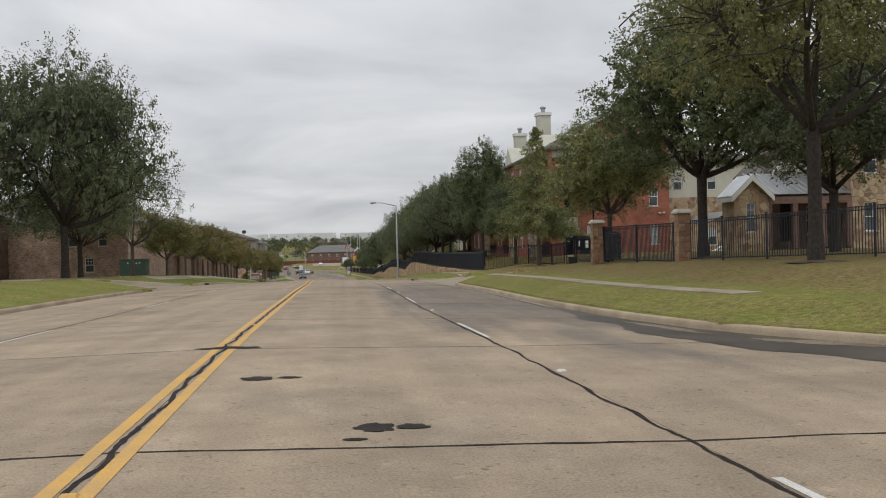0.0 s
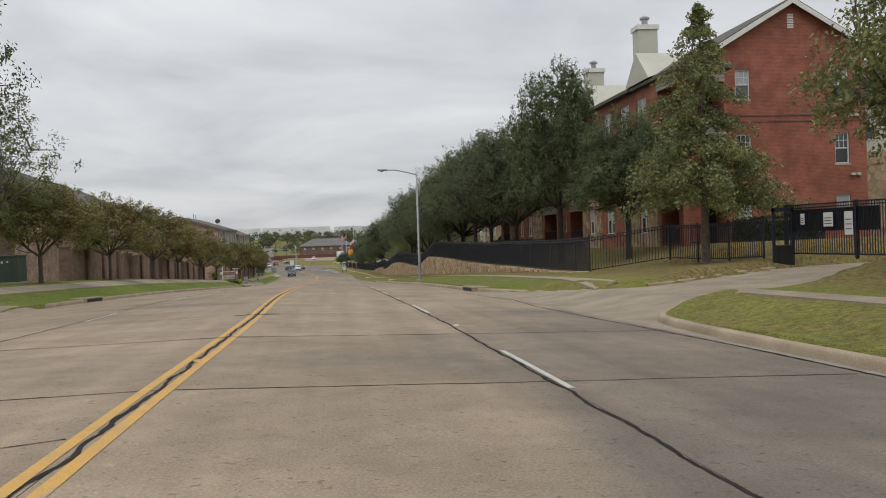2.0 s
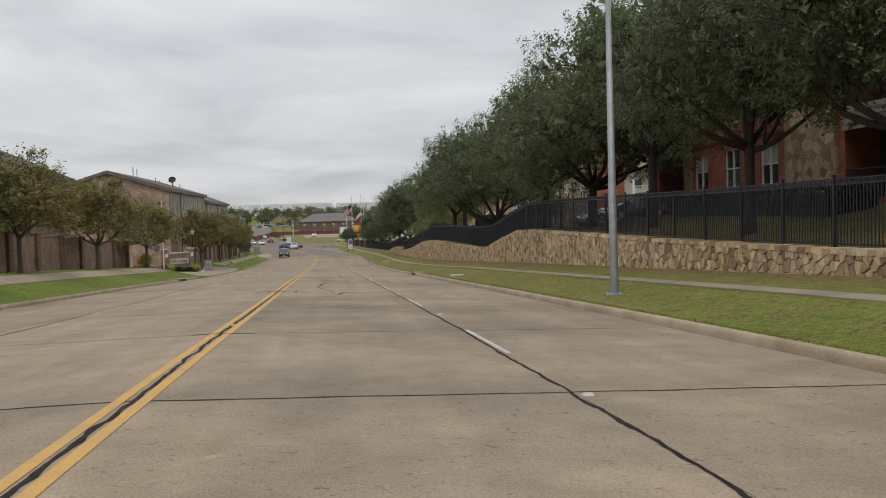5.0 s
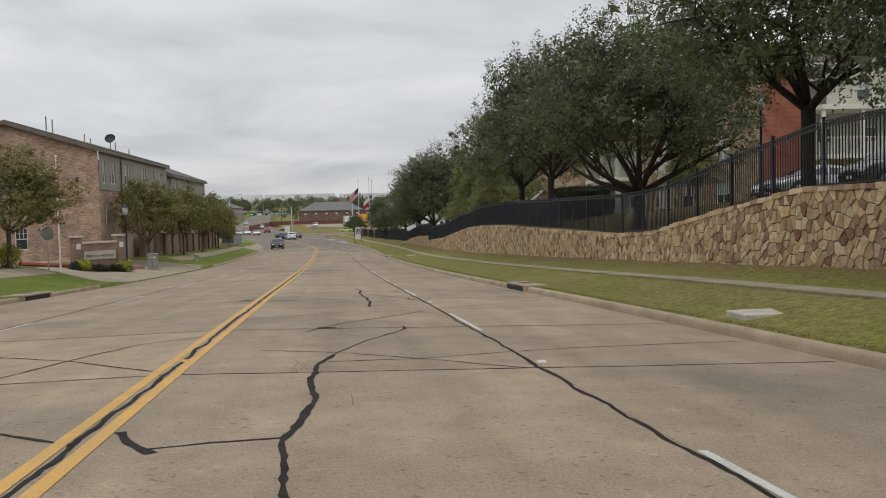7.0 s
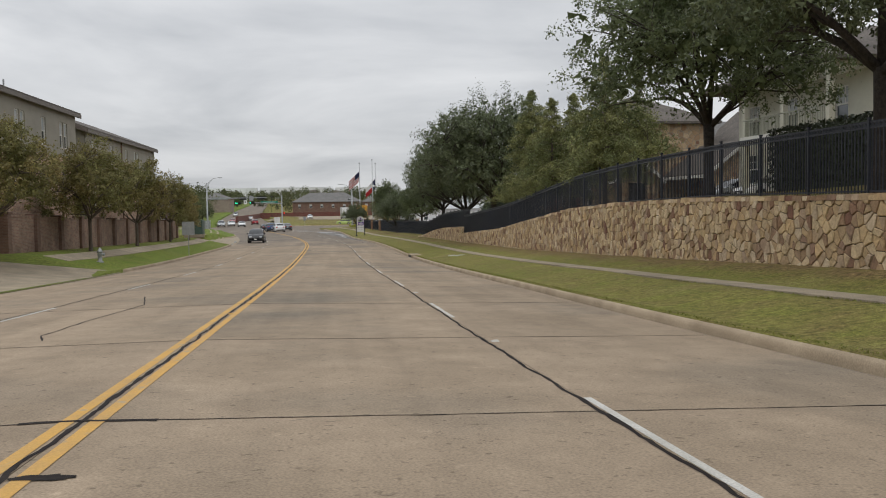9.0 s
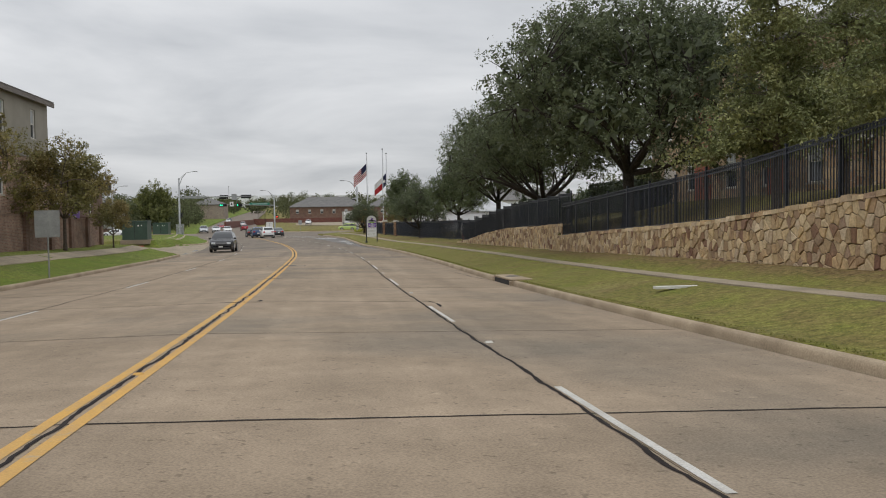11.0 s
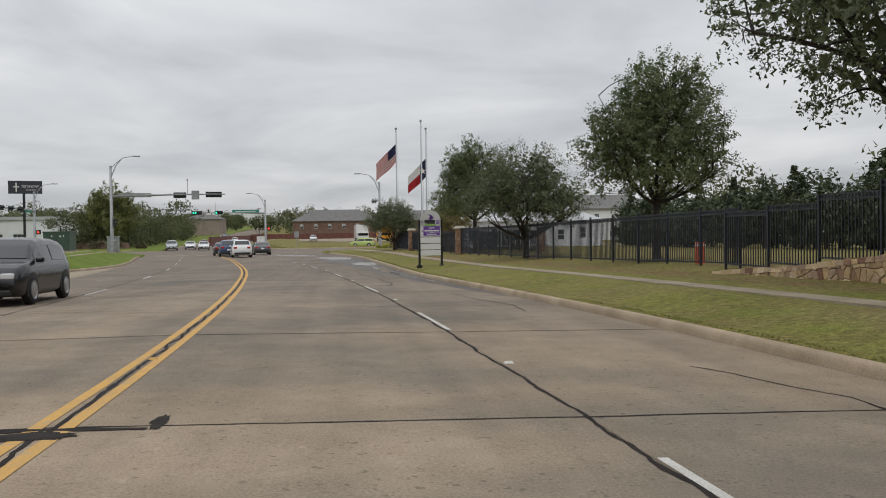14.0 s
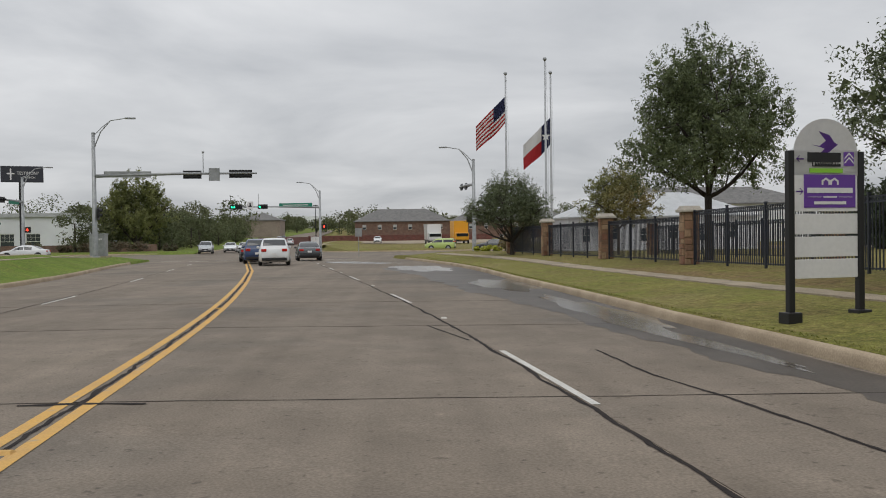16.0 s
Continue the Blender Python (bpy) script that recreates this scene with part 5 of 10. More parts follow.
def kerb_inlet(side, y, label):
    """A storm inlet: a near-black block for the shaded slot, under a concrete throat slab let into the kerb."""
    t = thing("storm_inlet", label, "storm drain", kind="")
    ko = kerb_o_right(y) if side > 0 else kerb_o_left(y)
    base = at(ko, y)
    ly = 3.1

    def pb(name, x0, x1, y0, y1, z0, z1, m, bev=0.02, lab=""):
        bm = bmesh.new()
        xs = sorted((base.x + side * x0, base.x + side * x1))
        box(bm, xs[0], xs[1], y + y0, y + y1, 0, 1, 0)
        for v in bm.verts:
            v.co.z = at(ko, v.co.y).z + (z0 if v.co.z < 0.5 else z1)
        if bev:
            bmesh.ops.bevel(bm, geom=list(bm.edges), offset=bev, segments=2, affect="EDGES", profile=0.5)
        return part(name, bm, m, t, lab)
    pb("top_slab", -0.02, 0.66, -ly / 2, ly / 2, 0.135, 0.20, M_KERB, 0.025)
    bm = bmesh.new()
    lathe(bm, [(0.22, 0.0), (0.24, 0.006), (0.22, 0.016), (0.16, 0.012), (0.02, 0.014)], 20, (base.x + side * 0.37, y + 0.2, at(ko, y + 0.2).z + 0.196))
    part("iron_lid", bm, M_IRON, t, "round dark iron lid")
    # near-black block, not an opening: the shade of the throat is its colour
    pb("slot", -0.03, 0.10, -ly / 2 + 0.30, ly / 2 - 0.30, -0.02, 0.134, M_DARK, 0.0, "near-black block for the shaded throat")
    pb("throat_end", -0.05, 0.30, -ly / 2, -ly / 2 + 0.30, -0.03, 0.134, M_KERB, 0.02)
    pb("throat_end", -0.05, 0.30, ly / 2 - 0.30, ly / 2, -0.03, 0.134, M_KERB, 0.02)
    return t


kerb_inlet(1, 68.9, "concrete kerb inlet with a dark slot at the gutter")
kerb_inlet(1, 134.9, "concrete kerb inlet with a dark slot at the gutter")
kerb_inlet(1, 199.9, "concrete kerb inlet with a dark slot at the gutter")
kerb_inlet(-1, 71.5, "concrete kerb inlet with a dark slot at the gutter")
kerb_inlet(-1, 138.8, "concrete kerb inlet with a dark slot at the gutter")


# ---- stone retaining wall ----
def clip_poly(poly, nx, ny, d):
    """Keeps the part of poly where nx*x + ny*y <= d."""
    out = []
    for i, p in enumerate(poly):
        q = poly[(i + 1) % len(poly)]
        a, b = nx * p[0] + ny * p[1] - d, nx * q[0] + ny * q[1] - d
        if a <= 0:
            out.append(p)
        if (a < 0 < b) or (b < 0 < a):
            s = a / (a - b)
            out.append((p[0] + (q[0] - p[0]) * s, p[1] + (q[1] - p[1]) * s))
    return out


def rubble(y0, y1, low, high, cell=(0.20, 0.285), seed=1):
    """Irregular stones filling the face between two heights: outlines in (along, up)."""
    rnd = random.Random(seed)
    cols = int((y1 - y0) / cell[0]) + 1
    hmax = max(high(y) - low(y) for y in np.arange(y0, y1, 0.5)) + 0.4
    rows = int(hmax / cell[1]) + 2
    pts = {}
    for i in range(-1, cols + 2):
        for j in range(-1, rows + 1):
            pts[i, j] = (y0 + (i + (0.5 if j % 2 else 0.0) + rnd.uniform(-0.46, 0.46)) * cell[0], (j + 0.5 + rnd.uniform(-0.46, 0.46)) * cell[1])
    stones = []
    for (i, j), (px, py) in pts.items():
        base = low(min(max(px, y0), y1))
        top = high(min(max(px, y0), y1)) - base
        if not (y0 - 0.2 < px < y1 + 0.2) or py > top + 0.3 or py < -0.3:
            continue
        poly = [(px - 1, py - 1), (px + 1, py - 1), (px + 1, py + 1), (px - 1, py + 1)]
        for di in (-2, -1, 0, 1, 2):
            for dj in (-2, -1, 0, 1, 2):
                q = pts.get((i + di, j + dj))
                if q and (di or dj):
                    nx, ny = q[0] - px, q[1] - py
                    ln = math.hypot(nx, ny) or 1
                    poly = clip_poly(poly, nx / ln, ny / ln, (nx * px + ny * py) / ln + ln / 2 - 0.008)
                    if len(poly) < 3:
                        break
        poly = clip_poly(poly, 0, -1, 0.06)
        poly = clip_poly(poly, 0, 1, top - 0.15)
        poly = clip_poly(poly, -1, 0, -y0)
        poly = clip_poly(poly, 1, 0, y1)
        if len(poly) >= 3:
            area = 0.5 * abs(sum(a[0] * b[1] - b[0] * a[1] for a, b in zip(poly, poly[1:] + poly[:1])))
            if area > 0.003:
                stones.append(poly)
    return stones


def stone_solid(poly, place, depth, rnd):
    """One stone: its outline, pulled in and rounded to a bulging face. place(u, w, out) gives the world point."""
    cx, cy = sum(p[0] for p in poly) / len(poly), sum(p[1] for p in poly) / len(poly)
    rings = []
    for k, dd in ((0.985, -0.05), (0.97, depth * 0.7), (0.86, depth)):
        rings.append([(cx + (p[0] - cx) * k, cy + (p[1] - cy) * k, dd + rnd.uniform(-0.006, 0.006)) for p in poly])
    verts = [place(*v) for r in rings for v in r] + [place(cx, cy, depth * rnd.uniform(0.8, 1.2))]
    n = len(poly)
    faces = []
    for r in range(2):
        for i in range(n):
            faces.append((r * n + i, r * n + (i + 1) % n, (r + 1) * n + (i + 1) % n, (r + 1) * n + i))
    for i in range(n):
        faces.append((2 * n + i, 2 * n + (i + 1) % n, 3 * n))
    return verts, faces


def stone_wall(name, o_face, y0, y1, low, high, label, near, seed):
    """A wall along the road; stones between the near limits are pieces of their own, the rest one joined part."""
    w = thing(name, label, "retaining wall", kind="structure")
    rnd = random.Random(seed)
    # core
    ys = list(np.arange(y0, y1, 1.5)) + [y1]
    verts, faces = [], []
    for y in ys:
        for o, z in ((o_face, low(y) - 0.35), (o_face, high(y) - 0.10), (o_face + 0.42, high(y) - 0.10), (o_face + 0.42, low(y) - 0.35)):
            verts.append(at(o, y, z))
    for i in range(len(ys) - 1):
        for k in range(4):
            a, b = 4 * i + k, 4 * i + (k + 1) % 4
            faces.append((a, b, b + 4, a + 4))
    faces += [(0, 1, 2, 3), tuple(4 * (len(ys) - 1) + k for k in (3, 2, 1, 0))]
    obj_from("core", verts, faces, M_MORTAR, w, "recessed sandy mortar")
    jv, jf = [], []
    count = 0

    def place(u, v, out):
        y = min(max(u, y0), y1)
        return at(o_face - out, u, low(y) + v)
    for poly in rubble(y0, y1, low, high, seed=seed):
        v, f = stone_solid(poly, place, rnd.uniform(0.015, 0.055), rnd)
        mid = sum(p[0] for p in poly) / len(poly)
        if near[0] < mid < near[1] and count < 300:
            obj_from("stone", v, f, M_STONE_O, w)
            count += 1
        else:
            b = len(jv)
            jv += v
            jf += [tuple(i + b for i in q) for q in f]
    # coping: squared stones along the top
    y = y0
    while y < y1 - 0.1:
        l = min(rnd.uniform(0.2, 0.45), y1 - y)
        hh = rnd.uniform(0.10, 0.15)
        b = len(jv)
        for yy in (y + 0.006, y + l - 0.006):
            t = high(min(yy, y1))
            for o, z in ((o_face - 0.05, t - 0.15), (o_face - 0.035, t - 0.15 + hh), (o_face + 0.44, t - 0.15 + hh), (o_face + 0.46, t - 0.15)):
                jv.append(at(o + rnd.uniform(-0.012, 0.012), yy, z + rnd.uniform(-0.008, 0.008)))
        jf += [tuple(b + i for i in q) for q in ((0, 1, 5, 4), (1, 2, 6, 5), (2, 3, 7, 6), (0, 3, 2, 1), (4, 5, 6, 7), (0, 4, 7, 3))]
        y += l
    ob = obj_from("rubble_stones", jv, jf, M_STONE_W, w)
    ob["kind"] = "stuff"
    return w


stone_wall("retaining_wall_1", WALL_O, 70, 215.6, lambda y: lerp_table(WALL_BASE, y), lambda y: lerp_table(WALL_TOP, y), "buff rubble stone retaining wall below a black iron fence", (118, 124), 3)
stone_wall("retaining_wall_2", WALL_O + 0.6, 215.3, 247, lambda y: lerp_table(WALL_BASE, y), lambda y: lerp_table(WALL2_TOP, y), "low buff rubble stone wall tapering into the grass", (219, 232), 5)


# ---- black iron fences ----
PICKET_GAP = 0.125


def picket_mesh():
    bm = bmesh.new()
    box(bm, -0.012, 0.012, -0.012, 0.012, 0.0, 1.0)
    me = bpy.data.meshes.new("picket")
    bm.to_mesh(me)
    bm.free()
    me.materials.append(M_IRON)
    return me


def ring_mesh():
    bm = bmesh.new()
    n, r, t = 12, 0.046, 0.008
    for a, b in ((r, -t), (r, t)):
        pass
    outer = [[bm.verts.new((s, math.cos(2 * math.pi * k / n) * q, math.sin(2 * math.pi * k / n) * q)) for k in range(n)] for q, s in ((r, -t), (r, t), (r - 0.013, t), (r - 0.013, -t))]
    for a in range(4):
        for k in range(n):
            bm.faces.new((outer[a][k], outer[a][(k + 1) % n], outer[(a + 1) % 4][(k + 1) % n], outer[(a + 1) % 4][k]))
    me = bpy.data.meshes.new("ring")
    bm.to_mesh(me)
    bm.free()
    me.materials.append(M_IRON)
    return me


PICKET, RING = picket_mesh(), ring_mesh()


def iron_fence(line, height, label, panel=2.4, rings=True, raked=True, name="iron_fence", sink=0.04, group="black iron fence runs"):
    """A run of panels raked to the slope, along points (x, y, ground z)."""
    f = thing(name, label, "fence", Matrix.Translation(line[0]), group=group)
    inv = Matrix.Translation(-Vector(line[0]))
    pts = [Vector(p) for p in line]
    seg = [(a, b, (b - a).to_2d().length) for a, b in zip(pts, pts[1:])]
    total = sum(s[2] for s in seg)

    def point(d):
        for a, b, ln in seg:
            if d <= ln or (a, b, ln) == seg[-1]:
                return a + (b - a) * (d / ln)
            d -= ln
    n = max(1, round(total / panel))
    step = total / n
    for k in range(n):
        a, b = point(k * step), point((k + 1) * step)
        z = a.z + sink if raked else 0.5 * (a.z + b.z) + sink
        d = (b - a).to_2d()
        ang = math.atan2(d.x, d.y)
        rot = Matrix.Rotation(-ang, 4, "Z")
        org = inv @ Matrix.Translation((a.x, a.y, z)) @ rot
        ln = d.length
        rake = math.atan2(b.z - a.z, ln) if raked else 0.0
        lean = org @ Matrix.Rotation(rake, 4, "X")
        ll = ln / math.cos(rake)
        # rails
        for zz in ((0.06, 0.10), (height - 0.16, height - 0.125), (height - 0.03, height)) if rings else ((0.06, 0.10), (height - 0.05, height - 0.01)):
            bm = bmesh.new()
            box(bm, -0.017, 0.017, 0, ll, zz[0], zz[1])
            o = part("rail", bm, M_IRON, f)
            o.matrix_local = lean
        # post
        pz = max(z, point(max(0, k * step - 0.3)).z + sink)
        bm = bmesh.new()
        low = min(a.z, b.z) - 0.25
        box(bm, -0.032, 0.032, -0.032, 0.032, low - z, height + 0.05 + (pz - z), 0.004)
        vs = box(bm, -0.04, 0.04, -0.04, 0.04, height + 0.05 + (pz - z), height + 0.085 + (pz - z))
        o = part("post", bm, M_IRON, f)
        o.matrix_local = org
        m = int(ln / PICKET_GAP)
        for i in range(1, m):
            q = new("picket", PICKET)
            q.parent = f
            q.matrix_local = org @ Matrix.Translation((0, i * ln / m, 0.04 + math.tan(rake) * i * ln / m)) @ Matrix.Diagonal((1, 1, height - 0.06, 1))
        if rings:
            bm = bmesh.new()
            for i in range(m):
                c = Vector((0, (i + 0.5) * ll / m, height - 0.078))
                nn, r, t = 7, 0.045, 0.008
                rr = [[bm.verts.new(c + Vector((s, math.cos(2 * math.pi * kk / nn) * q, math.sin(2 * math.pi * kk / nn) * q))) for kk in range(nn)] for q, s in ((r, -t), (r, t), (r - 0.014, t), (r - 0.014, -t))]
                for u in range(4):
                    for kk in range(nn):
                        bm.faces.new((rr[u][kk], rr[u][(kk + 1) % nn], rr[(u + 1) % 4][(kk + 1) % nn], rr[(u + 1) % 4][kk]))
            o = part("ring_band", bm, M_IRON, f, "row of small iron rings")
            o.matrix_local = lean
            o["kind"] = "stuff"
    # last post
    b = point(total - 1e-4)
    bm = bmesh.new()
    box(bm, -0.032, 0.032, -0.032, 0.032, -0.25, height + 0.06, 0.004)
    o = part("post", bm, M_IRON, f)
    o.matrix_local = inv @ Matrix.Translation(b)
    return f


def along(o, y0, y1, step=2.4, lift=0.0, fo=None):
    ys = np.linspace(y0, y1, max(2, int(round((y1 - y0) / step)) + 1))
    out = []
    for y in ys:
        oo = fo(y) if fo else o
        p = at(oo, y)
        p.z = ground_at(p.x, y) + lift
        out.append(p)
    return out


FL = "black iron picket fence with a band of rings on the wall"
for a, b in ((70.5, 101), (101, 133), (133, 165), (165, 196), (196, 215.4)):
    iron_fence(along(WALL_O + 0.62, a, b), 1.62, FL)
iron_fence(along(WALL_O + 1.25, 216, 246), 1.62, "black iron picket fence stepping down the low wall", raked=False)
# from the wall back to the drive
iron_fence([at(WALL_O + 0.62, 70.5, ground_dz(WALL_O + 0.62, 70.5)), at(17.2, 69.6, ground_dz(17.2, 69.6))], 1.55, "short return of black iron fence")
iron_fence(along(0, 63.6, 69.6, fo=lambda y: 18.6 - (y - 63.6) * 0.23), 1.55, "black iron picket fence before the lawn")


def fence_x(y):
    return 10.3 - (y - 246) * 0.11


def line_x(y0, y1, step=2.4):
    out = []
    for y in np.linspace(y0, y1, max(2, int(round((y1 - y0) / step)) + 1)):
        out.append(Vector((fence_x(y), y, ground_at(fence_x(y), y))))
    return out


iron_fence(line_x(246, 262), 1.72, "black iron picket fence along the open lawn")
iron_fence(line_x(262, 280), 1.72, "black iron picket fence along the open lawn")
for a, b in ((280.8, 288.2), (289.0, 297.4), (298.2, 305.6)):
    iron_fence(line_x(a, b), 1.55, "black iron fence panel between stone pillars")
# entrance fence at the start
iron_fence([at(17.1, 37.9, ground_dz(17.1, 37.9)), at(20.5, 28, ground_dz(20.5, 28)), at(22, 14, ground_dz(22, 14))], 1.75, "black iron fence beside the stone pillar")


# ---- trees ----
def leaf_cloud(centres, radii, per, size, rnd, flat=0.6, droop=0.0):
    """Numpy array of leaf triangles scattered in flattened clumps."""
    c = np.repeat(np.array(centres), per, axis=0)
    r = np.repeat(np.array(radii), per)[:, None]
    n = len(c)
    d = rnd.normal(size=(n, 3))
    d /= np.linalg.norm(d, axis=1)[:, None]
    rad = rnd.random((n, 1)) ** 0.45
    off = d * rad * r
    off[:, 2] *= flat
    p = c + off
    p[:, 2] -= droop * np.linalg.norm(off[:, :2], axis=1)
    return leaf_triangles(p, rnd.normal(size=(n, 3)) * 0.8 + off / r * 0.9 + np.array([0, 0, 0.55]), size, rnd)


def leaf_triangles(p, nrm, size, rnd):
    n = len(p)
    u = rnd.normal(size=(n, 3))
    nrm = nrm / (np.linalg.norm(nrm, axis=1)[:, None] + 1e-9)
    v = np.cross(nrm, u); v /= np.linalg.norm(v, axis=1)[:, None] + 1e-9
    u = np.cross(v, nrm)
    s = size * (0.6 + 0.8 * rnd.random((n, 1)))
    return np.stack([p - u * s, p + u * s * 0.7 + v * s * 0.5, p + u * s * 0.7 - v * s * 0.5], 1).reshape(-1, 3)


def spray_cloud(centres, ways, lengths, per, size, rnd, droop=0.0):
    """Leaf triangles set along short twigs: dense at the base of each spray, thin at its tip."""
    c, d = np.repeat(np.array(centres), per, axis=0), np.repeat(np.array(ways), per, axis=0)
    ln = np.repeat(np.array(lengths), per)[:, None]
    n = len(c)
    s = rnd.random((n, 1)) ** 0.8
    off = rnd.normal(size=(n, 3)) * ln * (0.36 - 0.20 * s)
    p = c + d * ln * (s * 1.25 - 0.45) + off
    p[:, 2] -= (droop * 0.9 * ln * s * s)[:, 0]
    return leaf_triangles(p, rnd.normal(size=(n, 3)) * 0.75 + off / ln + d * 0.4 + np.array([0, 0, 0.6]), size, rnd)


def quads_object(name, verts, material, parent, label=""):
    n = len(verts) // 3
    me = bpy.data.meshes.new(name)
    me.vertices.add(len(verts)); me.loops.add(3 * n); me.polygons.add(n)
    me.vertices.foreach_set("co", verts.astype(np.float32).ravel())
    me.loops.foreach_set("vertex_index", np.arange(3 * n, dtype=np.int32))
    me.polygons.foreach_set("loop_start", np.arange(0, 3 * n, 3, dtype=np.int32))
    me.materials.append(material)
    me.update(calc_edges=True)
    ob = new(name, me)
    ob.parent = parent
    if label:
        ob["label"] = label
    return ob


def bend(a, b, sag, rnd, n=5, side=0.12):
    """A crooked limb from a to b."""
    a, b = Vector(a), Vector(b)
    ln = (b - a).length
    k = Vector((rnd.normal(), rnd.normal(), rnd.normal())) * side * ln
    mid = (a + b) / 2 + k + Vector((0, 0, sag * ln))
    out = []
    for i in range(n + 1):
        s = i / n
        out.append(a * (1 - s) ** 2 + mid * 2 * s * (1 - s) + b * s * s)
    return out


def oak(name, height, spread, trunk_h, trunk_r, seed, leaf, label, clumps=150, per=150, lobes=6, limbs=5, lean=(0, 0), low=0.0, bark=None, leaf_size=0.085, category="tree", floor=0.09, group="roadside trees", spray=1.0, droop=0.0, fill=1.0):
    """A broad oak: tapered trunk, crooked limbs, twigs and a lobed crown of many small leaves with gaps."""
    rnd = np.random.default_rng(seed)
    t = thing(name, label, category, group=group)
    ch = height - trunk_h
    top = Vector((lean[0], lean[1], trunk_h))
    bm = bmesh.new()
    fl = [(0, 0, -0.3), (0, 0, 0.0), (lean[0] * 0.15, lean[1] * 0.15, trunk_h * 0.3), (lean[0] * 0.6, lean[1] * 0.6, trunk_h * 0.7), tuple(top)]
    tube(bm, fl, [trunk_r * 1.55, trunk_r * 1.3, trunk_r * 1.0, trunk_r * 0.95, trunk_r * 1.02], 12)
    ends = []
    for i in range(limbs):
        a = 2 * math.pi * (i + rnd.uniform(-0.25, 0.25)) / limbs
        reach = spread * rnd.uniform(0.50, 0.74)
        up = ch * rnd.uniform(0.16, 0.44)
        e = top + Vector((math.cos(a) * reach, math.sin(a) * reach, up))
        b = bend(top - Vector((0, 0, trunk_r * 0.6)), e, 0.05, rnd, 7, 0.15)
        tube(bm, b, list(np.linspace(trunk_r * 0.62, trunk_r * 0.2, len(b))), 7)
        ends.append((b, e))
        for _ in range(3):
            a2 = a + rnd.uniform(-0.9, 0.9)
            q = b[rnd.integers(2, 5)]
            e2 = q + Vector((math.cos(a2) * reach * 0.55, math.sin(a2) * reach * 0.55, ch * rnd.uniform(0.12, 0.42)))
            b2 = bend(q, e2, 0.03, rnd, 4, 0.14)
            tube(bm, b2, list(np.linspace(trunk_r * 0.26, trunk_r * 0.08, len(b2))), 5)
            ends.append((b2, e2))
    e = top + Vector((rnd.normal() * 0.4, rnd.normal() * 0.4, ch * 0.72))
    b = bend(top, e, 0.02, rnd, 6, 0.06)
    tube(bm, b, list(np.linspace(trunk_r * 0.6, trunk_r * 0.15, len(b))), 7)
    ends.append((b, e))
    # lobes shape the crown, so that its outline is uneven
    lob = []
    for i in range(lobes):
        a = 2 * math.pi * (i + rnd.uniform(-0.3, 0.3)) / lobes
        rr = spread * rnd.uniform(0.42, 0.64)
        lob.append((Vector((lean[0] + math.cos(a) * rr, lean[1] + math.sin(a) * rr, trunk_h + ch * rnd.uniform(0.22 + low, 0.52))), spread * rnd.uniform(0.34, 0.50), ch * rnd.uniform(0.20, 0.34)))
    lob.append((Vector((lean[0] + rnd.normal() * 0.4, lean[1] + rnd.normal() * 0.4, trunk_h + ch * 0.68)), spread * 0.44, ch * 0.33))
    for i in range(4):
        a = 2 * math.pi * (i + rnd.uniform(0, 1)) / 4
        lob.append((Vector((lean[0] + math.cos(a) * spread * 0.36, lean[1] + math.sin(a) * spread * 0.36, trunk_h + ch * rnd.uniform(0.52, 0.72))), spread * rnd.uniform(0.26, 0.38), ch * rnd.uniform(0.16, 0.25)))
    lob.append((Vector((lean[0] + rnd.normal() * 0.5, lean[1] + rnd.normal() * 0.5, trunk_h + ch * 0.50)), spread * 0.62, ch * 0.36))
    # sprays point out of the crown, so that its edge breaks up into tufts
    cs, ds, ls = [], [], []
    allp = [p for bb, _ in ends for p in bb[2:]]
    size = min(spread, 6.2) / 4.5
    heart = Vector((lean[0], lean[1], trunk_h + ch * 0.42))
    while len(cs) < clumps:
        c, sr, sz = lob[rnd.integers(0, len(lob))]
        d = Vector(rnd.normal(size=3)); d.normalize()
        k = rnd.uniform(0.62, 1.0)
        p = c + Vector((d.x * sr * k, d.y * sr * k, d.z * sz * k))
        rr = math.hypot(p.x - lean[0], p.y - lean[1]) / spread
        if p.z < trunk_h + ch * (floor - 0.05 * rr + 0.05 * math.sin(p.x * 1.3 + seed) * rr):
            continue
        out = (p - heart).normalized() * 0.9 + d * 0.5 + Vector((0, 0, 0.35 - droop)) + Vector(rnd.normal(size=3)) * 0.35
        cs.append(tuple(p)); ds.append(tuple(out.normalized())); ls.append(rnd.uniform(0.30, 0.72) * size * spray)
    for p in cs[::5]:
        p = Vector(p)
        q = min(allp, key=lambda w: (w - p).length + max(0, w.z - p.z) * 0.6)
        if (q - p).length > 0.3:
            b2 = bend(q, p, 0.04, rnd, 3, 0.12)
            tube(bm, b2, list(np.linspace(0.035, 0.010, len(b2))) if (q - p).length > 1 else [0.018, 0.015, 0.012, 0.008], 4, cap=False)
    part("trunk", bm, bark or M_BARK, t, "dark furrowed trunk and crooked limbs", True)
    leaves = spray_cloud(cs, ds, ls, per, leaf_size, rnd, droop)
    # larger leaf masses deep in the crown close it to the light
    inner = []
    while len(inner) < int(1500 * fill):
        c, sr, sz = lob[rnd.integers(0, len(lob))]
        d = Vector(rnd.normal(size=3)); d.normalize()
        k = rnd.uniform(0.2, 0.86)
        q = c + Vector((d.x * sr * k, d.y * sr * k, d.z * sz * k))
        if q.z > trunk_h + ch * (floor + 0.03):
            inner.append(tuple(q))
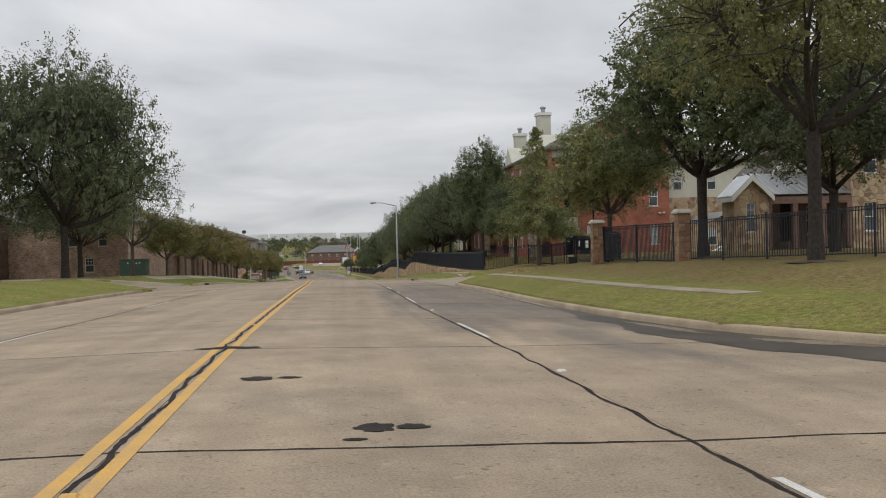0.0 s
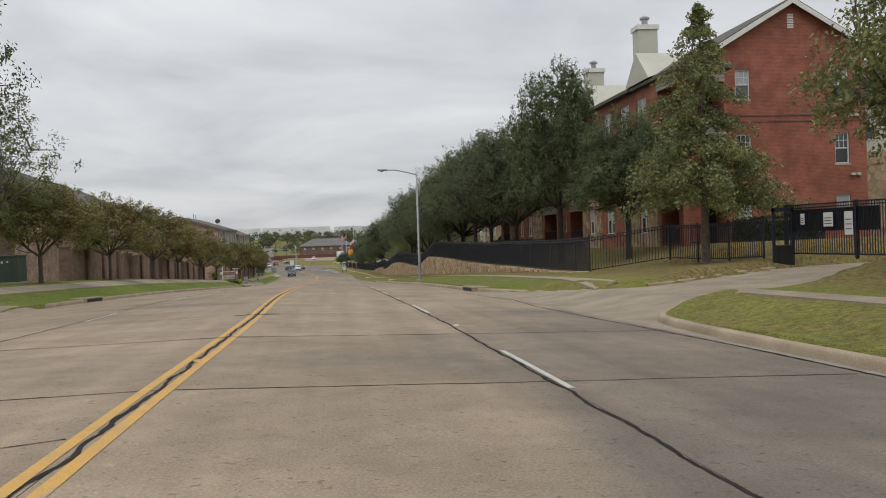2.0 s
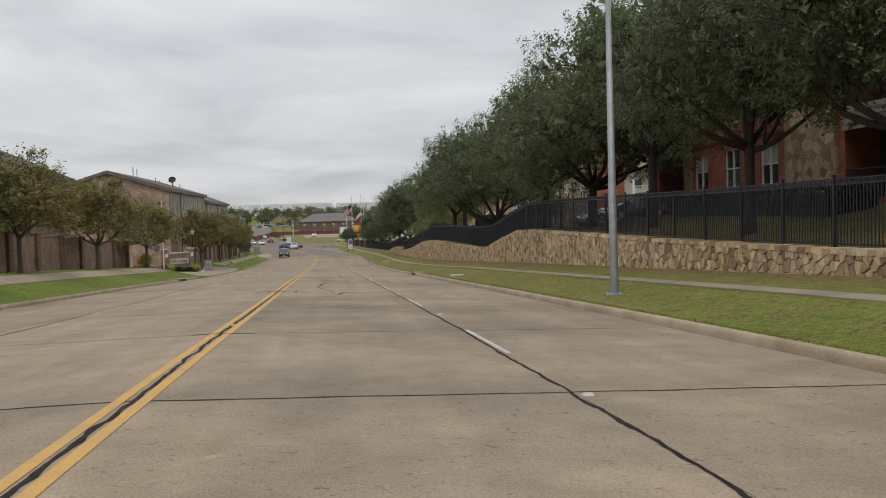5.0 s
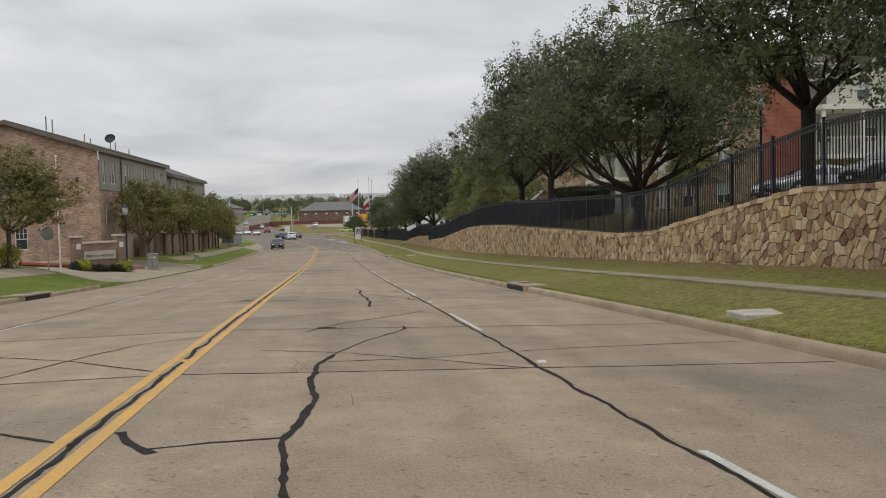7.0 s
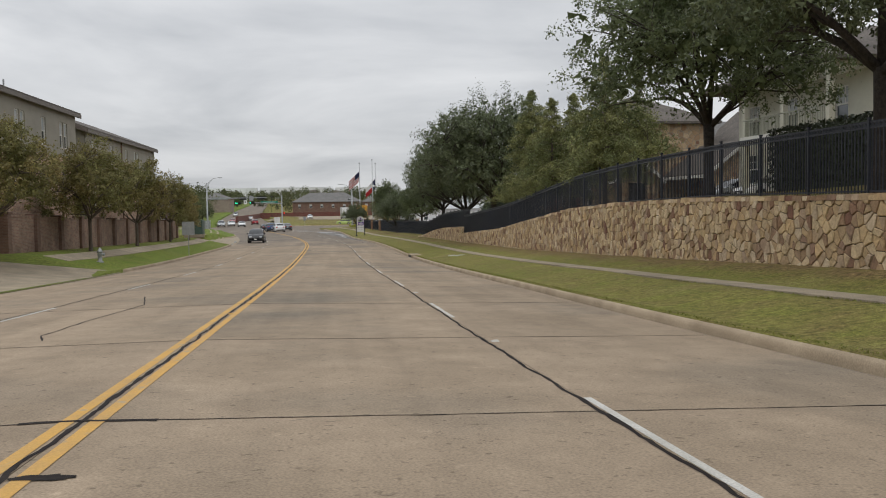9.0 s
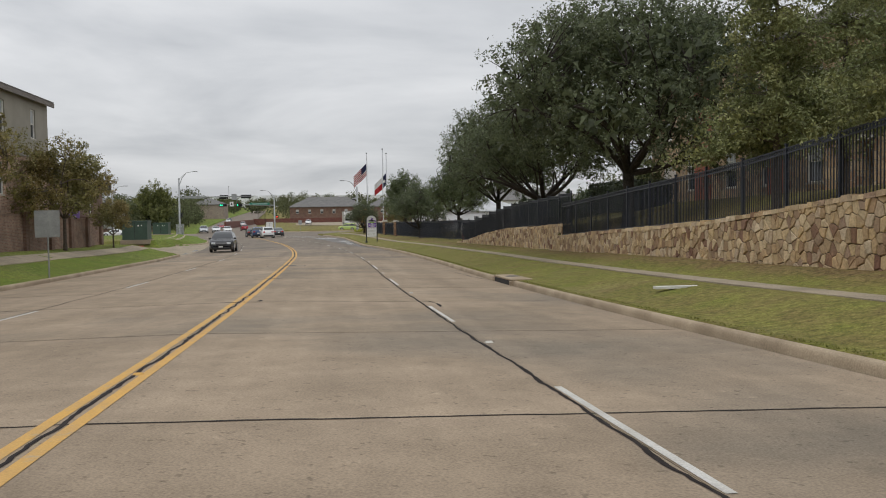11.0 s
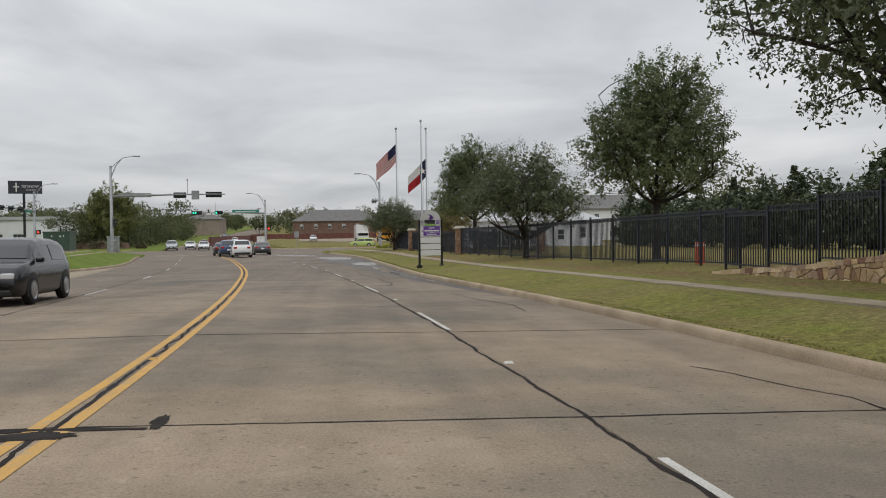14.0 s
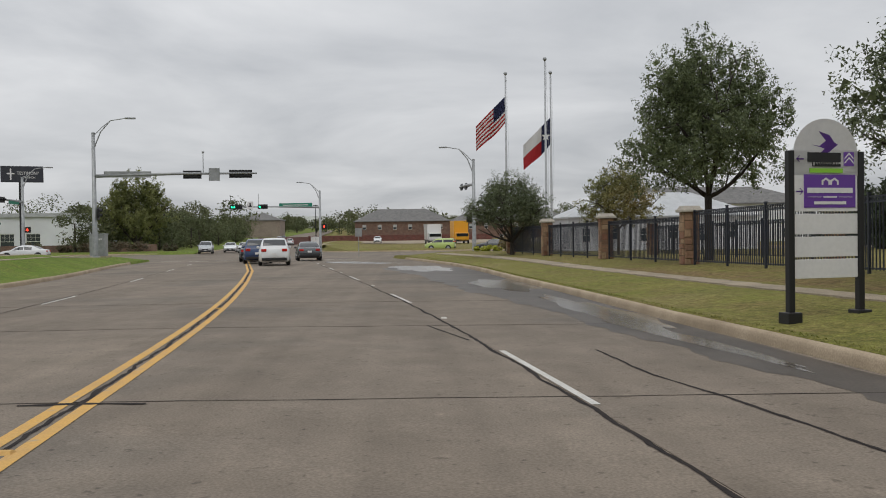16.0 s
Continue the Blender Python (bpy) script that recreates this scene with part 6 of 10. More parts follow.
    if inner:
        leaves = np.concatenate([leaves, leaf_cloud(inner, [0.2 * size] * len(inner), 2, 0.17 * size, rnd)])
    quads_object("crown", leaves, leaf, t)
    return t


def cypress(name, height, spread, trunk_h, trunk_r, seed, leaf, label, layers=30, droop=0.30, per=26, twig=0.12, group="roadside trees", arms=9, category="tree"):
    """A conical conifer: straight trunk, tiers of arching boughs hung with feathery sprays."""
    rnd = np.random.default_rng(seed)
    t = thing(name, label, category, group=group)
    bm = bmesh.new()
    tube(bm, [(0, 0, -0.3), (0, 0, 0), (0, 0, trunk_h), (0, 0, height * 0.97)], [trunk_r * 1.6, trunk_r * 1.25, trunk_r * 0.9, 0.015], 10)
    cs, rs = [], []
    for k in range(layers):
        s = k / (layers - 1)
        z = trunk_h + (height - trunk_h) * s * 0.97
        reach = spread * (1 - s) ** 0.8 * rnd.uniform(0.72, 1.05) + 0.15
        for i in range(max(4, int(arms * (1 - s * 0.55)))):
            a = rnd.uniform(0, 2 * math.pi)
            z = trunk_h + (height - trunk_h) * min(1.0, max(0.0, s + rnd.uniform(-0.03, 0.03))) * 0.97
            r = reach * rnd.uniform(0.5, 1.12)
            e = Vector((math.cos(a) * r, math.sin(a) * r, z + r * (0.30 - droop) * 0.9))
            st = Vector((math.cos(a), math.sin(a), 0)) * 0.004 + Vector((0, 0, z))
            pts = [st, st.lerp(e, 0.5) + Vector((0, 0, r * 0.14)), e]
            tube(bm, pts, [max(0.012, trunk_r * 0.26 * (1 - s)), 0.012, 0.005], 4, cap=False)
            for q in np.linspace(0.3, 1.0, max(3, int(r / 0.30))):
                p = pts[0].lerp(pts[1], q * 2) if q < 0.5 else pts[1].lerp(pts[2], q * 2 - 1)
                cs.append((p.x, p.y, p.z - 0.08)); rs.append(0.24 + 0.09 * r)
    part("trunk", bm, M_BARK2, t, "straight trunk with thin arching boughs", True)
    quads_object("crown", leaf_cloud(cs, rs, per, twig, rnd, flat=0.75, droop=0.45), leaf, t)
    return t


def plant(src, x, y, scale=1.0, turn=0.0, sink=0.0, squash=1.0, z=None, label=""):
    zz = ground_at(x, y) if z is None else z
    m = Matrix.Translation((x, y, zz - sink)) @ Matrix.Rotation(radians(turn), 4, "Z") @ Matrix.Diagonal((scale, scale, scale * squash, 1))
    c = copy_thing(src, Matrix())
    c.matrix_basis = m
    if label:
        c["label"] = label
    return c


def move_to(src, x, y, scale=1.0, turn=0.0, squash=1.0):
    src.matrix_basis = Matrix.Translation((x, y, ground_at(x, y))) @ Matrix.Rotation(radians(turn), 4, "Z") @ Matrix.Diagonal((scale, scale, scale * squash, 1))
    return src


def plant_o(src, o, y, scale=1.0, turn=0.0, squash=1.0, label=""):
    return plant(src, xc(y) + o, y, scale, turn, 0.0, squash, label=label)


LO = "live oak with dense dark green leaves behind an iron fence"
oak_a = oak("oak_tree", 10.6, 6.0, 2.9, 0.21, 11, M_LEAF_G, LO, clumps=900, per=52, leaf_size=0.071, lobes=8, floor=0.07)
oak_b = oak("oak_tree", 10.2, 5.6, 2.7, 0.19, 23, M_LEAF, LO, clumps=860, per=52, limbs=6, leaf_size=0.071, lobes=8, floor=0.13)
oak_c = oak("oak_tree", 9.6, 5.6, 1.6, 0.23, 37, M_LEAF, "live oak forking low into crooked dark stems", clumps=800, per=52, limbs=7, low=0.12, leaf_size=0.071, lobes=8, floor=0.16)
oak_y = oak("oak_tree", 11.6, 5.9, 3.9, 0.22, 41, M_LEAF_Y, "oak with yellowing leaves on a mulched berm", clumps=760, per=52, leaf_size=0.073, lobes=8, fill=0.2, floor=0.20, low=0.08)
oak_s = oak("young_oak_tree", 6.8, 3.3, 1.9, 0.10, 53, M_LEAF_S, "young oak with thin olive and rust-tinged leaves", clumps=460, per=48, limbs=5, bark=M_BARK2, leaf_size=0.070, floor=0.0, lobes=7, fill=0.55, spray=1.2)
oak_t = oak("young_oak_tree", 7.0, 3.1, 1.8, 0.11, 67, M_LEAF_S, "young oak with upright twigs above its crown", clumps=460, per=48, limbs=5, bark=M_BARK2, leaf_size=0.070, floor=0.0, lobes=7, fill=0.55, spray=1.2)
oak_d = oak("oak_tree", 11.0, 4.9, 3.1, 0.19, 79, M_LEAF_G, "upright dark oak with pale gaps in its crown", clumps=760, per=60, limbs=6, leaf_size=0.073, lobes=8, fill=1.2)
oak_w = oak("oak_tree", 11.0, 7.4, 2.5, 0.24, 131, M_LEAF, "wide live oak with boughs hanging low over an iron fence", clumps=1150, per=52, limbs=7, leaf_size=0.073, lobes=10, floor=-0.02, fill=1.6, low=-0.08)
cyp = cypress("bald_cypress", 10.8, 3.6, 2.6, 0.15, 5, M_LEAF_C, "bald cypress with tiers of feathery drooping boughs", layers=19, per=40, arms=11, droop=0.40, twig=0.08)
elm = oak("elm_tree", 8.7, 4.9, 2.9, 0.15, 71, M_LEAF_C, "broad cypress-like tree with drooping sprays beside the gated drive", clumps=620, per=60, limbs=6, bark=M_BARK2, leaf_size=0.072, lobes=9, floor=0.04, droop=0.55, spray=1.15)
ced = cypress("cedar_tree", 7.5, 2.3, 0.3, 0.14, 9, M_LEAF_J, "dark conical cedar in a row", layers=20, droop=0.05, per=12, group="row of cedars", arms=8, twig=0.16)

# right side, in order along the road
move_to(oak_y, xc(26.5) + 16.9, 26.5, 1.0, 20, 1.1)
plant_o(oak_d, 19.6, 41.5, 1.28, 80, 1.04, label="live oak with a black trunk on a mulched berm")
plant_o(oak_b, 22.9, 35.5, 1.0, 200, label="live oak with a black trunk on a mulched berm")
move_to(cyp, xc(65.6) + 17.15, 65.6, 1.0, 30)
move_to(elm, xc(50.6) + 17.8, 50.6, 1.0, 0)
plant_o(oak_d, 17.5, 76.0, 0.75, 140, 0.98, label="live oak with a clear trunk behind an iron fence")
plant_o(oak_d, 15.9, 83.5, 0.82, 40, 1.38)
plant_o(oak_b, 16.2, 97.3, 0.90, 250, 1.12, label="live oak with a clear trunk behind an iron fence")
plant_o(oak_b, 15.6, 104.2, 0.86, 300, 1.26)
move_to(oak_a, xc(113.5) + 15.9, 113.5, 0.90, 10, 1.2)
plant_o(oak_w, 16.2, 123.0, 0.86, 250)
plant_o(oak_a, 16.1, 132.9, 1.0, 200)
plant_o(oak_c, 15.3, 145.2, 1.05, 60, label="live oak with a thick black forked trunk")
move_to(oak_b, xc(158.8) + 14.8, 158.8, 1.0, 30, 1.1)
plant_o(oak_a, 15.4, 169.6, 0.92, 320)
plant_o(cyp, 22.5, 157.0, 0.62, 100, label="small bald cypress beside the parked cars")
plant_o(cyp, 15.6, 182.0, 0.72, 60)
plant_o(cyp, 15.0, 190.0, 0.68, 10)
plant_o(cyp, 15.6, 197.6, 0.86, 120)
plant_o(cyp, 19.0, 199.5, 0.80, 220, label="bald cypress before a stone-faced block")
plant_o(elm, 18.6, 188.5, 0.72, 140, label="dark spreading tree inside the iron fence")
move_to(oak_w, xc(210.4) + 15.4, 210.4, 1.06, 170)
plant_o(cyp, 26.6, 235.7, 0.72, 200, label="small bald cypress behind a clipped hedge")
move_to(oak_c, xc(228.7) + 16.2, 228.7, 1.10, 150, 0.97)
plant_o(oak_b, 15.5, 238.6, 1.0, 215, 1.0)
move_to(oak_d, xc(253.5) + 15.6, 253.5, 0.73, 75)
plant_o(oak_c, 14.5, 266.4, 0.64, 10)
plant_o(oak_d, 16.4, 282.4, 0.68, 200, 1.10)
plant_o(oak_c, 15.1, 303.0, 0.52, 100)
plant_o(oak_s, 18.6, 296.0, 0.70, 40)
# left side: the big oak at the start and the row of young trees before the brick wall
plant_o(oak_w, -16.6, 63.0, 1.06, 250, 1.42, label="large dark live oak beside a green cabinet")
plant_o(oak_b, -23.0, 90.0, 1.25, 40, label="large dark live oak behind the brick wall")
plant_o(oak_b, -27.0, 60.0, 1.25, 200, label="large dark live oak behind the brick wall")
plant_o(oak_s, -21.5, 108.0, 1.3, 40, label="tall pale-leaved tree behind the brick wall")
ash = oak("ash_tree", 10.4, 5.0, 2.6, 0.15, 97, M_LEAF_P, "tall ash with thin pale green leaves and bare twigs", clumps=300, per=52, limbs=6, bark=M_BARK2, leaf_size=0.07, lobes=8, fill=0.0)
move_to(ash, xc(76) - 15.0, 76.0, 1.0, 0)
for i, (y, s) in enumerate(((92.1, 1.04), (106.3, 1.10), (120.8, 1.06), (134.5, 1.05), (149.0, 1.0))):
    plant_o((oak_s, oak_t)[i % 2], -12.5 + 0.2 * math.sin(i * 2.1), y, s, 47 * i, 0.82)
for i, (y, s) in enumerate(((178.7, 1.02), (194.0, 1.0), (208.2, 0.98), (223.5, 0.95), (234.6, 0.50))):
    plant_o((oak_t, oak_s)[i % 2], -12.3 + 0.2 * math.sin(i * 1.7), y, s, 61 * i + 20)
move_to(oak_s, xc(268) - 24, 268, 0.9, 0)
move_to(oak_t, xc(78) - 12.6, 78.0, 1.0, 0, 0.78)
# the row of cedars behind the lawn
move_to(ced, 32.0, 252.0, 0.8, 0)
for i, y in enumerate(np.arange(222, 318, 4.4)):
    plant(ced, 33.0 - (y - 250) * 0.05 + 1.2 * math.sin(i * 3.3), float(y), 0.60 + 0.24 * abs(math.sin(i * 1.9)), 53 * i)


# ---- buildings ----
WIN_CACHE = {}


def window_parts(w, h, style):
    """Meshes of a sash window: frame with rails and bars, upper and lower pane, sill."""
    key = (round(w, 2), round(h, 2), style)
    if key in WIN_CACHE:
        return WIN_CACHE[key]
    out = []

    def finish(name, bm, m):
        me = bpy.data.meshes.new(name)
        bmesh.ops.recalc_face_normals(bm, faces=bm.faces)
        bm.to_mesh(me); bm.free(); me.materials.append(m)
        out.append((name, me))
    bm = bmesh.new()
    t = 0.06
    for x0, x1, z0, z1 in ((0, t, 0, h), (w - t, w, 0, h), (t, w - t, 0, t), (t, w - t, h - t, h), (t, w - t, h / 2 - 0.03, h / 2 + 0.03)):
        box(bm, x0, x1, 0.03, 0.10, z0, z1)
    if "bars" in style:
        n = 3 if w > 0.8 else 2
        for k in range(1, n):
            box(bm, w * k / n - 0.014, w * k / n + 0.014, 0.045, 0.075, h / 2 + 0.03, h - t)
        box(bm, t, w - t, 0.045, 0.075, h * 0.75 - 0.014, h * 0.75 + 0.014)
    if "pair" in style:
        box(bm, w / 2 - 0.05, w / 2 + 0.05, 0.02, 0.10, t, h - t)
    finish("window_frame", bm, M_TRIM)
    bm = bmesh.new(); box(bm, t, w - t, 0.08, 0.09, h / 2, h - t); finish("pane", bm, M_BLIND if "blind" in style else M_GLASS)
    bm = bmesh.new(); box(bm, t, w - t, 0.09, 0.10, t, h / 2); finish("pane", bm, M_BLIND if "full" in style else M_GLASS)
    bm = bmesh.new(); box(bm, -0.06, w + 0.06, -0.05, 0.10, -0.08, -0.002); finish("sill", bm, M_CREAM)
    WIN_CACHE[key] = out
    return out


def facade(b, origin, yaw, width, height, openings, material, apex=None, depth=0.22, name="wall"):
    """One wall of a building with real openings. Openings: (u, v, w, h, kind); kinds: win.., dark, balcony."""
    m = Matrix.Translation(origin) @ Matrix.Rotation(radians(yaw), 4, "Z")
    us = sorted({0.0, width, *[o[0] for o in openings], *[o[0] + o[2] for o in openings]})
    vs = sorted({0.0, height, *[o[1] for o in openings], *[o[1] + o[3] for o in openings]})
    bm = bmesh.new()

    def quad(*pts):
        bm.faces.new([bm.verts.new(p) for p in pts])
    for a, c in zip(us, us[1:]):
        for d, e in zip(vs, vs[1:]):
            cu, cv = (a + c) / 2, (d + e) / 2
            if any(o[0] < cu < o[0] + o[2] and o[1] < cv < o[1] + o[3] for o in openings):
                continue
            quad((a, 0, d), (c, 0, d), (c, 0, e), (a, 0, e))
    for u, v, w, h, kind in openings:
        dp = 1.5 if kind == "balcony" else depth
        quad((u, 0, v), (u, dp, v), (u, dp, v + h), (u, 0, v + h))
        quad((u + w, 0, v), (u + w, 0, v + h), (u + w, dp, v + h), (u + w, dp, v))
        quad((u, 0, v), (u + w, 0, v), (u + w, dp, v), (u, dp, v))
        quad((u, 0, v + h), (u, dp, v + h), (u + w, dp, v + h), (u + w, 0, v + h))
    if apex:
        bm.faces.new([bm.verts.new(p) for p in ((0, 0, height), (width, 0, height), (apex[0], 0, apex[1]))])
    o = part(name, bm, material, b)
    o.matrix_local = m
    for u, v, w, h, kind in openings:
        if kind.startswith("win"):
            holder = new("window")
            holder.empty_display_size = 0.1
            holder.parent = b
            holder.matrix_local = m @ Matrix.Translation((u, 0.04, v))
            for nm, me in window_parts(w, h, kind):
                q = new(nm, me); q.parent = holder
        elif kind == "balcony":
            # back wall coloured near-black for the shade deep in the balcony
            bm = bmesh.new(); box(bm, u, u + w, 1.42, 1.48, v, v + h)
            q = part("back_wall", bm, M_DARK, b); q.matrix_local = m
            bm = bmesh.new()
            for k in range(4):
                vs = box(bm, u - 0.05, u + w + 0.05, -0.10, 0.02, v + h - 0.06 + k * 0.22, v + h + 0.155 + k * 0.22)
                for q in vs[4:]:
                    q.co.y += 0.03 if q.co.y < -0.05 else 0.0
            q = part("siding_band", bm, M_SIDING_T, b, "lapped grey-green siding"); q.matrix_local = m
            bm = bmesh.new()
            box(bm, u, u + w, -0.04, 0.0, v + 1.0, v + 1.05); box(bm, u, u + w, -0.04, 0.0, v + 0.08, v + 0.12)
            for k in range(int(w / 0.12)):
                box(bm, u + 0.05 + k * 0.12, u + 0.066 + k * 0.12, -0.03, -0.014, v + 0.12, v + 1.0)
            q = part("railing", bm, M_IRON, b); q.matrix_local = m
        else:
            # near-black plate across the opening in place of its shade
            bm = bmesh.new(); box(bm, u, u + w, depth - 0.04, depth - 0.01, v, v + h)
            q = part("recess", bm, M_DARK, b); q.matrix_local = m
    return m


def gable_roof(b, x0, x1, y0, y1, z_eave, z_ridge, axis, material, over=0.45, thick=0.16, name="roof", fascia=None):
    """Two sloping slabs with overhang; the ridge runs along axis."""
    bm = bmesh.new()
    if axis == "y":
        mid = (x0 + x1) / 2
        k = (z_ridge - z_eave) / (mid - x0)
        prof = [(x0 - over, z_eave - over * k), (mid, z_ridge), (x1 + over, z_eave - over * k)]
        a, c = y0 - over, y1 + over
        rings = [[Vector((u, s, z + 0.02)) for u, z in prof] + [Vector((u, s, z + thick)) for u, z in reversed(prof)] for s in (a, c)]
    else:
        mid = (y0 + y1) / 2
        k = (z_ridge - z_eave) / (mid - y0)
        prof = [(y0 - over, z_eave - over * k), (mid, z_ridge), (y1 + over, z_eave - over * k)]
        a, c = x0 - over, x1 + over
        rings = [[Vector((s, u, z + 0.02)) for u, z in prof] + [Vector((s, u, z + thick)) for u, z in reversed(prof)] for s in (a, c)]
    r = [[bm.verts.new(p) for p in ring] for ring in rings]
    n = 6
    for i in range(n):
        bm.faces.new((r[0][i], r[0][(i + 1) % n], r[1][(i + 1) % n], r[1][i]))
    bm.faces.new(r[0]); bm.faces.new(list(reversed(r[1])))
    part(name, bm, material, b)
    # fascia along the eaves
    bm = bmesh.new()
    for ring in rings:
        pass
    if axis == "y":
        for u, s in ((x0 - over, -1), (x1 + over, 1)):
            box(bm, u - 0.03, u + 0.03, a, c, z_eave - over * k - 0.18, z_eave - over * k + 0.05)
        fas = [(x0 - over, z_eave - over * k, mid, z_ridge), (mid, z_ridge, x1 + over, z_eave - over * k)]
        for u0, w0, u1, w1 in fas:
            for s in (a - 0.03, c - 0.02):
                vs = [bm.verts.new(p) for p in ((u0, s, w0 - 0.2), (u1, s, w1 - 0.2), (u1, s, w1 + 0.1), (u0, s, w0 + 0.1), (u0, s + 0.05, w0 - 0.2), (u1, s + 0.05, w1 - 0.2), (u1, s + 0.05, w1 + 0.1), (u0, s + 0.05, w0 + 0.1))]
                for f in ((0, 1, 2, 3), (4, 7, 6, 5), (0, 4, 5, 1), (3, 2, 6, 7), (0, 3, 7, 4), (1, 5, 6, 2)):
                    bm.faces.new([vs[i] for i in f])
    else:
        for u in (y0 - over, y1 + over):
            box(bm, a, c, u - 0.03, u + 0.03, z_eave - over * k - 0.18, z_eave - over * k + 0.05)
        for u0, w0, u1, w1 in ((y0 - over, z_eave - over * k, mid, z_ridge), (mid, z_ridge, y1 + over, z_eave - over * k)):
            for s in (a - 0.03, c - 0.02):
                vs = [bm.verts.new(p) for p in ((s, u0, w0 - 0.2), (s, u1, w1 - 0.2), (s, u1, w1 + 0.1), (s, u0, w0 + 0.1), (s + 0.05, u0, w0 - 0.2), (s + 0.05, u1, w1 - 0.2), (s + 0.05, u1, w1 + 0.1), (s + 0.05, u0, w0 + 0.1))]
                for f in ((0, 1, 2, 3), (4, 7, 6, 5), (0, 4, 5, 1), (3, 2, 6, 7), (0, 3, 7, 4), (1, 5, 6, 2)):
                    bm.faces.new([vs[i] for i in f])
    part("fascia", bm, fascia or M_TRIM, b, "painted fascia board")


def hip_roof(b, x0, x1, y0, y1, z_eave, rise, material, over=0.45, name="roof"):
    bm = bmesh.new()
    x0, x1, y0, y1 = x0 - over, x1 + over, y0 - over, y1 + over
    w, l = x1 - x0, y1 - y0
    if w < l:
        a, c = ((x0 + x1) / 2, y0 + w / 2), ((x0 + x1) / 2, y1 - w / 2)
    else:
        a, c = (x0 + l / 2, (y0 + y1) / 2), (x1 - l / 2, (y0 + y1) / 2)
    low = [bm.verts.new((x, y, z_eave - 0.15)) for x, y in ((x0, y0), (x1, y0), (x1, y1), (x0, y1))]
    up = [bm.verts.new((v.co.x, v.co.y, z_eave + 0.05)) for v in low]
    ra, rc = bm.verts.new((*a, z_eave + rise)), bm.verts.new((*c, z_eave + rise))
    for i in range(4):
        bm.faces.new((low[i], low[(i + 1) % 4], up[(i + 1) % 4], up[i]))
    bm.faces.new(list(reversed(low)))
    if w < l:
        bm.faces.new((up[0], up[1], ra)); bm.faces.new((up[1], up[2], rc, ra)); bm.faces.new((up[2], up[3], rc)); bm.faces.new((up[3], up[0], ra, rc))
    else:
        bm.faces.new((up[0], up[1], rc, ra)); bm.faces.new((up[1], up[2], rc)); bm.faces.new((up[2], up[3], ra, rc)); bm.faces.new((up[3], up[0], ra))
    part(name, bm, material, b)


def block(b, x0, x1, y0, y1, z0, z1, material, name="wall", bevel=0.0, label=""):
    bm = bmesh.new()
    box(bm, x0, x1, y0, y1, z0, z1, bevel)
    return part(name, bm, material, b, label)


def chimney(b, x, y, z0, z1, w=1.3, d=1.1):
    bm = bmesh.new()
    box(bm, x - w / 2, x + w / 2, y - d / 2, y + d / 2, z0, z1)
    c = part("chimney", bm, M_SIDING, b, "tall cream-sided chimney")
    bm = bmesh.new()
    box(bm, x - w / 2 - 0.1, x + w / 2 + 0.1, y - d / 2 - 0.1, y + d / 2 + 0.1, z1 - 0.25, z1 + 0.05)
    part("cap", bm, M_TRIM, c)
    bm = bmesh.new()
    lathe(bm, [(0.2, z1 + 0.05), (0.2, z1 + 0.5), (0.32, z1 + 0.52), (0.32, z1 + 0.62), (0.1, z1 + 0.75)], 12, (x, y, 0))
    part("flue", bm, M_GALV, c)


# red gabled end block
b = thing("apartment_building", "three-storey red brick apartment block with a gabled end", "apartment building")
facade(b, (21.4, 78.0, -0.4), 0, 8.9, 11.3, [(1.15, 8.45, 0.85, 1.65, "win_bars_blind"), (7.05, 8.35, 0.85, 1.75, "win_bars_blind"), (7.0, 4.75, 0.85, 1.75, "win_bars"), (1.15, 4.75, 0.85, 1.75, "win_bars"),
       (1.1, 1.35, 0.85, 1.75, "win_blind_full"), (7.0, 1.25, 0.85, 1.75, "win_blind_full")], M_BRICK_R, apex=(4.5, 13.9))
facade(b, (21.4, 96, -0.4), -90, 18, 11.3, [(2.0, 1.3, 0.9, 1.7, "win_bars_blind"), (2.0, 4.6, 0.9, 1.7, "win_bars_blind")], M_BRICK_R)
facade(b, (30.3, 78, -0.4), 90, 18, 11.3, [], M_BRICK_R)
facade(b, (30.3, 96, -0.4), 180, 8.9, 11.3, [], M_BRICK_R, apex=(4.4, 13.9))
gable_roof(b, 21.4, 30.3, 78.0, 96.0, 10.9, 13.5, "y", M_SHINGLE)
bm = bmesh.new()
for k in range(6):
    box(bm, 25.72, 26.08, 77.95, 78.0, 12.0 + k * 0.14, 12.09 + k * 0.14)
part("gable_vent", bm, M_TRIM, b)
for z in (7.1, 6.78):
    block(b, 21.35, 30.35, 77.96, 78.0, z, z + 0.07, M_BRICK_D, "brick_band")
for x, z in ((29.2, 7.0), (29.55, 7.0), (29.25, 3.65), (29.6, 3.65)):
    block(b, x, x + 0.22, 77.8, 78.0, z, z + 0.14, M_SIDING, "wall_light", 0.02)

# long wing facing the road: brick, stone piers, recessed balconies
b = thing("apartment_building", "long red brick apartment wing with stone piers and recessed balconies", "apartment building")
ops = []
L0, L1, WING_X = 128.0, 76.5, 18.7
for y0, y1, kd in ((92.2, 93.85, "win_pair_blind"), (88.1, 89.8, "win_pair_blind"), (84.6, 86.3, "win_pair_blind"), (81.6, 83.2, "win_pair_blind"), (112.6, 114.2, "win_pair_blind"), (116.2, 117.8, "win_pair"), (119.8, 121.4, "win_pair_blind")):
    for v in (1.0, 4.1, 7.2):
        ops.append((L0 - y1, v, y1 - y0, 1.85, kd))
